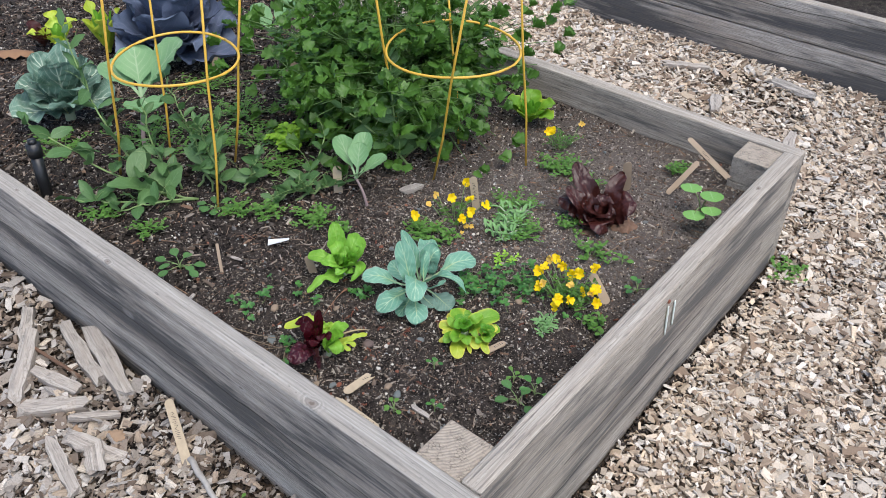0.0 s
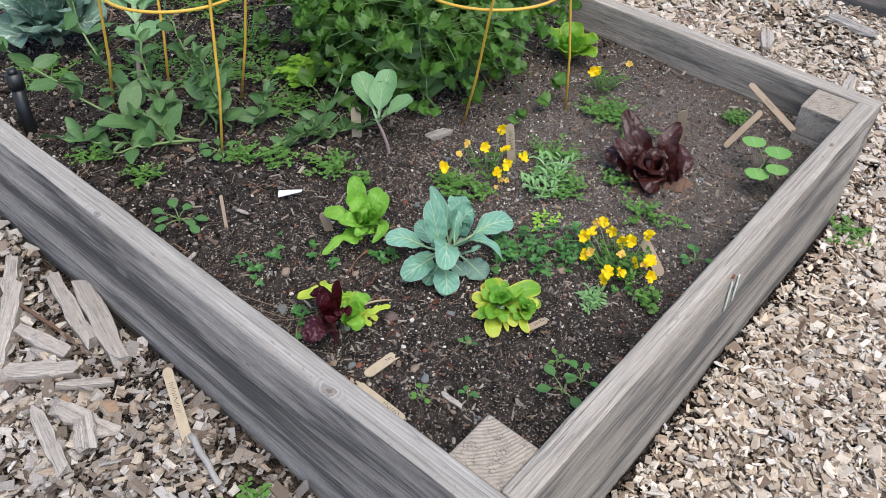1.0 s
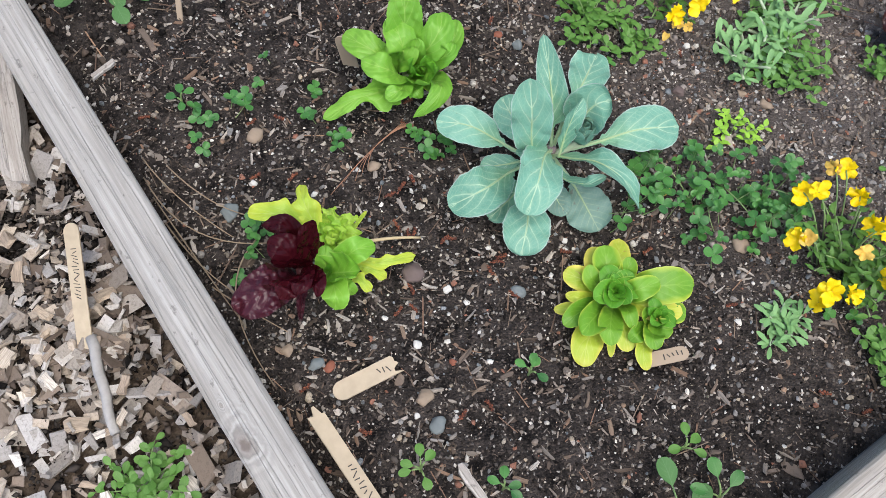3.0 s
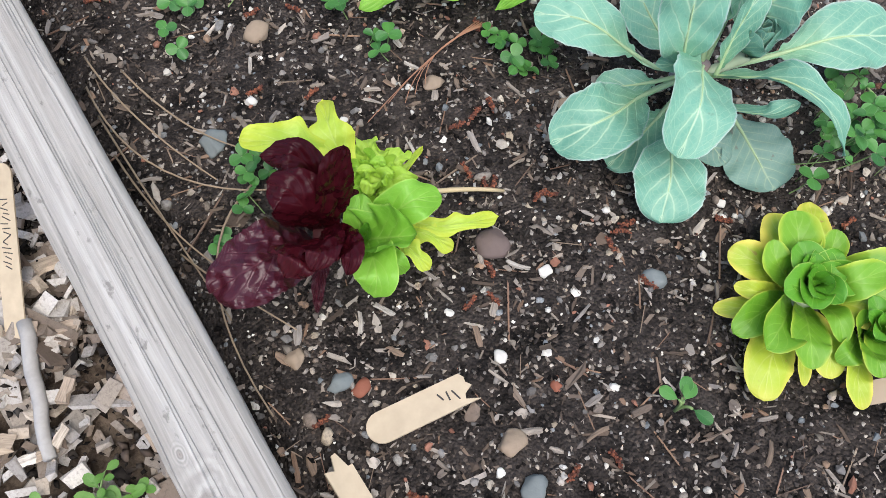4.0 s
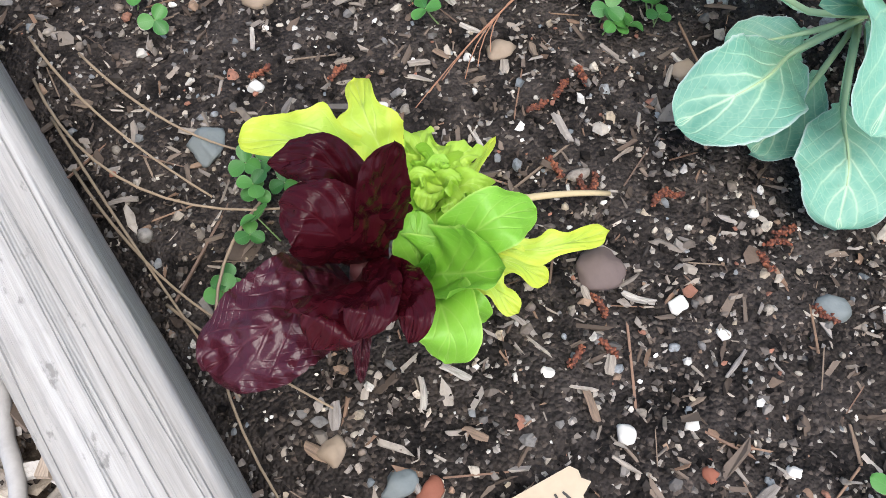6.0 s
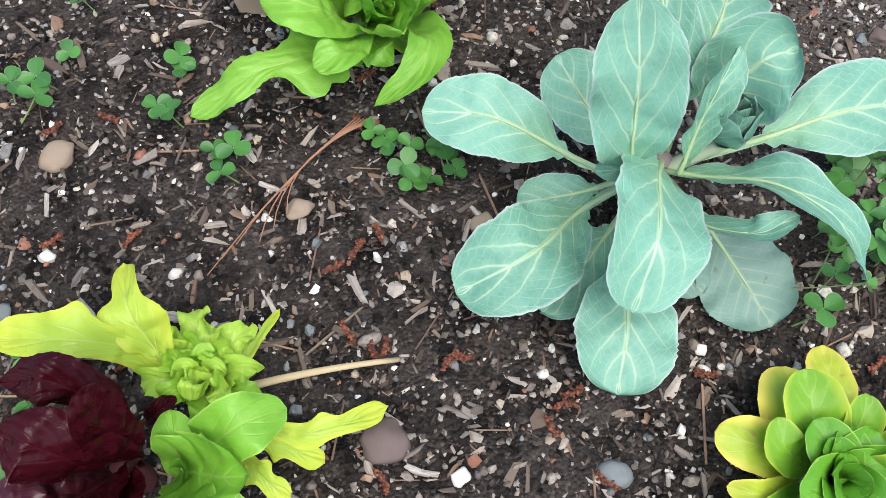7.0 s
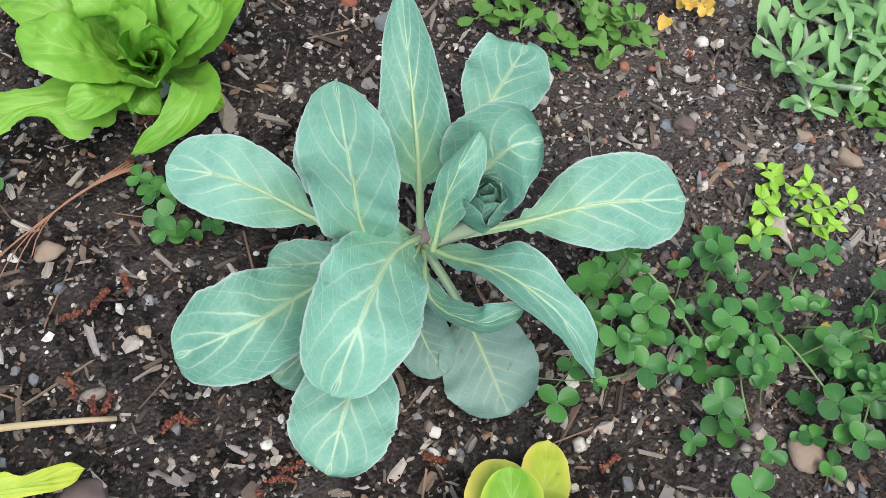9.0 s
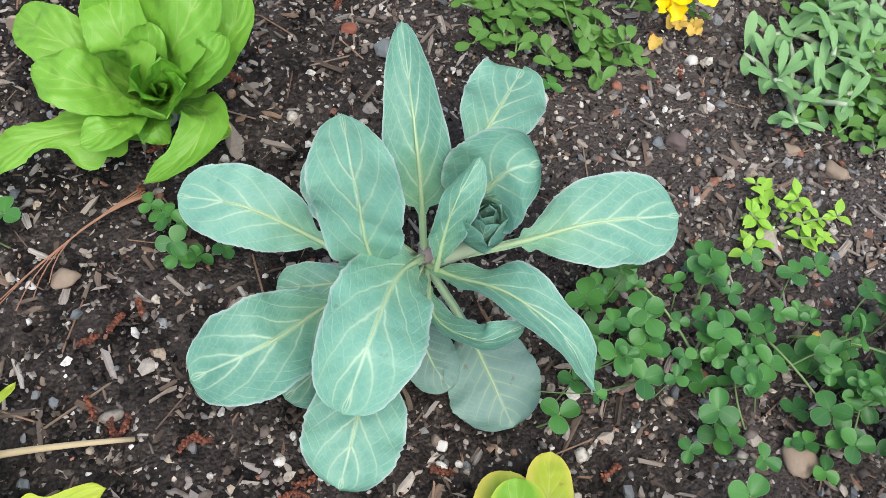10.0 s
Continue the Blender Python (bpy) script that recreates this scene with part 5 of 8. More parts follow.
def lettuce(name, label, x, y, rows, heart, mats, seed, group="", shape="spoon", ruffle=0.05, centre_dz=0.008, slim=1.0, open_up=0.5):
    """A loose head: outer leaves by their tips, then a spiral of inner ones."""
    p = plant(name, x, y, label, "lettuce", group)
    c = Vector(sz(x, y, centre_dz))
    for i, (tip, w, arch, roll) in enumerate(rows):
        d = (Vector(tip) - c)
        d.z = 0
        blade(p, c + d.normalized() * 0.004, tip, w * slim, mats[0], arch=arch, roll=roll, cup=0.28, petiole=0.08, shape=shape, ruffle=ruffle, waves=4, seed=seed + i, nv=30, nu=14, stalk=0.3, curl=0.05, jag=0.04)
    n, r0, h0, w0 = heart
    for k in range(n):
        a = k * 2.4 + seed
        f = 1 - k / n
        d = Vector((math.cos(a), math.sin(a), 0))
        tip = c + d * (0.005 + r0 * f) + Vector((0, 0, h0 * (0.75 + 0.25 * (1 - f))))
        blade(p, c + d * 0.002, tip, w0 * (0.45 + 0.55 * f), mats[1] if k > n * 0.3 else mats[0], arch=-0.003, petiole=0.03, shape="round", cup=0.55, ruffle=ruffle, waves=3, seed=seed + 30 + k, nv=16, nu=10, face=-d + Vector((0, 0, open_up)), jag=0.02)
    return p


LH = "heads of lettuce in the bed"
def leaf_maker(p, mat, outline, ruffle, pucker, scallop, seed, nv=44, nu=14):
    """Gives a function that adds one leaf after another to a head."""
    made = [seed]

    def add(line, width, *shape, mat=mat, outline=outline, ruffle=ruffle, pucker=pucker, scallop=scallop, **kw):
        for extra in shape:
            if isinstance(extra, tuple):
                outline = extra
            else:
                mat = extra
        made[0] += 1
        g = Geo()
        foil(g, [Vector(v) - p.location for v in line], width, outline, seed=made[0], ruffle=ruffle, pucker=pucker, scallop=scallop, nv=nv, nu=nu, **kw)
        return part("leaf", g, mat, p)

    return add


romaine = plant("lettuce", 0.318, 0.556, "bright green romaine lettuce with upright crinkled leaves", "lettuce", LH)
crown(romaine, (0.316, 0.556, 0.292), 0.0075)
romaine_leaf = leaf_maker(romaine, LETTUCE, ROUNDED, 0.11, 0.0013, 0.06, 100, nv=64, nu=24)
romaine_leaf(((0.3200, 0.5640, 0.2900), (0.3300, 0.5440, 0.3350), (0.3430, 0.5460, 0.3520), (0.3550, 0.5590, 0.3550)), 0.0316, cup=0.2)
romaine_leaf(((0.3130, 0.5680, 0.2900), (0.3100, 0.5560, 0.3300), (0.3110, 0.5650, 0.3430), (0.3140, 0.5870, 0.3450)), 0.0302, cup=0.2)
romaine_leaf(((0.3200, 0.5570, 0.2880), (0.3420, 0.5410, 0.3150), (0.3570, 0.5420, 0.3330), (0.3710, 0.5580, 0.3350)), 0.0224, cup=0.2)
romaine_leaf(((0.3110, 0.5650, 0.2900), (0.2940, 0.5730, 0.3180), (0.2850, 0.5860, 0.3250), (0.2770, 0.6110, 0.3180)), 0.0286, cup=0.15)
romaine_leaf(((0.3100, 0.5590, 0.2900), (0.2950, 0.5490, 0.3180), (0.2810, 0.5510, 0.3330), (0.2710, 0.5680, 0.3300)), 0.0292, cup=0.15)
romaine_leaf(((0.3200, 0.5580, 0.2900), (0.3310, 0.5340, 0.3250), (0.3400, 0.5250, 0.3430), (0.3480, 0.5300, 0.3460)), 0.0243, cup=0.3)
romaine_leaf(((0.3160, 0.5660, 0.2900), (0.3180, 0.5550, 0.3180), (0.3200, 0.5510, 0.3360), (0.3230, 0.5540, 0.3440)), 0.0269, cup=0.30, face=(-0.3, -0.5, 0.7))
romaine_leaf(((0.3070, 0.5490, 0.2950), (0.2880, 0.5290, 0.3180), (0.2720, 0.5290, 0.3160)), 0.0226, cup=0.2)
romaine_leaf(((0.3240, 0.5510, 0.2880), (0.3270, 0.5170, 0.3120), (0.3110, 0.5050, 0.3110), (0.2890, 0.5070, 0.2990)), 0.0240, cup=0.25, outline=POINTED, face=(0.1, -0.2, 0.95))
romaine_leaf(((0.3130, 0.5500, 0.2900), (0.3050, 0.5250, 0.3100), (0.3080, 0.5200, 0.3020)), 0.0191, cup=-0.2, ruffle=0.10)
romaine_leaf(((0.3260, 0.5510, 0.2820), (0.3320, 0.5350, 0.2850), (0.3390, 0.5230, 0.2820)), 0.0150, cup=0.1, mat=YELLOWING)
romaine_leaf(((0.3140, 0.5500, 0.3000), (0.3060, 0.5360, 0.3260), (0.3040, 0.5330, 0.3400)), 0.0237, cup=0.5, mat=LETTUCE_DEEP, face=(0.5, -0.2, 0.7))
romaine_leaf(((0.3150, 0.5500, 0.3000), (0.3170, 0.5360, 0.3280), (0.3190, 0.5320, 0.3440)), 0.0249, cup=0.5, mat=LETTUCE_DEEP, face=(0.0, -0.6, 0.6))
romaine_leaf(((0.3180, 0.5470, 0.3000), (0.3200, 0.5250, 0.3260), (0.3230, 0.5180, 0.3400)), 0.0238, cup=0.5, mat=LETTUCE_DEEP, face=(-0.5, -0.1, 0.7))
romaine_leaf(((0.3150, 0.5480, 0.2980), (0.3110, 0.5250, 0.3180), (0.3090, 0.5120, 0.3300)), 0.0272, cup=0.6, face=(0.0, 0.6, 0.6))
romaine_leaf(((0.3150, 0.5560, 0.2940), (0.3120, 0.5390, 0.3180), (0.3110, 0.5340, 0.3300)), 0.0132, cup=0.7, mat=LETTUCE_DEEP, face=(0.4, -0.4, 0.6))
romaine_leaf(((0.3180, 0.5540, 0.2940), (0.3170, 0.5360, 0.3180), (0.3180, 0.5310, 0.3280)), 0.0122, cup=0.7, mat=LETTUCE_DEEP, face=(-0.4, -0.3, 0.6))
romaine_leaf(((0.3160, 0.5620, 0.2900), (0.3180, 0.5660, 0.3300), (0.3240, 0.5760, 0.3620), (0.3320, 0.5880, 0.3800)), 0.0360, cup=0.25, face=(-0.5, -0.6, 0.5))
tagged(romaine_leaf(((0.3080, 0.5540, 0.2880), (0.2780, 0.5470, 0.3020), (0.2560, 0.5500, 0.3050), (0.2200, 0.5570, 0.2890)), 0.0415, cup=0.10, outline=TORN, scallop=0.10), "long torn outer leaf")

rosette = plant("lettuce", 0.338, 0.262, "yellow-edged green lettuce with a tight rosette heart", "lettuce", LH)
crown(rosette, (0.338, 0.262, 0.282), 0.008)
rosette_leaf = leaf_maker(rosette, YELLOWING, ROUNDED, 0.06, 0.0006, 0.03, 170)
rosette_leaf(((0.3460, 0.2710, 0.2750), (0.3450, 0.2910, 0.2900), (0.3590, 0.3070, 0.2860)), 0.0289, cup=0.1, mat=YELLOW)
rosette_leaf(((0.3470, 0.2700, 0.2750), (0.3640, 0.2880, 0.2900), (0.3790, 0.3040, 0.2860)), 0.0214, cup=0.1, mat=YELLOW)
rosette_leaf(((0.3460, 0.2710, 0.2750), (0.3460, 0.2860, 0.2980), (0.3550, 0.3020, 0.3030)), 0.0278, cup=0.3)
rosette_leaf(((0.3410, 0.2730, 0.2750), (0.3240, 0.2910, 0.2880), (0.3140, 0.3050, 0.2880)), 0.0231, cup=0.15, mat=YELLOW)
rosette_leaf(((0.3400, 0.2710, 0.2770), (0.3280, 0.2840, 0.2970), (0.3320, 0.2950, 0.3020)), 0.0179, cup=0.2)
rosette_leaf(((0.3510, 0.2660, 0.2770), (0.3590, 0.2730, 0.2980), (0.3670, 0.2800, 0.3040)), 0.0180, cup=0.3)
rosette_leaf(((0.3510, 0.2630, 0.2750), (0.3640, 0.2500, 0.2970), (0.3810, 0.2400, 0.3010), (0.4000, 0.2290, 0.2960)), 0.0336, cup=0.12)
rosette_leaf(((0.3490, 0.2610, 0.2750), (0.3560, 0.2370, 0.2900), (0.3800, 0.2170, 0.2860)), 0.0227, cup=0.1, mat=YELLOW)
rosette_leaf(((0.3500, 0.2610, 0.2790), (0.3500, 0.2520, 0.3070), (0.3700, 0.2470, 0.3100)), 0.0221, cup=0.3)
rosette_leaf(((0.3320, 0.2670, 0.2720), (0.3060, 0.2730, 0.2810), (0.2890, 0.2840, 0.2780)), 0.0139, cup=0.3, mat=YELLOW)
rosette_leaf(((0.3330, 0.2700, 0.2740), (0.3100, 0.2770, 0.2910), (0.3020, 0.2870, 0.2890)), 0.0130, cup=0.3, mat=YELLOW)
rosette_leaf(((0.3310, 0.2660, 0.2760), (0.2980, 0.2660, 0.2940), (0.2820, 0.2650, 0.2910)), 0.0215, cup=0.2)
rosette_leaf(((0.3310, 0.2600, 0.2700), (0.2930, 0.2430, 0.2850), (0.2780, 0.2280, 0.2780)), 0.0289, cup=-0.1, mat=YELLOW)
rosette_leaf(((0.3300, 0.2610, 0.2780), (0.3000, 0.2530, 0.2990), (0.2860, 0.2490, 0.3000)), 0.0285, cup=0.45)
rosette_leaf(((0.3370, 0.2580, 0.2760), (0.3110, 0.2390, 0.2980), (0.3040, 0.2270, 0.2940)), 0.0238, cup=0.2)
rosette_leaf(((0.3400, 0.2530, 0.2720), (0.3260, 0.2310, 0.2830), (0.3190, 0.2170, 0.2780)), 0.0205, cup=0.0, mat=YELLOW)
rosette_leaf(((0.3320, 0.2540, 0.2710), (0.3160, 0.2360, 0.2770), (0.3050, 0.2220, 0.2740)), 0.0089, cup=0.3, mat=YELLOW)
rosette_leaf(((0.3450, 0.2570, 0.2760), (0.3350, 0.2410, 0.2960), (0.3310, 0.2290, 0.2910)), 0.0148, cup=0.3)


def rosette_heart(p, at, n, reach, width, seed):
    """Small round leaves packed in a spiral."""
    c = Vector(at) - p.location
    for k in range(n):
        a, f = k * 2.4 + seed, 1 - k / n
        d = Vector((math.cos(a), math.sin(a), 0))
        g = Geo()
        tip = c + d * (reach * f + 0.0035) + Vector((0, 0, 0.024 + 0.004 * (1 - f)))
        side = Vector((-d.y, d.x, 0)) * reach * 0.25 * math.sin(k * 1.7)
        foil(g, (c + d * 0.001, c + d * (reach * f * 0.45 + 0.001) + side * 0.5 + Vector((0, 0, 0.021)), tip + side), width * (0.5 + 0.5 * f), DISC, 0.0, 0.30, -d * 0.25 + Vector((-0.25, -0.25, 1)), 0.07, 4.0, 0.0004, 0.03, 22, 12, seed * 9 + k)
        part("heart_leaf", g, LETTUCE_ROSETTE, p)


rosette_heart(rosette, (0.338, 0.264, 0.281), 18, 0.021, 0.0235, 3)
offset = plant("lettuce", 0.356, 0.224, "small offset head beside the yellow-edged lettuce", "lettuce", LH)
crown(offset, (0.356, 0.224, 0.278), 0.005)
rosette_leaf = leaf_maker(offset, YELLOWING, ROUNDED, 0.06, 0.0006, 0.03, 210)
rosette_leaf(((0.3550, 0.2250, 0.2730), (0.3390, 0.2120, 0.2930), (0.3350, 0.2030, 0.2920)), 0.0207, cup=0.25)
rosette_leaf(((0.3580, 0.2230, 0.2730), (0.3520, 0.2150, 0.2920), (0.3600, 0.2120, 0.2940)), 0.0209, cup=0.3)
rosette_leaf(((0.3550, 0.2220, 0.2700), (0.3290, 0.2100, 0.2830), (0.3230, 0.1950, 0.2760)), 0.0155, cup=0.2, mat=YELLOW)
rosette_leaf(((0.3530, 0.2270, 0.2720), (0.3300, 0.2230, 0.2900), (0.3230, 0.2230, 0.2860)), 0.0175, cup=0.2)
rosette_leaf(((0.3630, 0.2230, 0.2700), (0.3720, 0.2220, 0.2850), (0.3830, 0.2140, 0.2820)), 0.0208, cup=0.2)
rosette_leaf(((0.3570, 0.2260, 0.2730), (0.3510, 0.2320, 0.2910), (0.3550, 0.2360, 0.2930)), 0.0150, cup=0.3)
rosette_heart(offset, (0.356, 0.2255, 0.274), 10, 0.013, 0.0155, 5)

red = plant("red_lettuce", 0.120, 0.430, "dark crimson lettuce with glossy rounded leaves", "lettuce", LH)
crown(red, (0.121, 0.428, 0.302), 0.0065, RED_STEM)
red_leaf = leaf_maker(red, RED, ROUNDED, 0.10, 0.0015, 0.05, 240, nv=76, nu=32)
red_leaf(((0.1230, 0.4320, 0.3000), (0.1270, 0.4420, 0.3350), (0.1200, 0.4490, 0.3520), (0.1080, 0.4600, 0.3440)), 0.0201, RED, cup=-0.25)
red_leaf(((0.1240, 0.4300, 0.3000), (0.1290, 0.4250, 0.3450), (0.1310, 0.4250, 0.3650), (0.1370, 0.4270, 0.3780)), 0.0202, RED, OBOVATE, cup=0.15, face=(-0.1, -0.7, 0.7))
red_leaf(((0.1230, 0.4290, 0.3000), (0.1150, 0.4250, 0.3350), (0.1080, 0.4310, 0.3550), (0.1020, 0.4410, 0.3530)), 0.0314, RED, cup=-0.15)
red_leaf(((0.1150, 0.4280, 0.2950), (0.0960, 0.4210, 0.3200), (0.0760, 0.4160, 0.3280), (0.0540, 0.4190, 0.3180)), 0.0390, RED_BRIGHT, DISC, cup=-0.10, pucker=0.0017, veins=5.0, slope=1.6)
red_leaf(((0.1170, 0.4250, 0.3000), (0.1030, 0.4080, 0.3400), (0.0930, 0.3980, 0.3540), (0.0860, 0.3960, 0.3460)), 0.0314, RED, cup=-0.15)
red_leaf(((0.1190, 0.4270, 0.3000), (0.1110, 0.4030, 0.3450), (0.1040, 0.3920, 0.3600), (0.0980, 0.3890, 0.3540)), 0.0227, RED, cup=-0.1)
red_leaf(((0.1240, 0.4250, 0.3000), (0.1190, 0.3980, 0.3450), (0.1150, 0.3840, 0.3600), (0.1110, 0.3800, 0.3520)), 0.0182, RED, cup=-0.1)
red_leaf(((0.1150, 0.4190, 0.2850), (0.1060, 0.4070, 0.2850), (0.0990, 0.3970, 0.2770)), 0.0105, RED_BRIGHT, outline=TAPERED, cup=0.3)
red_leaf(((0.1350, 0.4400, 0.2950), (0.1420, 0.4360, 0.3080), (0.1490, 0.4380, 0.3050)), 0.0076, RED, cup=0.2)

green = plant("lettuce", 0.141, 0.419, "soft green butter lettuce squeezed between two other heads", "lettuce", LH)
crown(green, (0.1405, 0.4155, 0.296), 0.0055)
butter_leaf = leaf_maker(green, BUTTER, ROUNDED, 0.10, 0.0010, 0.05, 270)
butter_leaf(((0.1410, 0.4150, 0.2950), (0.1525, 0.4085, 0.3220), (0.1640, 0.4050, 0.3330), (0.1790, 0.4030, 0.3260)), 0.0235, cup=0.12)
butter_leaf(((0.1410, 0.4150, 0.2880), (0.1440, 0.3910, 0.3050), (0.1480, 0.3860, 0.2950)), 0.0142, cup=0.1)
butter_leaf(((0.1400, 0.4150, 0.2900), (0.1330, 0.3950, 0.3180), (0.1280, 0.3820, 0.3220), (0.1240, 0.3780, 0.3100)), 0.0247, cup=0.10)
butter_leaf(((0.1400, 0.4120, 0.2820), (0.1390, 0.4180, 0.3030), (0.1420, 0.4230, 0.3130), (0.1460, 0.4300, 0.3170)), 0.0188, cup=-0.10)
butter_leaf(((0.1350, 0.4160, 0.2920), (0.1410, 0.4080, 0.3060), (0.1490, 0.3970, 0.3200), (0.1570, 0.3900, 0.3270)), 0.0320, cup=0.85, face=(-0.40, 0.20, 0.90), ruffle=0.22, waves=8.0, scallop=0.10)
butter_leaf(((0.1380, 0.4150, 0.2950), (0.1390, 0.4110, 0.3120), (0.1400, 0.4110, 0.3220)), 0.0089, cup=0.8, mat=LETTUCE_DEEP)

oak = plant("oakleaf_lettuce", 0.163, 0.441, "lime yellow oakleaf lettuce with lobed leaves", "lettuce", LH)
crown(oak, (0.160, 0.440, 0.283), 0.0065)
# lobed outlines: place along the blade, right half, left half
OAK_LONG = ((0, 0.40, 0.40), (0.30, 0.90, 0.65), (0.46, 0.72, 0.66), (0.53, 0.95, 0.60), (0.60, 1.55, 0.66), (0.67, 1.20, 0.70), (0.76, 1.02, 0.66), (0.90, 0.92, 0.60), (0.965, 0.58, 0.40), (1.0, 0.0, 0.0))
OAK_BROAD = ((0, 0.30, 0.30), (0.34, 0.62, 0.55), (0.52, 0.98, 0.80), (0.61, 0.86, 1.05), (0.68, 0.60, 0.90), (0.75, 0.48, 0.44), (0.88, 0.46, 0.42), (0.96, 0.30, 0.28), (1.0, 0.0, 0.0))
OAK_SMALL = ((0, 0.30, 0.30), (0.18, 0.50, 0.75), (0.32, 0.95, 0.50), (0.45, 0.52, 0.95), (0.60, 1.0, 0.55), (0.73, 0.52, 0.86), (0.87, 0.72, 0.62), (0.95, 0.48, 0.44), (1.0, 0.0, 0.0))
OAK_STRAP = ((0, 0.35, 0.35), (0.40, 0.55, 0.70), (0.54, 1.10, 0.75), (0.62, 0.70, 1.15), (0.70, 0.62, 0.66), (0.84, 0.80, 0.76), (0.94, 0.66, 0.60), (1.0, 0.0, 0.0))
OAK_THIN = ((0, 0.40, 0.40), (0.22, 0.55, 0.60), (0.38, 0.50, 1.15), (0.50, 0.52, 1.25), (0.58, 0.45, 0.50), (0.80, 0.50, 0.46), (0.94, 0.38, 0.36), (1.0, 0.0, 0.0))
oak_leaf = leaf_maker(oak, OAKLEAF, OAK_SMALL, 0.10, 0.0011, 0.05, 300, nv=64, nu=18)
oak_leaf(((0.1520, 0.4500, 0.2850), (0.1440, 0.4640, 0.3080), (0.1300, 0.4720, 0.3220), (0.1070, 0.4920, 0.3160)), 0.0199, OAK_LONG)
oak_leaf(((0.1530, 0.4490, 0.2850), (0.1520, 0.4600, 0.3050), (0.1520, 0.4720, 0.3180), (0.1600, 0.4940, 0.3120)), 0.0261, OAK_BROAD)
oak_leaf(((0.1540, 0.4480, 0.2850), (0.1560, 0.4570, 0.3000), (0.1550, 0.4660, 0.3080)), 0.0204, OAK_SMALL, mat=OAK_INNER)
oak_leaf(((0.1580, 0.4290, 0.2820), (0.1780, 0.4030, 0.2920), (0.1900, 0.3960, 0.2940), (0.2150, 0.3920, 0.2850)), 0.0127, OAK_STRAP)
oak_leaf(((0.1580, 0.4210, 0.2800), (0.1720, 0.4020, 0.2900), (0.1820, 0.3890, 0.2810)), 0.0127, OAK_STRAP)
oak_leaf(((0.1550, 0.4170, 0.2800), (0.1590, 0.3980, 0.2920), (0.1630, 0.3840, 0.2860)), 0.0124, OAK_STRAP)
oak_leaf(((0.1660, 0.4370, 0.2830), (0.1810, 0.4420, 0.2900), (0.2020, 0.4530, 0.2860)), 0.0083, OAK_THIN)
oak_leaf(((0.1100, 0.4440, 0.2850), (0.0960, 0.4500, 0.2840), (0.0870, 0.4490, 0.2790)), 0.0096, OAK_STRAP)
# the frilly young leaves in the middle, outer ones flatter and larger
OAK_FRILL = ((0, 0.35, 0.35), (0.22, 0.55, 0.80), (0.38, 1.0, 0.58), (0.50, 0.66, 1.05), (0.64, 1.08, 0.70), (0.76, 0.66, 1.0), (0.88, 0.86, 0.72), (0.96, 0.52, 0.50), (1.0, 0.0, 0.0))
for k in range(17):
    turn, far = k * 2.39996 + 0.5, 0.006 + 0.0014 * k
    way = Vector((math.cos(turn), math.sin(turn), 0)) * far
    foot, rise = Vector((0.163, 0.4425, 0.280)), 0.030 - 0.0008 * k
    oak_leaf((foot, foot + way * 0.40 + Vector((0, 0, rise * 0.75)), foot + way * 0.75 + Vector((0, 0, rise)), foot + way + Vector((0, 0, rise * 0.82))),
             0.0105 + 0.00035 * k, OAK_FRILL, mat=OAK_INNER if k % 3 else OAK_HEART, ruffle=0.30, cup=0.35, waves=9.0)
g = Geo()
tube(g, [Vector(v) - oak.location for v in arc_points(sz(0.170, 0.436, 0.010), (0.20, 0.42, 0.292), sz(0.232, 0.409, 0.004), 8)], 0.0020, 0.0012)
part("dry_stalk", g, STRAW, oak, "withered straw-coloured leaf stalk")

loose = plant("red_lettuce", 0.832, 0.272, "brownish red loose-leaf lettuce with wavy upright leaves", "lettuce", LH)
crown(loose, (0.832, 0.272, 0.262), 0.010, RED_STEM)
loose_leaf = leaf_maker(loose, RED_BROWN, ROUNDED, 0.14, 0.0028, 0.06, 330)
loose_leaf(((0.8340, 0.2680, 0.2500), (0.8240, 0.2860, 0.3000), (0.8240, 0.3220, 0.3450), (0.8400, 0.3530, 0.3720)), 0.0471, cup=0.3, face=(-0.5, -0.5, 0.6))
loose_leaf(((0.8370, 0.2640, 0.2500), (0.8480, 0.2600, 0.3000), (0.8670, 0.2620, 0.3380), (0.8970, 0.2600, 0.3520)), 0.0405, cup=0.3)
loose_leaf(((0.8340, 0.2580, 0.2500), (0.8390, 0.2410, 0.2900), (0.8450, 0.2220, 0.3150), (0.8560, 0.2000, 0.3150)), 0.0739, cup=-0.15)
loose_leaf(((0.8270, 0.2740, 0.2500), (0.8030, 0.3040, 0.2900), (0.7890, 0.3270, 0.3080), (0.7740, 0.3460, 0.3000)), 0.0681, cup=-0.15)
loose_leaf(((0.8270, 0.2740, 0.2500), (0.7930, 0.2910, 0.2950), (0.7870, 0.3090, 0.3220), (0.7950, 0.3410, 0.3350)), 0.0420, cup=0.2)
loose_leaf(((0.8250, 0.2680, 0.2500), (0.7830, 0.2790, 0.2800), (0.7610, 0.2840, 0.2850)), 0.0529, cup=0.2)
loose_leaf(((0.8280, 0.2650, 0.2500), (0.7990, 0.2560, 0.2850), (0.7780, 0.2350, 0.2920), (0.7830, 0.2270, 0.2700)), 0.0551, cup=-0.1)
loose_leaf(((0.8280, 0.2650, 0.2500), (0.7870, 0.2700, 0.2900), (0.7690, 0.2650, 0.2900)), 0.0475, cup=0.4)
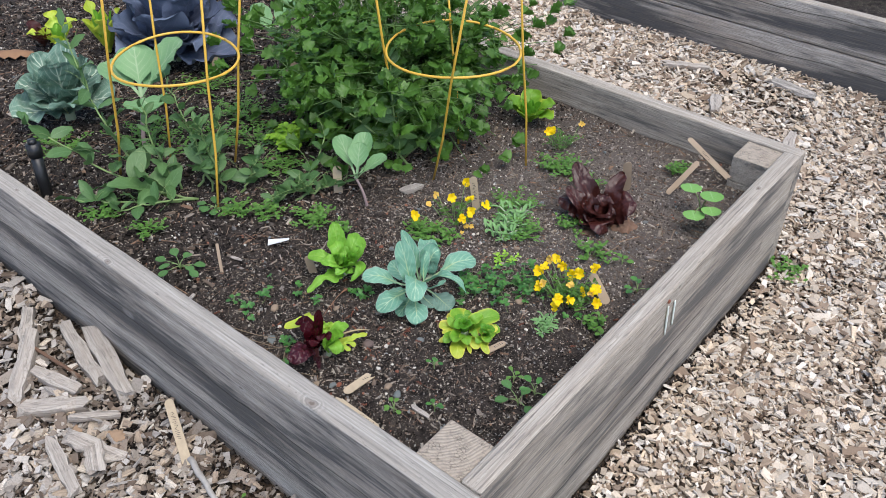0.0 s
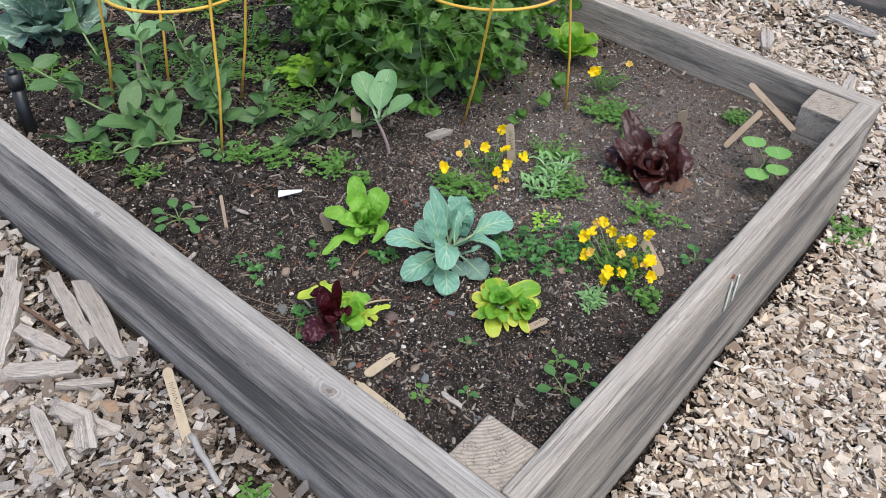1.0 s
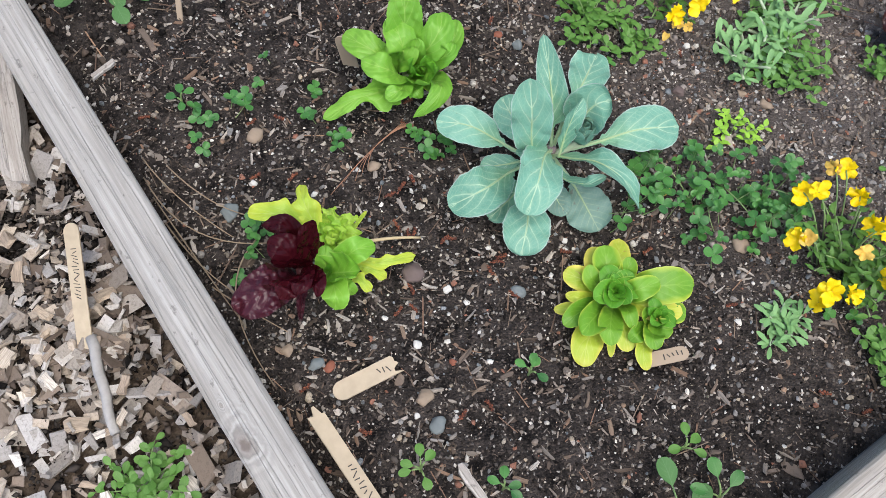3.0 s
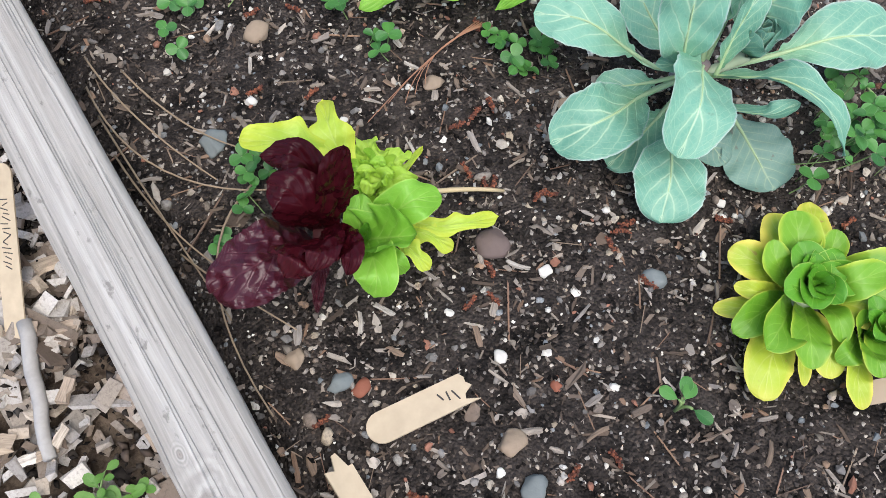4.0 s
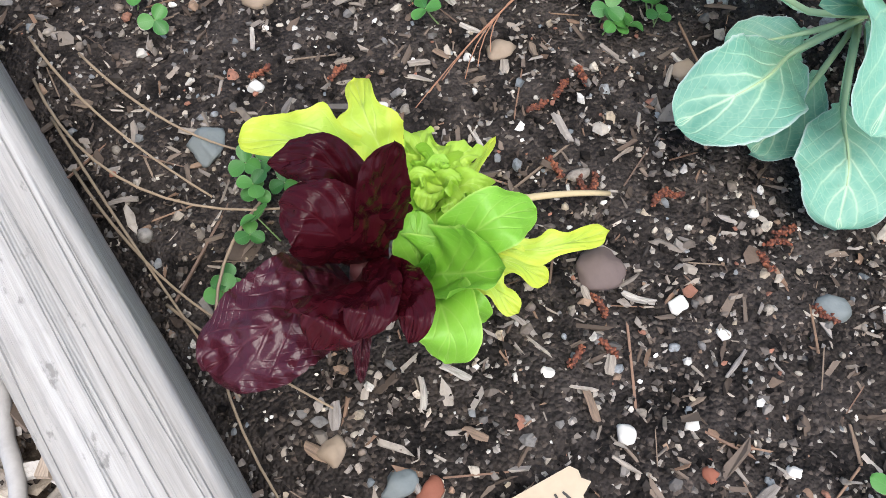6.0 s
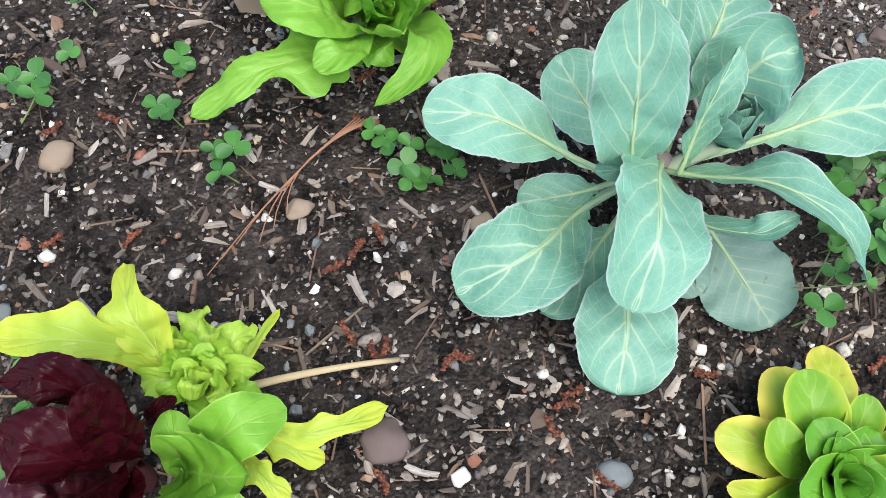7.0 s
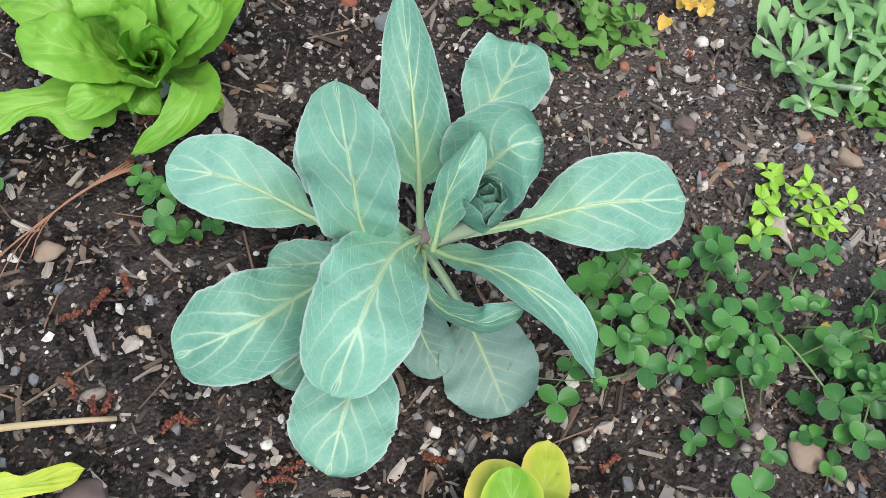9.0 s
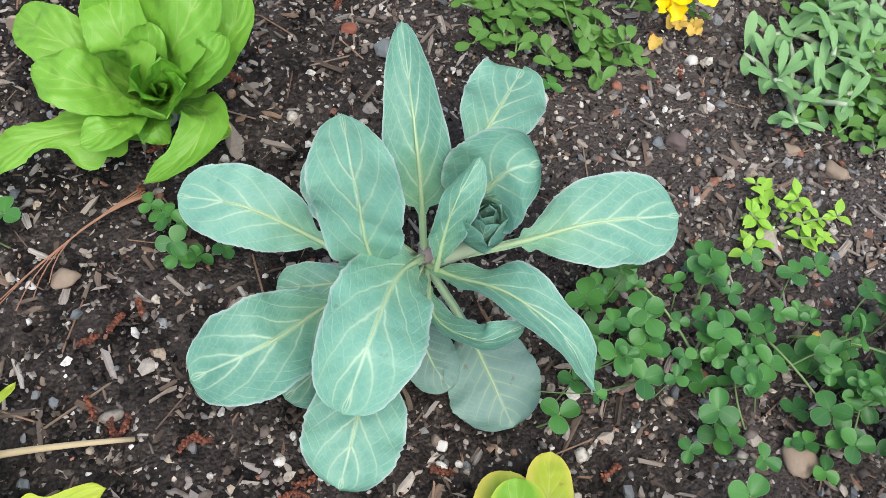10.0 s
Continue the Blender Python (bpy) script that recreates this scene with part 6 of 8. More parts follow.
loose_leaf(((0.8350, 0.2660, 0.2500), (0.8170, 0.2610, 0.3100), (0.8260, 0.2660, 0.3350)), 0.0506, cup=0.4)
loose_leaf(((0.8300, 0.2710, 0.2500), (0.7910, 0.2730, 0.3150), (0.7980, 0.2790, 0.3350)), 0.0435, cup=0.5)
loose_leaf(((0.8320, 0.2640, 0.2500), (0.8050, 0.2460, 0.3000), (0.8060, 0.2290, 0.3050)), 0.0539, cup=0.3)
loose_leaf(((0.8310, 0.2690, 0.2500), (0.7830, 0.2800, 0.3100), (0.7760, 0.2910, 0.3250)), 0.0419, cup=0.5)
loose_leaf(((0.8340, 0.2570, 0.2480), (0.8370, 0.2220, 0.2680), (0.8670, 0.1960, 0.2560)), 0.0518, cup=-0.2, mat=DEAD_RED)
loose_leaf(((0.8220, 0.2650, 0.2480), (0.7720, 0.2560, 0.2620), (0.7570, 0.2360, 0.2450)), 0.0479, cup=-0.2, mat=DEAD_RED)


def brassica(name, label, x, y, top, tips, mat, width, seed, stem_mat=MAUVE_STEM, lean=(0, 0)):
    """A young plant on a bare stalk."""
    p = plant(name, x, y, label, "cabbage")
    o = p.location
    t = Vector((x + lean[0], y + lean[1], top))
    g = Geo()
    tube(g, [v - o for v in arc_points(sz(x, y, -0.01), (x + lean[0] * 0.1, y + lean[1] * 0.1, (top + o.z) / 2), t, 8)], min(0.0055, width * 0.06), min(0.004, width * 0.05), 8)
    part("stem", g, stem_mat, p)
    for i, tip in enumerate(tips):
        blade(p, t, tip, width * (1 - 0.08 * (i % 3)), mat, arch=0.012, petiole=0.25, shape="oval", cup=0.25, ruffle=0.03, seed=seed + i, nv=18, nu=8, stalk=0.1)
    return p


brassica("young_cabbage", "young pale green cabbage seedling on a bare mauve stalk", 0.523, 0.687, 0.335,
         ((0.556, 0.800, 0.395), (0.595, 0.752, 0.405), (0.585, 0.680, 0.375), (0.520, 0.700, 0.355), (0.56, 0.735, 0.40)), KOHL, 0.055, 400, lean=(-0.004, 0.025))
brassica("young_cabbage", "leggy cabbage with large soft green leaves", 0.314, 1.216, 0.40,
         ((0.485, 1.235, 0.52), (0.425, 1.350, 0.49), (0.362, 1.390, 0.46), (0.345, 1.20, 0.40), (0.46, 1.30, 0.45)), KOHL, 0.115, 410, lean=(0.06, 0.06))
brassica("young_cabbage", "pale green young cabbage on a bent stalk", 0.897, 1.365, 0.34,
         ((0.870, 1.455, 0.43), (0.915, 1.330, 0.45), (0.83, 1.37, 0.40), (0.97, 1.40, 0.43)), KOHL, 0.08, 420, lean=(-0.01, 0.02))


def cabbage_head(name, label, x, y, r, h, n, mat, width, seed, ruffle=0.05, close=1.0, lean=(0, 0)):
    p = plant(name, x, y, label, "cabbage")
    c = Vector((0, 0, 0.02))
    crown(p, p.location + Vector((0, 0, 0.05)), 0.014)
    for i in range(n):
        a = i * 2.4 + seed
        f = i / n
        d = Vector((math.cos(a), math.sin(a), 0))
        reach = r * (1 - 0.62 * f)
        tip = c + d * reach + Vector((lean[0], lean[1], 0.035 + h * f))
        mid = c + d * reach * 0.62 + Vector((lean[0] * 0.4, lean[1] * 0.4, 0.03 + h * f * 0.62))
        g, stalk = Geo(), Geo()
        foil(g, (c + d * 0.008, c + d * reach * 0.25 + Vector((0, 0, 0.02 + h * f * 0.25)), mid, tip), width * (1 - 0.3 * f), DISC, 0.06, 0.30, -d * (0.35 + f) * close + Vector((-0.1, -0.1, 1)), ruffle, 5.0, 0.004, 0.05, 40, 16, seed * 10 + i, width * 0.022, stalk)
        part("midrib", stalk, CABBAGE_RIB if mat == CABBAGE_DARK else mat, part("leaf", g, mat, p))
    return p


cabbage_head("cabbage", "dark green cabbage with bold white veins and open leaves", 0.315, 1.545, 0.135, 0.15, 13, CABBAGE_DARK, 0.135, 3, 0.10, 1.1)
cabbage_head("purple_cabbage", "large purple-blue cabbage with broad wavy leaves", 0.715, 1.64, 0.215, 0.22, 17, CABBAGE_PURPLE, 0.20, 5, 0.12, 0.8)
mixed = lettuce("lettuce", "small lime and red salad seedlings", 0.53, 1.95, (((0.46, 1.99, 0.33), 0.06, 0.02, 0), ((0.60, 1.96, 0.34), 0.06, 0.02, 0), ((0.50, 1.88, 0.31), 0.06, 0.02, 0), ((0.56, 2.02, 0.36), 0.06, 0.02, 0)),
                (7, 0.05, 0.07, 0.05), (OAKLEAF, LETTUCE), 450, LH, shape="oak")
lettuce("red_lettuce", "small dark red lettuce among lime seedlings", 0.50, 1.985, (((0.49, 2.02, 0.35), 0.05, 0.01, 0), ((0.46, 1.96, 0.33), 0.05, 0.01, 0)), (5, 0.03, 0.06, 0.045), (RED_BROWN, RED_BROWN), 470, LH)
lettuce("lettuce", "tall lime lettuce gone leggy", 0.60, 1.80, (((0.60, 1.86, 0.42), 0.06, 0.01, 0), ((0.65, 1.79, 0.40), 0.06, 0.01, 0), ((0.57, 1.76, 0.40), 0.06, 0.01, 0)), (8, 0.05, 0.14, 0.05), (OAKLEAF, LETTUCE), 480, LH, shape="oak")
lettuce("lettuce", "green frilly lettuce with yellow lower leaves beside the board", 1.100, 0.650, (((1.05, 0.63, 0.30), 0.06, 0.02, 0), ((1.14, 0.60, 0.31), 0.06, 0.02, 0), ((1.10, 0.58, 0.29), 0.06, 0.02, 0), ((1.15, 0.68, 0.32), 0.06, 0.02, 0), ((1.07, 0.70, 0.32), 0.06, 0.02, 0)),
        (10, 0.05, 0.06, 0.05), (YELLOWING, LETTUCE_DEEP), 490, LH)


# ---- herbs, weeds and flowers ----
def sprig(stems, leaves, base, tip, sag, pairs, ll, lw, rng, shape="oval", r=0.0012, start=0.25, flat=0.3, whorl=2, seed=0, nv=5, nu=2, jag=0.0):
    """A stalk with leaves set along it."""
    base, tip = Vector(base), Vector(tip)
    mid = (base + tip) / 2 + Vector((rng.uniform(-1, 1), rng.uniform(-1, 1), 0)) * (tip - base).length * 0.15 + Vector((0, 0, sag))
    tube(stems, [bezier(base, mid, tip, i / 6) for i in range(7)], r, r * 0.6, 5)
    for i in range(pairs):
        t = start + (1 - start) * (i + 1) / pairs
        c = bezier(base, mid, tip, t)
        a0 = rng.uniform(0, 6.28)
        for k in range(whorl):
            a = a0 + k * 2 * math.pi / whorl + rng.uniform(-0.3, 0.3)
            d = Vector((math.cos(a), math.sin(a), rng.uniform(-0.1, flat + 0.2)))
            s = rng.uniform(0.7, 1.15) * (1 - 0.25 * t)
            leaf(leaves, c, c + d * ll * s, lw * s, arch=ll * 0.12, petiole=0.12, shape=shape, cup=rng.uniform(-0.1, 0.35), ruffle=0.02, seed=rng.randrange(9999), nv=nv, nu=nu, jag=jag)


def weed(name, label, x, y, n, reach, rise, pairs, ll, lw, mat, seed, category="weed", stem_mat=STEM, shape="oval", whorl=2, r=0.0012, group="", flat=0.3, nu=2, nv=7):
    rng = random.Random(seed)
    p = plant(name, x, y, label, category, group)
    st, lv = Geo(), Geo()
    for i in range(n):
        a = i * 2.4 + rng.uniform(-0.5, 0.5)
        q = reach * math.sqrt((i + 0.7) / n) * rng.uniform(0.75, 1.15)
        tx, ty = math.cos(a) * q, math.sin(a) * q
        tz = soil_z(x + tx, y + ty) - p.location.z + rise * rng.uniform(0.5, 1.1) * (1.15 - 0.5 * q / max(reach, 1e-4))
        sprig(st, lv, (tx * 0.12, ty * 0.12, -0.003), (tx, ty, tz), rise * 0.2, pairs, ll, lw, rng, shape, r, whorl=whorl, flat=flat, nu=nu, nv=nv)
    tagged(part("stalk", st, stem_mat, p), kind="stuff")
    tagged(part("foliage", lv, mat, p), kind="stuff")
    return p


def seedling(x, y, n, reach, ll, mat, seed):
    """A few rounded leaves on short stalks, each a part."""
    rng = random.Random(seed)
    p = plant("seedling", x, y, "small weed seedling with rounded green leaves", "weed", "weed seedlings")
    o = p.location
    for i in range(n):
        a = i * 2.4 + rng.uniform(-0.5, 0.5)
        q = reach * (0.4 + 0.6 * (i + 1) / n) * rng.uniform(0.7, 1.1)
        e = Vector((x + math.cos(a) * q * 0.45, y + math.sin(a) * q * 0.45, 0))
        e.z = soil_z(e.x, e.y) + rng.uniform(0.010, 0.020)
        g = Geo()
        tube(g, [v - o for v in arc_points(sz(x, y, -0.002), (x, y, e.z), e, 5)], 0.0010, 0.0008, 5)
        part("stem", g, STEM, p)
        d = Vector((math.cos(a), math.sin(a), rng.uniform(-0.15, 0.2)))
        blade(p, e, e + d * ll, ll * rng.uniform(0.6, 0.75), mat, arch=ll * 0.1, petiole=0.08, shape="oval", cup=rng.uniform(-0.1, 0.3), ruffle=0.04, seed=seed + i, nv=10, nu=6)


CH = "chickweed mats"
for k, (x, y, n, reach) in enumerate(((0.522, 0.523, 22, 0.055), (0.960, 0.455, 34, 0.075), (0.94, 0.37, 12, 0.05), (0.41, 0.735, 20, 0.055), (0.355, 0.835, 14, 0.05), (0.315, 0.885, 12, 0.045),
                                      (0.735, 0.44, 22, 0.075), (0.665, 0.36, 18, 0.055), (0.50, 0.95, 24, 0.08), (0.46, 1.17, 30, 0.11), (0.62, 1.23, 30, 0.12), (0.38, 1.30, 28, 0.11), (0.55, 1.10, 26, 0.10),
                                      (0.70, 0.21, 12, 0.045), (0.76, 0.30, 10, 0.04), (0.15, 0.97, 10, 0.045), (0.12, 1.10, 12, 0.05), (0.22, 1.42, 20, 0.09), (1.14, 0.237, 10, 0.035), (0.66, 1.42, 24, 0.10),
                                      (0.80, 1.18, 20, 0.09), (0.42, 0.66, 5, 0.02), (0.512, 0.09, 8, 0.03), (0.545, 0.475, 8, 0.035))):
    weed("chickweed", "low mat of fresh green chickweed on the soil", x, y, n, reach, 0.028, 4, 0.014, 0.0085, HERB, 500 + k, group=CH, r=0.0008)
weed("cudweed", "woolly grey-green cudweed in a loose clump", 0.690, 0.405, 10, 0.055, 0.040, 4, 0.026, 0.0086, CUDWEED, 540, shape="spoon", whorl=2, stem_mat=PALE_STEM, r=0.0024, nv=11, nu=4, flat=0.7)
weed("cudweed", "woolly grey-green cudweed in a loose clump", 0.635, 0.395, 7, 0.045, 0.030, 4, 0.025, 0.0082, CUDWEED, 541, shape="spoon", whorl=2, stem_mat=PALE_STEM, r=0.0024, nv=11, nu=4, flat=0.7)
weed("cudweed", "small grey-green cudweed rosette", 0.449, 0.159, 6, 0.022, 0.022, 4, 0.020, 0.006, CUDWEED, 542, shape="spoon", whorl=3, stem_mat=PALE_STEM, nv=10, nu=4)
weed("spurge", "small bright yellow-green weed with paired leaves", 0.557, 0.335, 6, 0.032, 0.018, 3, 0.0125, 0.0068, SPURGE, 543, shape="lance", whorl=3, nv=10, nu=4)
weed("curly_parsley", "bright green curly parsley tuft", 0.588, 1.00, 26, 0.06, 0.06, 3, 0.020, 0.018, SPURGE, 544, "herb", whorl=4, shape="round")
for k, (x, y, n, reach, ll) in enumerate(((0.119, 0.822, 8, 0.075, 0.026), (0.265, 0.088, 4, 0.05, 0.026), (0.303, 0.080, 4, 0.03, 0.018), (0.306, 0.127, 4, 0.014, 0.013), (0.236, 0.250, 4, 0.014, 0.012),
                                          (0.659, 0.081, 5, 0.04, 0.018), (0.113, 0.234, 5, 0.02, 0.012), (0.12, 0.655, 4, 0.012, 0.012), (0.295, 0.93, 8, 0.05, 0.026), (0.72, 0.15, 4, 0.02, 0.018), (0.16, 0.185, 4, 0.012, 0.012))):
    seedling(x, y, n, reach, ll, WEED_DULL if k in (0, 1, 8) else CLOVER if k % 3 else HERB, 560 + k)


def clover_meshes(seed):
    """A stalk and its three leaflets."""
    rng = random.Random(seed)
    g = Geo()
    tube(g, arc_points((rng.uniform(-0.008, 0.008), rng.uniform(-0.008, 0.008), -0.03), (0, 0, -0.012), (0, 0, 0), 4), 0.0006, 0.0005, 4)
    made = [g.mesh("clover_leaf", STEM)]
    for k in range(3):
        a = k * 2.094 + rng.uniform(-0.15, 0.15)
        d = Vector((math.cos(a), math.sin(a), rng.uniform(-0.08, 0.32)))
        g = Geo()
        leaf(g, d * 0.0004, d * 0.0098, 0.0098, arch=0.0008, petiole=0.0, shape="free", k=1.25, p=0.46, cup=rng.uniform(-0.05, 0.40), seed=seed * 3 + k, nv=12, nu=6, stalk=0.03)
        made.append(g.mesh("leaflet", CLOVER))
    return made


CLOVERS = [clover_meshes(i) for i in range(8)]


def clover(label, x, y, spots, rng):
    p = plant("clover", x, y, label, "clover", "clover plants")
    o = p.location
    for cx, cy, h, s in spots:
        kind = rng.choice(CLOVERS)
        ob = part("clover_leaf", kind[0], None, p)
        for me in kind[1:]:
            part("leaflet", me, None, ob)
        ob.matrix_basis = pose(cx - o.x, cy - o.y, soil_z(cx, cy) + h - o.z, rng.gauss(0, 14), rng.gauss(0, 14), rng.uniform(0, 360)) @ Matrix.Diagonal((s, s, max(s, h / 0.028), 1))


rng = random.Random(77)
patch = []
for _ in range(125):
    t, q = rng.random(), rng.gauss(0, 0.024)
    x, y = 0.428 + 0.118 * t + q * 0.80, 0.348 - 0.120 * t + q * 0.62
    patch.append((x, y, rng.uniform(0.006, 0.034), rng.uniform(0.5, 1.05)))
clover("dense patch of three-lobed green clover", 0.49, 0.285, patch, rng)
mat_of_clover = bpy.data.objects["clover"]
for k in range(16):
    a, b = rng.choice(patch), rng.choice(patch)
    if math.hypot(a[0] - b[0], a[1] - b[1]) > 0.075:
        continue
    g = Geo()
    ends = [Vector((q[0], q[1], soil_z(q[0], q[1]) + q[2] * w)) - mat_of_clover.location for q, w in ((a, 0.25), (b, 0.9))]
    tube(g, arc_points(ends[0], (ends[0] + ends[1]) / 2 + Vector((0.004, 0.003, 0.008)), ends[1], 8), 0.0008, 0.0005, 6)
    part("runner", g, STEM, mat_of_clover)
for i, (x, y) in enumerate(((0.290, 0.492), (0.303, 0.468), (0.282, 0.477), (0.516, 0.475), (0.106, 0.493), (0.097, 0.476), (0.075, 0.465), (0.298, 0.500), (0.312, 0.474), (0.135, 0.623), (0.108, 0.593),
                            (0.211, 0.648), (0.193, 0.638), (0.164, 0.623), (0.236, 0.589), (0.212, 0.572), (0.221, 0.534), (0.122, 0.631), (0.112, 0.488), (0.485, 0.145), (0.51, 0.125))):
    clover("small clover seedling on bare soil", x, y, [(x + rng.gauss(0, 0.006), y + rng.gauss(0, 0.006), rng.uniform(0.006, 0.014), rng.uniform(0.65, 0.95)) for _ in range(rng.choice((1, 2, 2, 3)))], rng)


def nasturtium():
    p = plant("nasturtium", 1.000, 0.112, "young nasturtium with round light green leaves", "nasturtium")
    o = p.location
    for i, (x, y, z, r) in enumerate(((1.010, 0.148, 0.305, 0.024), (0.998, 0.094, 0.312, 0.026), (0.935, 0.102, 0.292, 0.024), (0.962, 0.076, 0.300, 0.022))):
        g = Geo()
        tube(g, [v - o for v in arc_points(sz(1.0, 0.112), (1.0, 0.112, 0.30), (x, y, z), 6)], 0.0016, 0.0012)
        part("stem", g, STEM, p)
        d = Vector((-0.7, -0.5, 0.05)) * r
        blade(p, Vector((x, y, z)) - d, Vector((x, y, z)) + d, r * 2, NASTURTIUM, arch=0.003, petiole=0.0, shape="round", cup=0.05, ruffle=0.02, seed=600 + i)


nasturtium()


def pansy(label, x, y, flowers, seed, reach, mat, n=30):
    rng = random.Random(seed)
    p = weed("pansy", label, x, y, n, reach, 0.046, 4, 0.017, 0.0068, PARSLEY, seed, "flower", shape="lance", group="pansies")
    o = p.location
    for i, (fx, fy) in enumerate(flowers):
        z = soil_z(fx, fy) + 0.008 if i > 8 and reach < 0.056 else rng.uniform(0.305, 0.322)
        c = Vector((fx, fy, z)) - o
        g = Geo()
        tube(g, arc_points((c.x * 0.5, c.y * 0.5, 0.005), (c.x * 0.8, c.y * 0.8, c.z), c, 5), 0.0009, 0.0008, 5)
        flower = part("flower", g, STEM, p)
        look_dir = Vector((rng.gauss(-0.5, 0.5), rng.gauss(-0.45, 0.5), rng.uniform(0.4, 1.0))).normalized()
        s1 = look_dir.cross(Vector((0, 0, 1))).normalized()
        s2 = s1.cross(look_dir)
        low = i > 8 and reach < 0.056
        old = rng.random() < 0.15 or low
        for k, a in enumerate((60, 120, 190, 350, 270)):
            d = s1 * math.cos(radians(a)) + s2 * math.sin(radians(a)) + look_dir * rng.uniform(0.0, 0.9)
            L = rng.uniform(0.0085, 0.0125) * (0.5 if low else 0.75 if old else 1)
            g = Geo()
            leaf(g, c, c + d * L, L * (1.15 if k == 4 else 0.95), arch=0, petiole=0, shape="petal", cup=rng.uniform(-0.7, 0.9), ruffle=0.2, waves=2, seed=seed + i * 7 + k, nv=9, nu=6, face=look_dir, jag=0.06)
            part("petal", g, PETAL_OLD if old else mat, flower)


pansy("wilting yellow pansies with dark foliage", 0.612, 0.508, ((0.615, 0.563), (0.578, 0.553), (0.682, 0.532), (0.629, 0.531), (0.527, 0.548), (0.640, 0.489), (0.651, 0.455), (0.601, 0.455), (0.579, 0.464), (0.612, 0.461), (0.606, 0.468)), 620, 0.055, PETAL, 9)
pansy("bushy yellow pansy in full flower", 0.545, 0.165, ((0.598, 0.236), (0.590, 0.244), (0.543, 0.241), (0.548, 0.232), (0.582, 0.208), (0.567, 0.179), (0.610, 0.154), (0.574, 0.168), (0.498, 0.209), (0.502, 0.203), (0.539, 0.166), (0.483, 0.155), (0.501, 0.145),
                                                  (0.550, 0.124), (0.542, 0.136), (0.536, 0.104), (0.474, 0.155), (0.556, 0.120)), 640, 0.060, PETAL)
pansy("small orange-yellow pansy near the board", 1.050, 0.515, ((1.094, 0.490), (0.988, 0.521), (1.000, 0.517)), 660, 0.05, PETAL, 12)


FAN = ((0, 0.12, 0.12), (0.22, 0.40, 0.45), (0.36, 0.95, 1.0), (0.48, 0.50, 0.52), (0.62, 0.85, 0.72), (0.74, 0.42, 0.50), (0.88, 0.40, 0.36), (1.0, 0.02, 0.02))


def parsley():
    rng = random.Random(9)
    p = plant("parsley", 0.88, 0.93, "large bushy dark green flat-leaf parsley", "herb")
    st, lv = Geo(), Geo()
    for i in range(290):
        a = rng.uniform(0, 6.28)
        e = rng.uniform(0.15, 1.45)
        L = rng.uniform(0.22, 0.50)
        d = Vector((math.cos(a) * math.cos(e), math.sin(a) * math.cos(e), math.sin(e)))
        b = Vector((math.cos(a), math.sin(a), 0)) * rng.uniform(0, 0.06)
        side = Vector((-math.sin(a), math.cos(a), 0))
        tip = b + d * L * (0.62 if e < 0.5 else 0.95) + Vector((0, 0, -0.02))
        if tip.z < 0.03:
            tip.z = 0.03
        mid = b + Vector((d.x * 0.3, d.y * 0.3, 0.6 + 0.4 * d.z)) * L * 0.5
        tube(st, [bezier(b, mid, tip, k / 5) for k in range(6)], 0.0020, 0.0010, 5)
        for t, wing in ((0.62, 0.055), (0.8, 0.06), (1.0, 0.0)):
            c = bezier(b, mid, tip, t)
            heads = (c + side * wing, c - side * wing) if wing else (c + d * 0.045,)
            for h in heads:
                h = h + Vector((0, 0, rng.uniform(-0.012, 0.012)))
                if wing:
                    tube(st, [c, (c + h) / 2 + Vector((0, 0, 0.004)), h], 0.0012, 0.0009, 4)
                o2 = (h - c).normalized()
                for k in (-1, 0, 1):
                    dd = (o2 + Vector((-o2.y, o2.x, 0)) * 0.85 * k + Vector((0, 0, rng.uniform(-0.35, 0.25)))).normalized()
                    s = rng.uniform(0.022, 0.037)
                    leaf(lv, h, h + dd * s, s * 1.3, arch=0.004, petiole=0.04, cup=rng.uniform(-0.25, 0.35), ruffle=0.05, seed=rng.randrange(9999), nv=10, nu=4, profile=FAN, sweep=0.5,
                         face=Vector((d.x, d.y, 0)) * rng.uniform(0.2, 1.3) + Vector((rng.gauss(0, 0.3), rng.gauss(0, 0.3), 0.7)))
    tagged(part("stalk", st, DARK_STEM, p), kind="stuff")
    tagged(part("foliage", lv, PARSLEY, p), kind="stuff")


parsley()


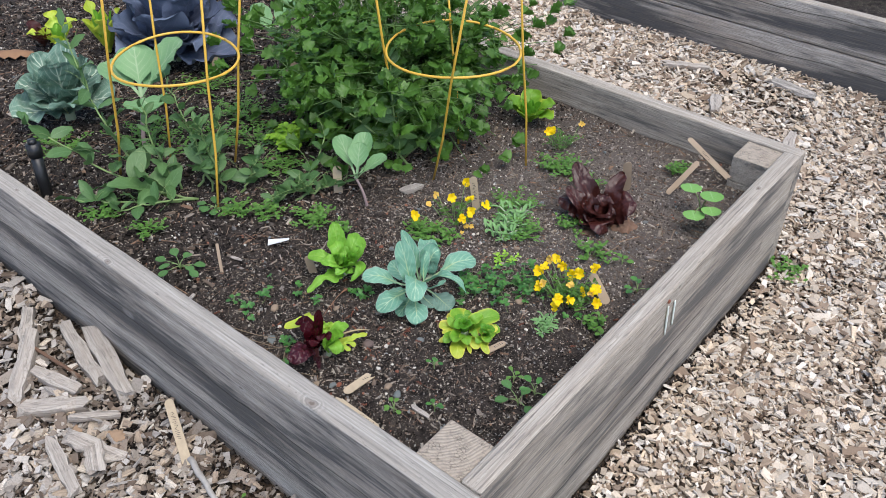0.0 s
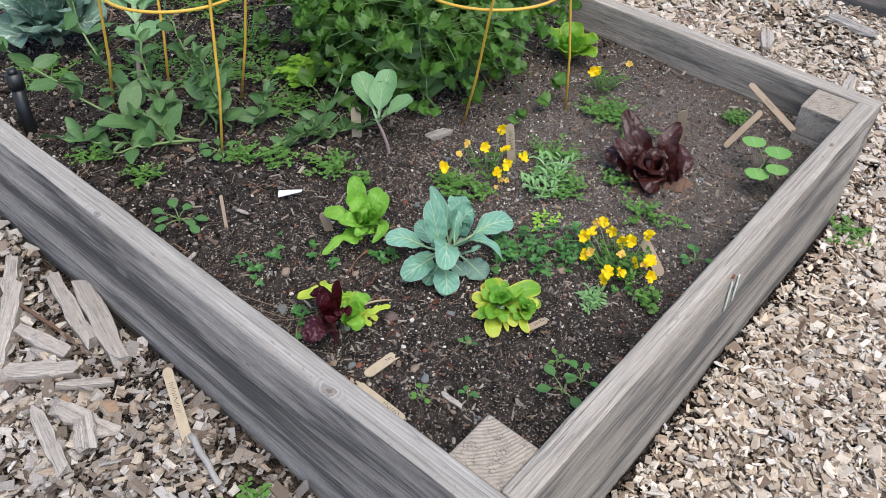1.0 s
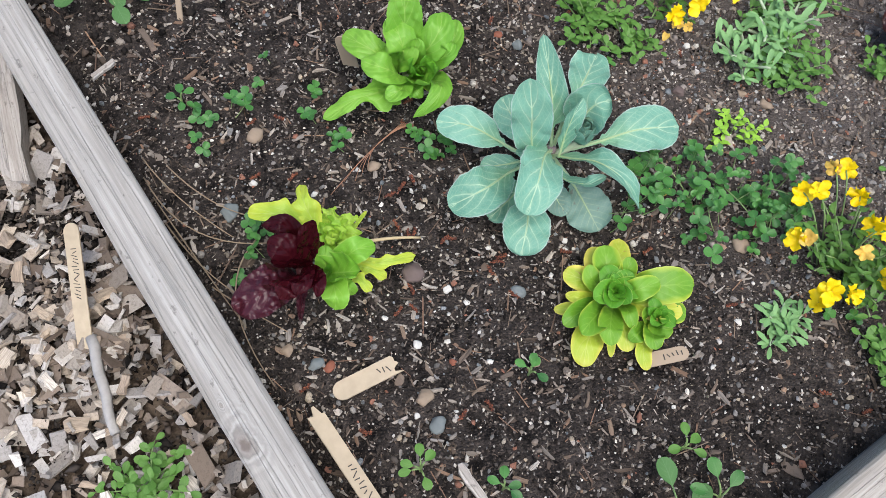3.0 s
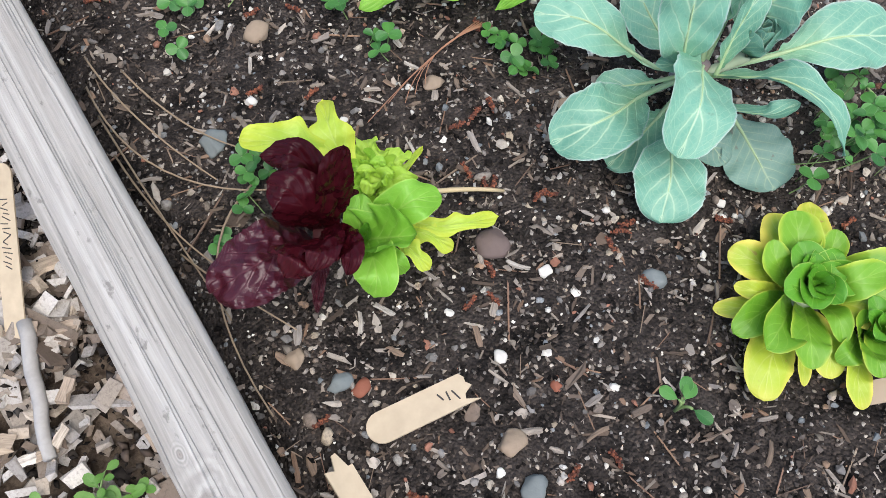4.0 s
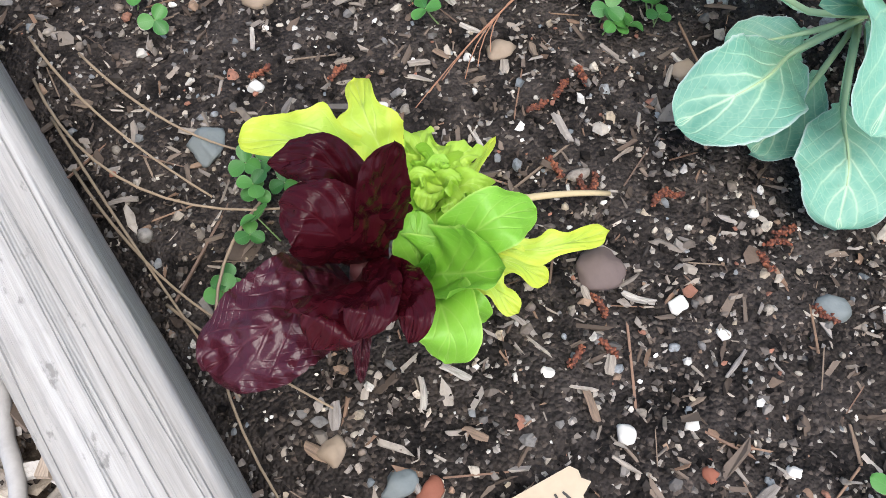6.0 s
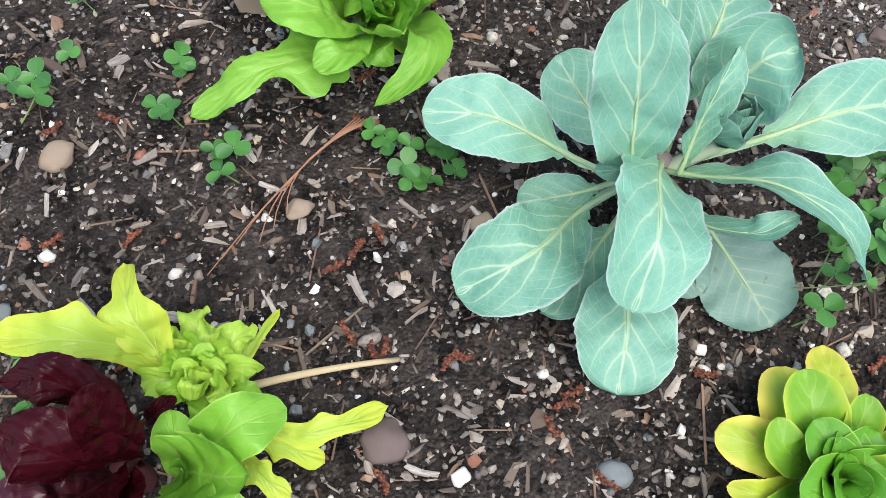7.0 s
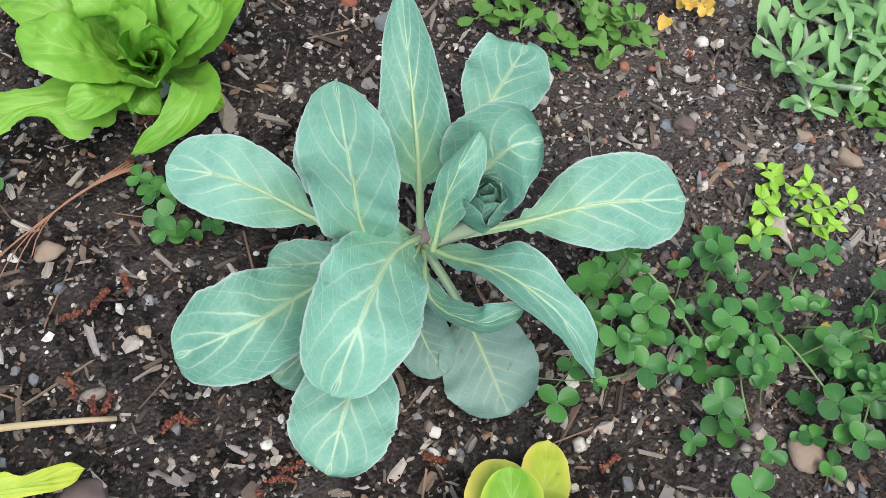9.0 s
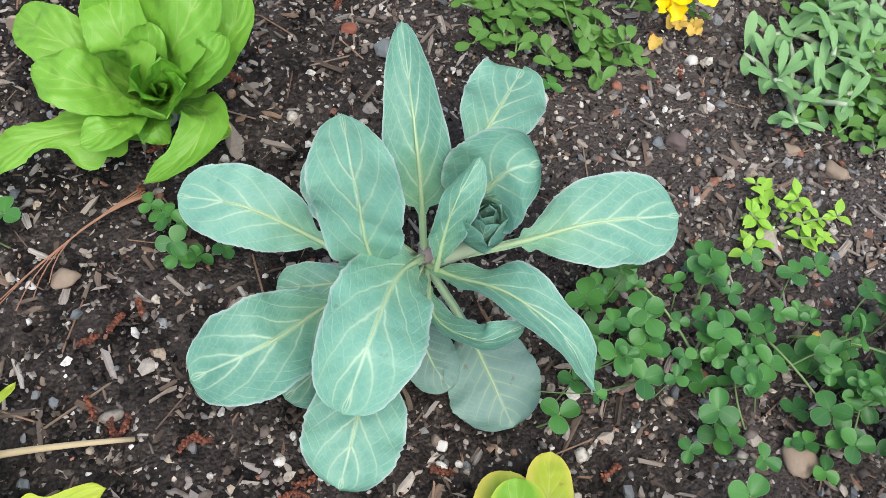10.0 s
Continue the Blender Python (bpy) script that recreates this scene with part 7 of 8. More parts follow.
def pea(x, y, vines, seed, label):
    rng = random.Random(seed)
    p = plant("pea_plant", x, y, label, "pea plant", "pea plants")
    o = p.location
    st, lv = Geo(), Geo()
    for b, m, t, n, ll in vines:
        b, m, t = (Vector(v) - o for v in (b, m, t))
        tube(st, [bezier(b, m, t, k / 12) + Vector((noise.noise((k * 0.6, seed, 0)), noise.noise((k * 0.6, seed, 7)), 0)) * 0.012 * (k > 0) for k in range(13)], 0.0032, 0.0015, 6)
        for i in range(n):
            f = 0.12 + 0.88 * (i + 1) / n
            c = bezier(b, m, t, min(1, f))
            a0 = rng.uniform(0, 6.28)
            s = ll * rng.uniform(0.8, 1.3) * (1.15 - 0.5 * f)
            for k in (0, 1):
                a = a0 + k * 2.6 + rng.uniform(-0.3, 0.3)
                d = Vector((math.cos(a), math.sin(a), rng.uniform(-0.2, 1.3)))
                leaf(lv, c, c + d.normalized() * s, s * 0.50, arch=s * 0.12, petiole=0.03, shape="free", k=0.85, p=0.72, cup=rng.uniform(-0.1, 0.45), ruffle=0.06, seed=rng.randrange(9999), nv=11, nu=6,
                     face=(rng.gauss(-0.2, 0.8), rng.gauss(-0.2, 0.8), 0.8))
            if rng.random() < 0.8:
                e = c + Vector((rng.gauss(0, 0.03), rng.gauss(0, 0.03), rng.uniform(0.01, 0.05)))
                tube(st, arc_points(c, (c + e) / 2 + Vector((0.01, 0, 0.012)), e, 5), 0.0007, 0.0004, 4)
    tagged(part("stalk", st, STEM, p), kind="stuff")
    tagged(part("foliage", lv, PEA, p), kind="stuff")


pea(0.24, 1.05, ((sz(0.30, 1.00), (0.20, 1.10, 0.29), (0.12, 1.33, 0.42), 8, 0.078), (sz(0.27, 1.02), (0.15, 1.08, 0.30), (0.10, 1.16, 0.30), 4, 0.065),
                 (sz(0.26, 1.05), (0.22, 1.22, 0.36), (0.30, 1.42, 0.56), 9, 0.07), (sz(0.30, 1.00), (0.22, 1.02, 0.30), (0.14, 1.05, 0.30), 4, 0.06)), 31, "sprawling pea vines with broad blue-green leaves")
pea(0.36, 1.02, ((sz(0.34, 1.00), (0.36, 1.05, 0.38), (0.37, 1.15, 0.47), 12, 0.05), (sz(0.36, 0.98), (0.34, 0.97, 0.36), (0.33, 1.00, 0.45), 14, 0.045),
                 (sz(0.33, 1.04), (0.40, 1.04, 0.32), (0.44, 1.08, 0.38), 9, 0.05), (sz(0.30, 1.06), (0.28, 1.12, 0.34), (0.31, 1.17, 0.44), 10, 0.05), (sz(0.38, 0.95), (0.42, 0.93, 0.31), (0.46, 0.97, 0.34), 8, 0.045)), 32, "pea vines climbing inside the yellow wire cage")
pea(0.48, 0.85, ((sz(0.40, 0.90), (0.46, 0.80, 0.28), (0.55, 0.84, 0.38), 8, 0.042), (sz(0.38, 0.88), (0.42, 0.82, 0.30), (0.47, 0.80, 0.31), 10, 0.035), (sz(0.44, 0.83), (0.50, 0.80, 0.29), (0.53, 0.76, 0.30), 7, 0.035)), 33, "low pea vine trailing over the soil")
pea(0.72, 0.76, ((sz(0.70, 0.75), (0.70, 0.76, 0.42), (0.73, 0.80, 0.52), 12, 0.055), (sz(0.72, 0.73), (0.66, 0.76, 0.36), (0.62, 0.85, 0.42), 9, 0.05), (sz(0.73, 0.77), (0.78, 0.70, 0.34), (0.80, 0.68, 0.38), 8, 0.05)), 34, "pea vines growing up the second wire cage")


# ---- wire cages, irrigation riser ----
def cage(x, y, ring_z, r, legs, label):
    """legs: where each stands, where it meets the ring, and how high it goes."""
    p = plant("tomato_cage", x, y, label, "tomato cage", "tomato cages")
    o = p.location
    g = Geo()
    tube(g, [Vector((r * math.cos(k * math.pi / 18), r * math.sin(k * math.pi / 18), ring_z - o.z + 0.004 * math.sin(k * 0.35))) for k in range(37)], 0.0030, 0.0030, 8)
    part("ring", g, CAGE, p)
    for bx, by, cx, cy, tz in legs:
        b = Vector((bx, by, soil_z(bx, by) - 0.04)) - o
        d = Vector((cx - x, cy - y, 0)).normalized()
        m = d * (r + 0.004) + Vector((0, 0, ring_z - o.z))
        run = m - b
        t = m + run * ((tz - ring_z) / run.z)
        g = Geo()
        tube(g, [b, b + run * 0.5 + Vector((0.004, -0.003, 0)), m, t], 0.0027, 0.0027, 8)
        part("leg", g, CAGE, p)


cage(0.365, 1.085, 0.560, 0.133, ((0.244, 1.230, 0.25, 1.14, 0.80), (0.298, 0.935, 0.345, 0.955, 0.84), (0.449, 1.065, 0.487, 1.03, 0.84), (0.353, 1.179, 0.40, 1.20, 0.82)), "yellow coated wire cage standing round the peas")
cage(0.803, 0.672, 0.555, 0.150, ((0.713, 0.662, 0.69, 0.585, 0.80), (0.924, 0.533, 0.90, 0.55, 0.80), (0.884, 0.713, 0.934, 0.79, 0.64), (0.762, 0.800, 0.71, 0.77, 0.80)), "yellow coated wire cage in front of the parsley")

riser = plant("irrigation_riser", 0.088, 1.268, "black plastic drip irrigation riser leaning by the board", "irrigation pipe")
g = Geo()
tube(g, [(-0.004, -0.006, -0.03), (0.004, 0.01, 0.05), (0.012, 0.022, 0.095)], 0.013, 0.013, 12)
part("pipe", g, BLACK, riser)
g = Geo()
tube(g, [(0.011, 0.021, 0.088), (0.013, 0.025, 0.118)], 0.016, 0.016, 12)
tube(g, [(0.013, 0.025, 0.117), (0.0135, 0.026, 0.128)], 0.010, 0.009, 10)
part("cap", g, BLACK, riser)


# ---- name sticks, tag, scraps ----
def stick_mesh(length, width, torn, seed):
    """A flat birch stick with round ends; one end may be snapped off ragged."""
    rng = random.Random(seed)
    r = width / 2
    out = [(math.cos(a) * -r + r, math.sin(a) * r) for a in [math.pi / 2 - k * math.pi / 10 for k in range(11)]]
    if torn:
        out += [(length - rng.uniform(0, 0.010), -r + width * k / 6) for k in range(7)]
    else:
        out += [(length - r + math.cos(a) * r, math.sin(a) * r) for a in [-math.pi / 2 + k * math.pi / 10 for k in range(11)]]
    bm = bmesh.new()
    f = bm.faces.new([bm.verts.new((x, y, 0)) for x, y in out])
    ex = bmesh.ops.extrude_face_region(bm, geom=[f])
    bmesh.ops.translate(bm, vec=(0, 0, 0.0017), verts=[v for v in ex["geom"] if isinstance(v, bmesh.types.BMVert)])
    bmesh.ops.recalc_face_normals(bm, faces=bm.faces)
    return bm


def name_stick(a, b, width, mat, label, torn=False, ink=(), seed=0, face=(0, 0, 1)):
    """From its rounded end a to b; ink: short bars of faded writing, as (start, length)."""
    a, b = Vector(a), Vector(b)
    p = thing("name_stick", a, label, "plant label", "craft sticks")
    body = part("stick", stick_mesh((b - a).length, width, torn, seed), mat, p, smooth=False)
    x = (b - a).normalized()
    y = Vector(face).cross(x).normalized()
    z = x.cross(y)
    body.matrix_basis = Matrix((x, y, z)).transposed().to_4x4()
    rng = random.Random(seed)
    for s, l in ink:
        bm = bmesh.new()
        for k in range(max(1, int(l / 0.004))):
            r = bmesh.ops.create_cube(bm, size=1)["verts"]
            bmesh.ops.scale(bm, vec=(0.0009, width * rng.uniform(0.25, 0.45), 0.0003), verts=r)
            bmesh.ops.rotate(bm, cent=(0, 0, 0), matrix=Matrix.Rotation(rng.uniform(-0.6, 0.6), 3, "Z"), verts=r)
            bmesh.ops.translate(bm, vec=(s + k * 0.004, rng.uniform(-0.1, 0.1) * width, 0.00185), verts=r)
        mark = part("writing", bm, INK, p, smooth=False)
        mark.matrix_basis = body.matrix_basis.copy()


name_stick((0.088, 0.325, 0.279), (0.150, 0.318, 0.281), 0.017, CRAFT, "snapped birch name stick lying on the soil", True, ((0.042, 0.012),), 1, (0, 0.05, 1))
name_stick((0.068, 0.228, 0.279), (0.066, 0.325, 0.286), 0.0145, CRAFT, "broken birch name stick leaning by the board", True, ((0.012, 0.034),), 2, (0.25, 0, 1))
name_stick((0.362, 0.187, 0.281), (0.325, 0.203, 0.276), 0.013, CRAFT_OLD, "birch name stick half under a lettuce", False, ((0.006, 0.02),), 3)
name_stick((0.672, 0.507, 0.352), (0.680, 0.500, 0.262), 0.017, CRAFT, "upright birch name stick in front of the pansies", False, ((0.018, 0.05),), 4, (-0.72, -0.68, 0.2))
name_stick((0.962, 0.288, 0.340), (0.985, 0.290, 0.250), 0.020, CRAFT_OLD, "grey upright name stick behind the red lettuce", False, (), 5, (-0.72, -0.68, 0.2))
name_stick((0.617, 0.163, 0.296), (0.583, 0.104, 0.272), 0.018, CRAFT_OLD, "name stick lying among the pansies", False, ((0.02, 0.02),), 6, (-0.4, 0.2, 1))
name_stick((0.186, 0.780, 0.318), (0.163, 0.745, 0.262), 0.006, CRAFT_OLD, "weathered thin stake standing in the soil", True, (), 7, (-0.7, -0.6, 0.3))
name_stick((0.276, 0.612, 0.318), (0.284, 0.606, 0.262), 0.016, CRAFT_OLD, "weathered stick behind the romaine lettuce", False, (), 8, (-0.7, -0.6, 0.3))
name_stick((0.910, 1.345, 0.340), (0.890, 1.335, 0.245), 0.020, CRAFT_OLD, "weathered wooden marker in the soil", False, (), 9, (-0.7, -0.6, 0.2))
name_stick((-0.033, 0.712, 0.090), (-0.090, 0.585, 0.036), 0.019, CRAFT, "birch name stick lying on chips by the board", False, ((0.03, 0.06),), 10, (-0.35, 0, 1))
name_stick((1.185, 0.245, 0.318), (1.150, 0.112, 0.272), 0.013, CRAFT_OLD, "pale stick leaning against the corner post", True, ((0.05, 0.03),), 11, (-0.6, -0.2, 0.8))
name_stick((1.112, 0.182, 0.312), (1.026, 0.208, 0.255), 0.013, CRAFT_OLD, "dark weathered stick slanting from the soil", False, (), 12, (-0.4, -0.7, 0.6))
name_stick((0.535, 0.790, 0.330), (0.520, 0.775, 0.262), 0.020, CRAFT, "tilted pale stick behind the young cabbage", False, (), 13, (-0.7, -0.6, 0.3))
name_stick((0.712, 1.430, 0.335), (0.686, 1.452, 0.262), 0.022, CRAFT_OLD, "leaning pale stick before the purple cabbage", False, (), 14, (-0.7, -0.6, 0.4))

tag = thing("plant_tag", (0.284, 0.746, 0.279), "white plastic plant tag lying on soil", "plant label")
bm = bmesh.new()
f = bm.faces.new([bm.verts.new(v) for v in ((0, -0.008, 0), (0.044, -0.004, 0.002), (0.046, 0.001, 0.002), (0.002, 0.008, 0))])
ex = bmesh.ops.extrude_face_region(bm, geom=[f])
bmesh.ops.translate(bm, vec=(0, 0, 0.0012), verts=[v for v in ex["geom"] if isinstance(v, bmesh.types.BMVert)])
t = part("tag", bm, PAPER, tag, smooth=False)
t.matrix_basis = pose(0, 0, 0, 12, -4, -40)


def scrap(a, b, width, thick, label, seed, mat=WOOD_SCRAP, name="wood_scrap"):
    """A splintered piece of old wood lying between two points."""
    a, b = Vector(a), Vector(b)
    rng = random.Random(seed)
    L = (b - a).length
    bm = bmesh.new()
    n = 7
    ring = []
    for i in range(n + 1):
        t = i / n
        w = width / 2 * (0.72 + 0.28 * math.sin(math.pi * (0.1 + 0.8 * t))) * rng.uniform(0.88, 1.12)
        h = thick / 2 * rng.uniform(0.75, 1.2)
        off = rng.uniform(-0.08, 0.08) * width
        ring.append([bm.verts.new((t * L + rng.uniform(-1, 1) * width * (0.45 if i in (0, n) else 0.08), off + w * cx, h * cz * rng.uniform(0.9, 1.1))) for cx, cz in ((-1, -0.9), (-0.96, 0.8), (-0.2, 1.1), (0.9, 0.85), (1, -0.8), (0.2, -1))])
    for i in range(n):
        for k in range(6):
            bm.faces.new((ring[i][k], ring[i][(k + 1) % 6], ring[i + 1][(k + 1) % 6], ring[i + 1][k]))
    bm.faces.new(ring[0][::-1])
    bm.faces.new(ring[-1])
    bmesh.ops.recalc_face_normals(bm, faces=bm.faces)
    me = bpy.data.meshes.new(name)
    bm.to_mesh(me)
    bm.free()
    me.materials.append(mat)
    ob = new(name, me)
    ob.matrix_basis = Matrix.Translation(a) @ (b - a).to_track_quat("X", "Z").to_matrix().to_4x4()
    return tagged(ob, label, "wood scrap", "old wood scraps")


G = 0.048
for i, (a, b, w, th) in enumerate((((-0.031, 1.107), (-0.080, 0.887), 0.032, 0.022), ((-0.008, 1.035), (-0.062, 0.830), 0.042, 0.026), ((-0.215, 0.945), (-0.132, 0.862), 0.040, 0.020), ((-0.175, 0.843), (-0.105, 0.790), 0.016, 0.014),
                                   ((-0.228, 0.830), (-0.262, 0.690), 0.028, 0.018), ((-0.10, 1.12), (-0.22, 0.98), 0.036, 0.02), ((-0.15, 1.02), (-0.12, 0.90), 0.03, 0.018), ((-0.20, 0.80), (-0.17, 0.70), 0.04, 0.012),
                                   ((-0.05, 1.22), (-0.12, 1.12), 0.03, 0.02), ((-0.24, 1.06), (-0.33, 0.98), 0.035, 0.018))):
    scrap((*a, G + 0.012 * (i % 2) + 0.005), (*b, G + 0.004), w, th, "grey splintered scrap of weathered wood on the chips", 900 + i)
scrap((0.618, 0.662, soil_z(0.63, 0.656) + 0.006), (0.655, 0.648, soil_z(0.63, 0.656) + 0.008), 0.022, 0.012, "pale block of broken wood lying on the soil", 932)
scrap((0.209, 0.772, soil_z(0.21, 0.76) + 0.004), (0.214, 0.748, soil_z(0.21, 0.76) + 0.005), 0.007, 0.003, "tan bark splinter lying on the soil", 933)
scrap((0.060, 0.728, soil_z(0.07, 0.73) + 0.004), (0.088, 0.736, soil_z(0.07, 0.73) + 0.004), 0.007, 0.004, "pale wood splinter by the board", 934)
scrap((0.141, 0.218, 0.278), (0.142, 0.181, 0.277), 0.009, 0.004, "pale wood splinter lying on the soil", 931)
scrap((-0.12, 1.09, 0.066), (-0.10, 0.93, 0.062), 0.007, 0.006, "thin brown twig lying on the chips", 930, NEEDLE, "twig")
for i, (a, b, w) in enumerate((((2.20, 0.24), (2.24, 0.40), 0.05), ((1.74, 0.16), (1.92, 0.20), 0.035), ((1.60, 0.52), (1.66, 0.44), 0.022), ((2.10, 0.75), (2.18, 0.62), 0.035), ((1.46, -0.25), (1.55, -0.30), 0.03), ((0.98, -0.42), (1.08, -0.40), 0.02), ((1.9, 0.45), (2.0, 0.5), 0.04))):
    scrap((*a, 0.024), (*b, 0.020), w, 0.014, "grey slab of old wood among the chips", 940 + i, WOOD_DARK if i == 0 else WOOD_SCRAP)


twig = thing("twig", (-0.09, 0.54, ground_z(-0.09, 0.54) + 0.024), "round grey weathered twig lying on the chips", "twig")
g = Geo()
tube(g, [(0.013 - 0.027 * k / 8 + 0.0012 * math.sin(k * 1.7), 0.058 - 0.113 * k / 8, 0.004 - 0.0006 * k) for k in range(9)], 0.0066, 0.0052, 10)
part("stem", g, TWIG_GREY, twig)
for k, (x, y, a, s) in enumerate(((-0.191, 0.812, 40, 0.040), (-0.135, 0.748, 110, 0.034), (-0.215, 0.95, 200, 0.03))):
    q = thing("fallen_leaf", (x, y, ground_z(x, y) + 0.026), "curled dry brown leaf lying on the chips", "dead leaf", "dead leaves on the path")
    d = Vector((math.cos(radians(a)), math.sin(radians(a)), 0.05)) * s
    blade(q, q.location - d * 0.6, q.location + d * 0.6, s * 0.95, DEAD_PALE, arch=0.008, petiole=0.05, shape="free", k=0.9, p=0.5, cup=-0.35, ruffle=0.08, waves=4, seed=880 + k, nv=24, nu=12, jag=0.12)
scrap((-0.190, 0.735, 0.072), (-0.215, 0.685, 0.066), 0.040, 0.008, "pale silvery shard of split wood on the chips", 955)


def stone(x, y, r, mat, label, seed, flat=0.55, rz=0.0, stretch=1.0):
    bm = bmesh.new()
    bmesh.ops.create_icosphere(bm, subdivisions=3, radius=1)
    rng = random.Random(seed * 17)
    cuts = [(Vector((rng.gauss(0, 1), rng.gauss(0, 1), rng.gauss(0, 0.7))).normalized(), rng.uniform(0.55, 0.85)) for _ in range(6)]
    for v in bm.verts:
        for n, d in cuts:
            over = v.co.dot(n) - d
            if over > 0:
                v.co -= n * over * 0.9
        v.co *= 1.02 + 0.26 * noise.noise(v.co * 1.5 + Vector((seed * 3.3, 0, 0))) + 0.05 * noise.noise(v.co * 5.0 + Vector((seed, 0, 0)))
        v.co = Vector((v.co.x * r * stretch, v.co.y * r, v.co.z * r * flat))
    me = bpy.data.meshes.new("stone")
    bm.to_mesh(me)
    bm.free()
    me.polygons.foreach_set("use_smooth", np.full(len(me.polygons), True))
    me.materials.append(mat)
    ob = new("stone", me)
    ob.matrix_basis = pose(x, y, soil_z(x, y) + r * flat * 0.35, 0, 0, rz)
    return tagged(ob, label, "stone", "larger stones in the soil")


WHITE_STONE = plain("chalky_white_stone", (0.62, 0.59, 0.53), 0.8, 0.2, 0.5, 120.0, 0.5)
GREY_STONE = plain("blue_grey_stone", (0.165, 0.185, 0.18), 0.7, 0.3, 0.5, 200.0, 0.6)
TAN_STONE = plain("tan_stone", (0.29, 0.22, 0.155), 0.75, 0.3, 0.5, 200.0, 0.6)
RUST_STONE = plain("rust_red_stone", (0.24, 0.085, 0.05), 0.75, 0.3, 0.5, 200.0, 0.6)
stone(0.208, 0.384, 0.0098, STONE_RED, "flat reddish brown pebble lying on dark soil", 1, 0.5, -25, 1.2)
for i, (x, y, r) in enumerate(((0.224, 0.354, 0.0045), (0.231, 0.334, 0.003), (0.171, 0.325, 0.0042), (0.195, 0.313, 0.003), (0.280, 0.368, 0.0028), (0.162, 0.361, 0.003), (0.223, 0.501, 0.0026), (0.133, 0.541, 0.0038),
                               (0.175, 0.502, 0.0032), (0.136, 0.273, 0.003), (0.216, 0.278, 0.003), (0.497, 0.466, 0.0058), (0.60, 0.445, 0.004), (0.345, 0.335, 0.003))):
    stone(x, y, r, WHITE_STONE, "small chalky white stone lying on dark soil", 10 + i, 0.7, i * 40)
for i, (x, y, r, m, l) in enumerate(((0.238, 0.496, 0.0060, TAN_STONE, "pale tan pebble lying on dark soil"), (0.101, 0.527, 0.0085, GREY_STONE, "grey angular stone lying on dark soil"), (0.275, 0.317, 0.0065, GREY_STONE, "grey oval pebble lying on dark soil"), (0.090, 0.358, 0.0062, GREY_STONE, "blue-grey stone lying on dark soil"),
                                     (0.098, 0.349, 0.0050, RUST_STONE, "rust red stone chip lying on dark soil"), (0.077, 0.382, 0.0058, TAN_STONE, "tan angular stone lying on dark soil"), (0.150, 0.283, 0.0075, TAN_STONE, "pinkish tan stone lying on dark soil"), (0.147, 0.258, 0.0078, GREY_STONE, "grey stone lying on dark soil"),
                                     (0.189, 0.295, 0.0032, RUST_STONE, "small rust red pebble lying on dark soil"), (0.249, 0.256, 0.0045, TAN_STONE, "tan pebble beside a seedling"), (0.161, 0.587, 0.0085, TAN_STONE, "flat tan stone lying on dark soil"), (0.441, 0.539, 0.0060, GREY_STONE, "dark grey pebble lying on dark soil"),
                                     (0.431, 0.559, 0.0045, RUST_STONE, "small rust pebble lying on dark soil"), (0.481, 0.240, 0.0090, TAN_STONE, "smooth tan pebble by the clover"), (0.551, 0.406, 0.0060, STONE_RED, "dull red stone lying on dark soil"), (0.605, 0.367, 0.0045, TAN_STONE, "tan pebble lying on dark soil"),
                                     (0.303, 0.442, 0.0055, TAN_STONE, "tan pebble under the cabbage"), (0.615, 0.342, 0.0066, TAN_STONE, "pale tan stone on the drier soil"))):
    stone(x, y, r, m, l, 30 + i, 0.6, i * 57, 1.15)

# rust-coloured fallen catkins and a bundle of dry needles
rows = np.array(((0.144, 0.547), (0.196, 0.366), (0.189, 0.350), (0.180, 0.362), (0.269, 0.322), (0.269, 0.353), (0.253, 0.466), (0.066, 0.344), (0.163, 0.526), (0.170, 0.603), (0.228, 0.424), (0.286, 0.515), (0.260, 0.459), (0.228, 0.464),
                 (0.234, 0.422), (0.222, 0.439), (0.363, 0.556), (0.273, 0.353), (0.396, 0.283), (0.585, 0.437), (0.514, 0.342), (0.253, 0.399), (0.318, 0.585), (0.245, 0.395)))
more = np.random.default_rng(5).uniform((0.06, 0.06), (0.62, 0.66), (22, 2))
crng = np.random.default_rng(6)
pos = []
for x, y in np.concatenate([rows, more]):
    a, bend = crng.uniform(0, 6.28), crng.uniform(-0.25, 0.25)
    for k in range(9):
        a += bend * 0.5
        x, y = x + math.cos(a) * 0.0011, y + math.sin(a) * 0.0011
        pos += [(x + crng.normal(0, 0.00062), y + crng.normal(0, 0.00062), soil_z(x, y) + 0.0020 + crng.normal(0, 0.0006)) for _ in range(9)]
pos = np.array(pos)
scatter("fallen_catkins", ICO, pos, crng.uniform(0.0005, 0.0010, (len(pos), 3)), CATKIN, "small rust-red fallen catkins scattered on soil", "catkins", 44, 0.5, 0.2, True)
needles = plant("needle_bundle", 0.24, 0.506, "bundle of long dry pine needles on the soil", "pine needles")
for k in range(6):
    g = Geo()
    a = (0.286 + 0.0015 * k - 0.24, 0.520 - 0.0012 * k - 0.506, 0.006)
    b = (0.186 + 0.009 * k - 0.24, 0.490 + 0.0028 * (k % 3) - 0.506, 0.004 + 0.001 * (k % 2))
    tube(g, arc_points(a, (0.004 * (k % 3) - 0.002, 0.004 + 0.0022 * k, 0.008), b, 8), 0.00042, 0.00026, 5)
    part("needle", g, PINE, needles)
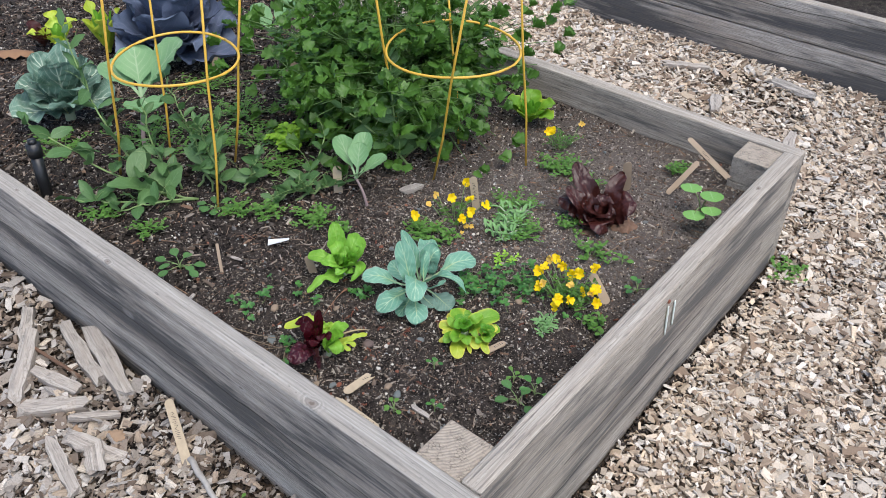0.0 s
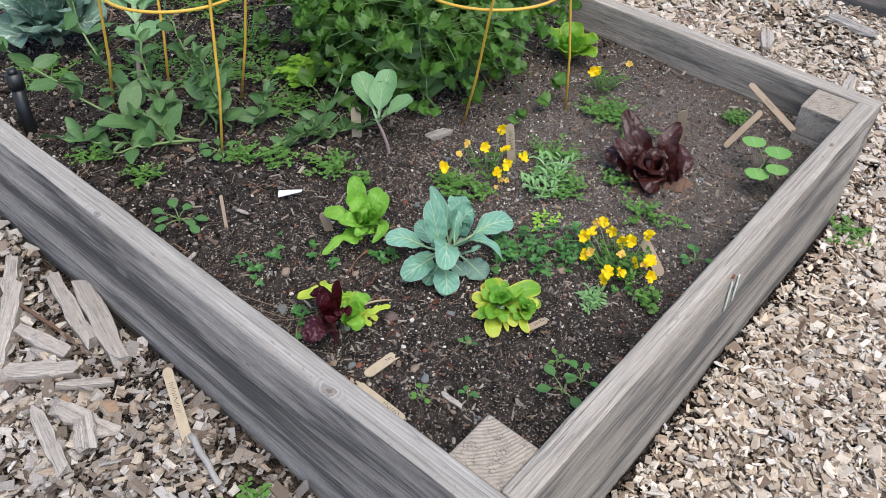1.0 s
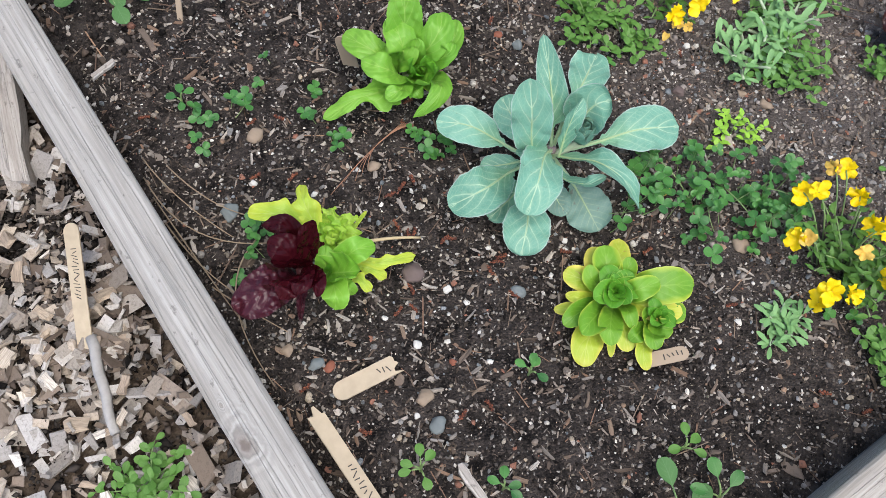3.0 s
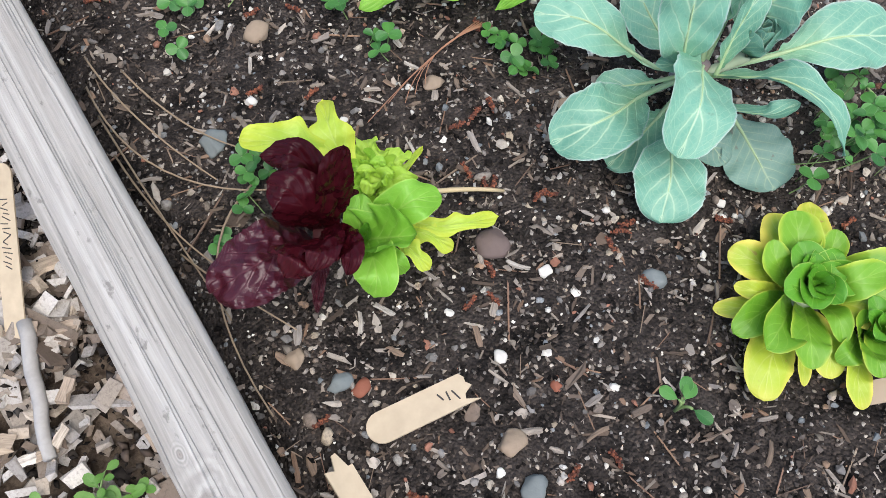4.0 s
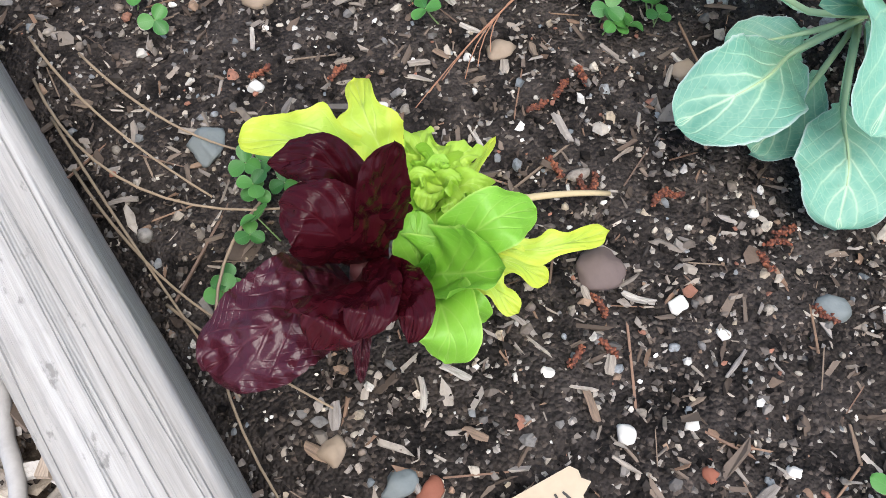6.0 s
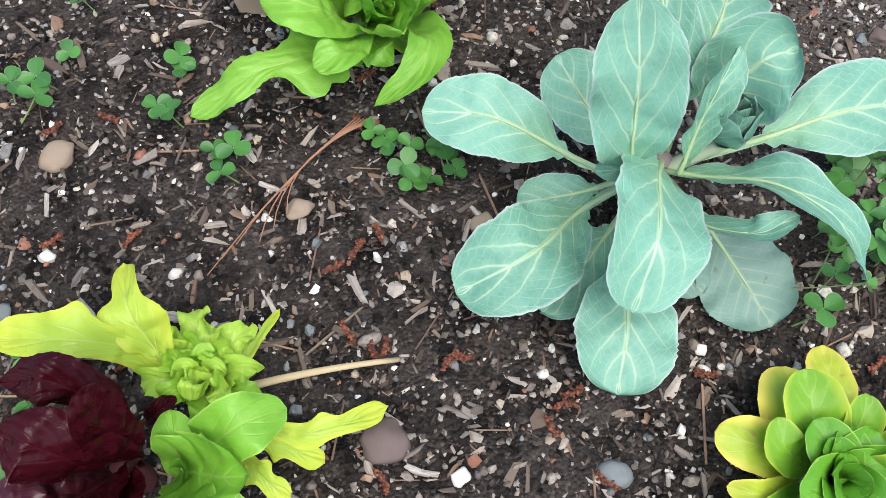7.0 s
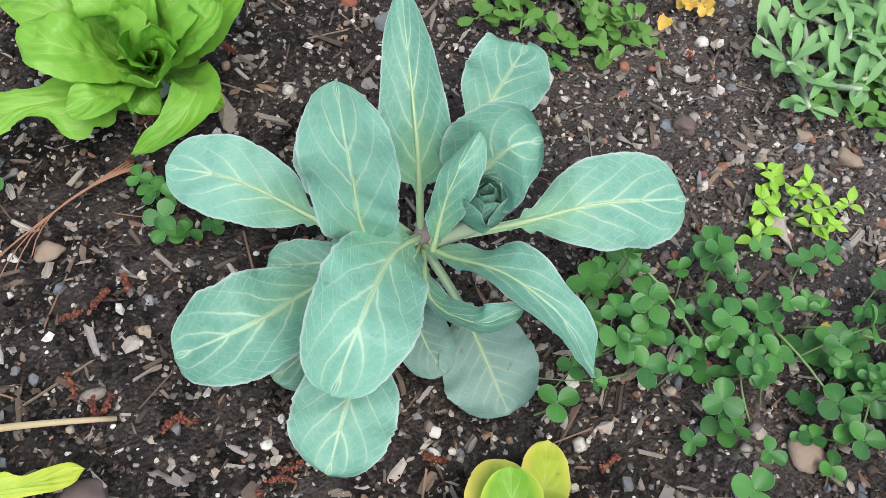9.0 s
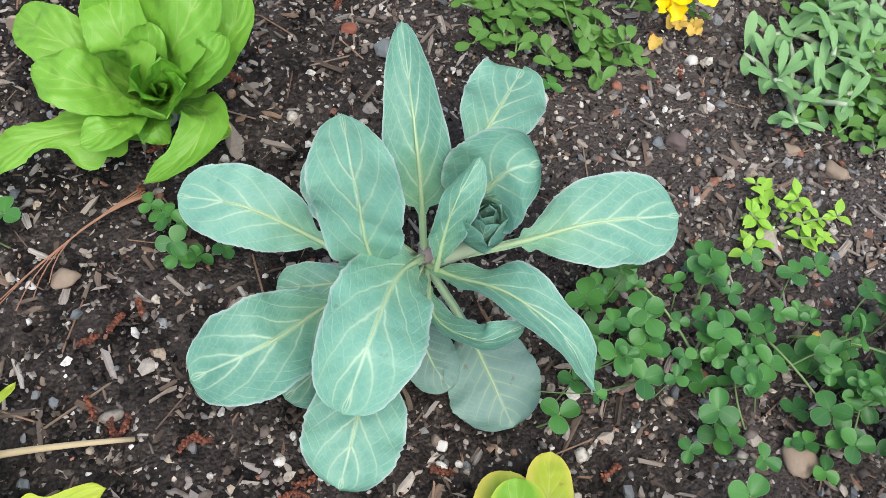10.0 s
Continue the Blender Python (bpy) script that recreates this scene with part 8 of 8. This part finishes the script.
# long curved straws beside the left board
for k, (a, m, b) in enumerate(((sz(0.052, 0.60, 0.006), (0.045, 0.50, 0.285), sz(0.125, 0.470, 0.010)), (sz(0.050, 0.58, 0.004), (0.052, 0.50, 0.280), sz(0.058, 0.42, 0.004)),
                               (sz(0.105, 0.485, 0.008), (0.045, 0.46, 0.285), sz(0.052, 0.36, 0.006)), (sz(0.047, 0.55, 0.006), (0.05, 0.47, 0.28), sz(0.075, 0.435, 0.005)),
                               (sz(0.060, 0.62, 0.006), (0.062, 0.56, 0.282), sz(0.090, 0.50, 0.006)), (sz(0.075, 0.60, 0.005), (0.085, 0.54, 0.280), sz(0.110, 0.515, 0.005)), (sz(0.052, 0.47, 0.006), (0.060, 0.44, 0.282), sz(0.085, 0.395, 0.005)))):
    s = plant("straw", a[0], a[1], "long dry straw curving over the soil", "straw", "dry straws")
    g = Geo()
    tube(g, [v - s.location for v in arc_points(a, m, b, 12)], 0.00075, 0.0005, 6)
    part("stalk", g, STRAW_OLD, s)
dead = plant("fallen_leaf", 0.41, 1.97, "large curled brown dead leaf on the soil", "dead leaf")
blade(dead, sz(0.46, 1.93, 0.01), sz(0.36, 2.03, 0.02), 0.06, DEAD, arch=0.02, petiole=0.03, shape="oval", cup=-0.3, ruffle=0.08, seed=990)
for i, (x, y) in enumerate(((0.58, 0.463), (0.451, 0.319), (0.523, 0.274), (0.60, 0.47), (0.53, 0.555))):
    q = plant("fallen_petal", x, y, "faded yellow petal fallen on the soil", "petal")
    blade(q, sz(x, y, 0.004), sz(x + 0.009, y + 0.004, 0.006), 0.009, PETAL_OLD, name="petal", arch=0.002, petiole=0, shape="petal", cup=0.3, ruffle=0.1, seed=995 + i)
# weeds at the foot of the boards and in the other bed
for k, (x, y, n, r) in enumerate(((0.30, -0.06, 10, 0.05), (1.25, -0.05, 12, 0.06), (1.55, 0.42, 8, 0.05), (-0.10, 0.42, 12, 0.05))):
    p = weed("path_weed", "green weed growing through the chips", x, y, n, r, 0.03, 4, 0.018, 0.011, HERB, 700 + k)
    p.location.z = ground_z(x, y) + 0.012
p = weed("salad_tuft", "green leafy tuft in the bed across the path", 2.75, 0.35, 30, 0.14, 0.12, 4, 0.05, 0.035, SPURGE, 720, "herb")
p.location.z = 0.215
p = weed("salad_tuft", "green leafy tuft in the bed across the path", 2.85, 0.62, 24, 0.12, 0.10, 4, 0.05, 0.035, HERB, 721, "herb")
p.location.z = 0.215


def nail_and_runs():
    """A rusty nail head in a gouge near the board's upper edge, two pale runs of old paint below it."""
    p = thing("nail", (0.622, -0.001, 0.312), "rusty nail with two pale runs of dried paint on the board", "nail")
    bm = bmesh.new()
    bmesh.ops.create_cone(bm, cap_ends=True, segments=14, radius1=0.0045, radius2=0.0035, depth=0.003)
    bmesh.ops.rotate(bm, cent=(0, 0, 0), matrix=Matrix.Rotation(radians(90), 3, "X"), verts=bm.verts)
    part("head", bm, RUST_STONE, p)
    for dx, dz, length, slope in ((-0.002, -0.010, 0.082, 0.16), (0.026, -0.014, 0.070, 0.16)):
        rng = random.Random(int(length * 1000))
        bm = bmesh.new()
        n = 10
        left, right = [], []
        for i in range(n + 1):
            w = 0.0030 * (0.55 + 0.45 * math.sin(math.pi * (0.15 + 0.8 * i / n))) * rng.uniform(0.75, 1.2)
            x, z = dx + slope * length * i / n, dz - length * i / n
            left.append(bm.verts.new((x - w, -0.0022, z)))
            right.append(bm.verts.new((x + w, -0.0022, z)))
        for i in range(n):
            bm.faces.new((left[i], left[i + 1], right[i + 1], right[i]))
        ex = bmesh.ops.extrude_face_region(bm, geom=list(bm.faces))
        bmesh.ops.translate(bm, vec=(0, 0.0018, 0), verts=[v for v in ex["geom"] if isinstance(v, bmesh.types.BMVert)])
        bmesh.ops.recalc_face_normals(bm, faces=bm.faces)
        part("paint_run", bm, OLD_PAINT, p, "pale green-white run of dried paint")


OLD_PAINT = plain("old_pale_paint", (0.70, 0.76, 0.70), 0.7, 0.3, 0.25, 160.0)
nail_and_runs()
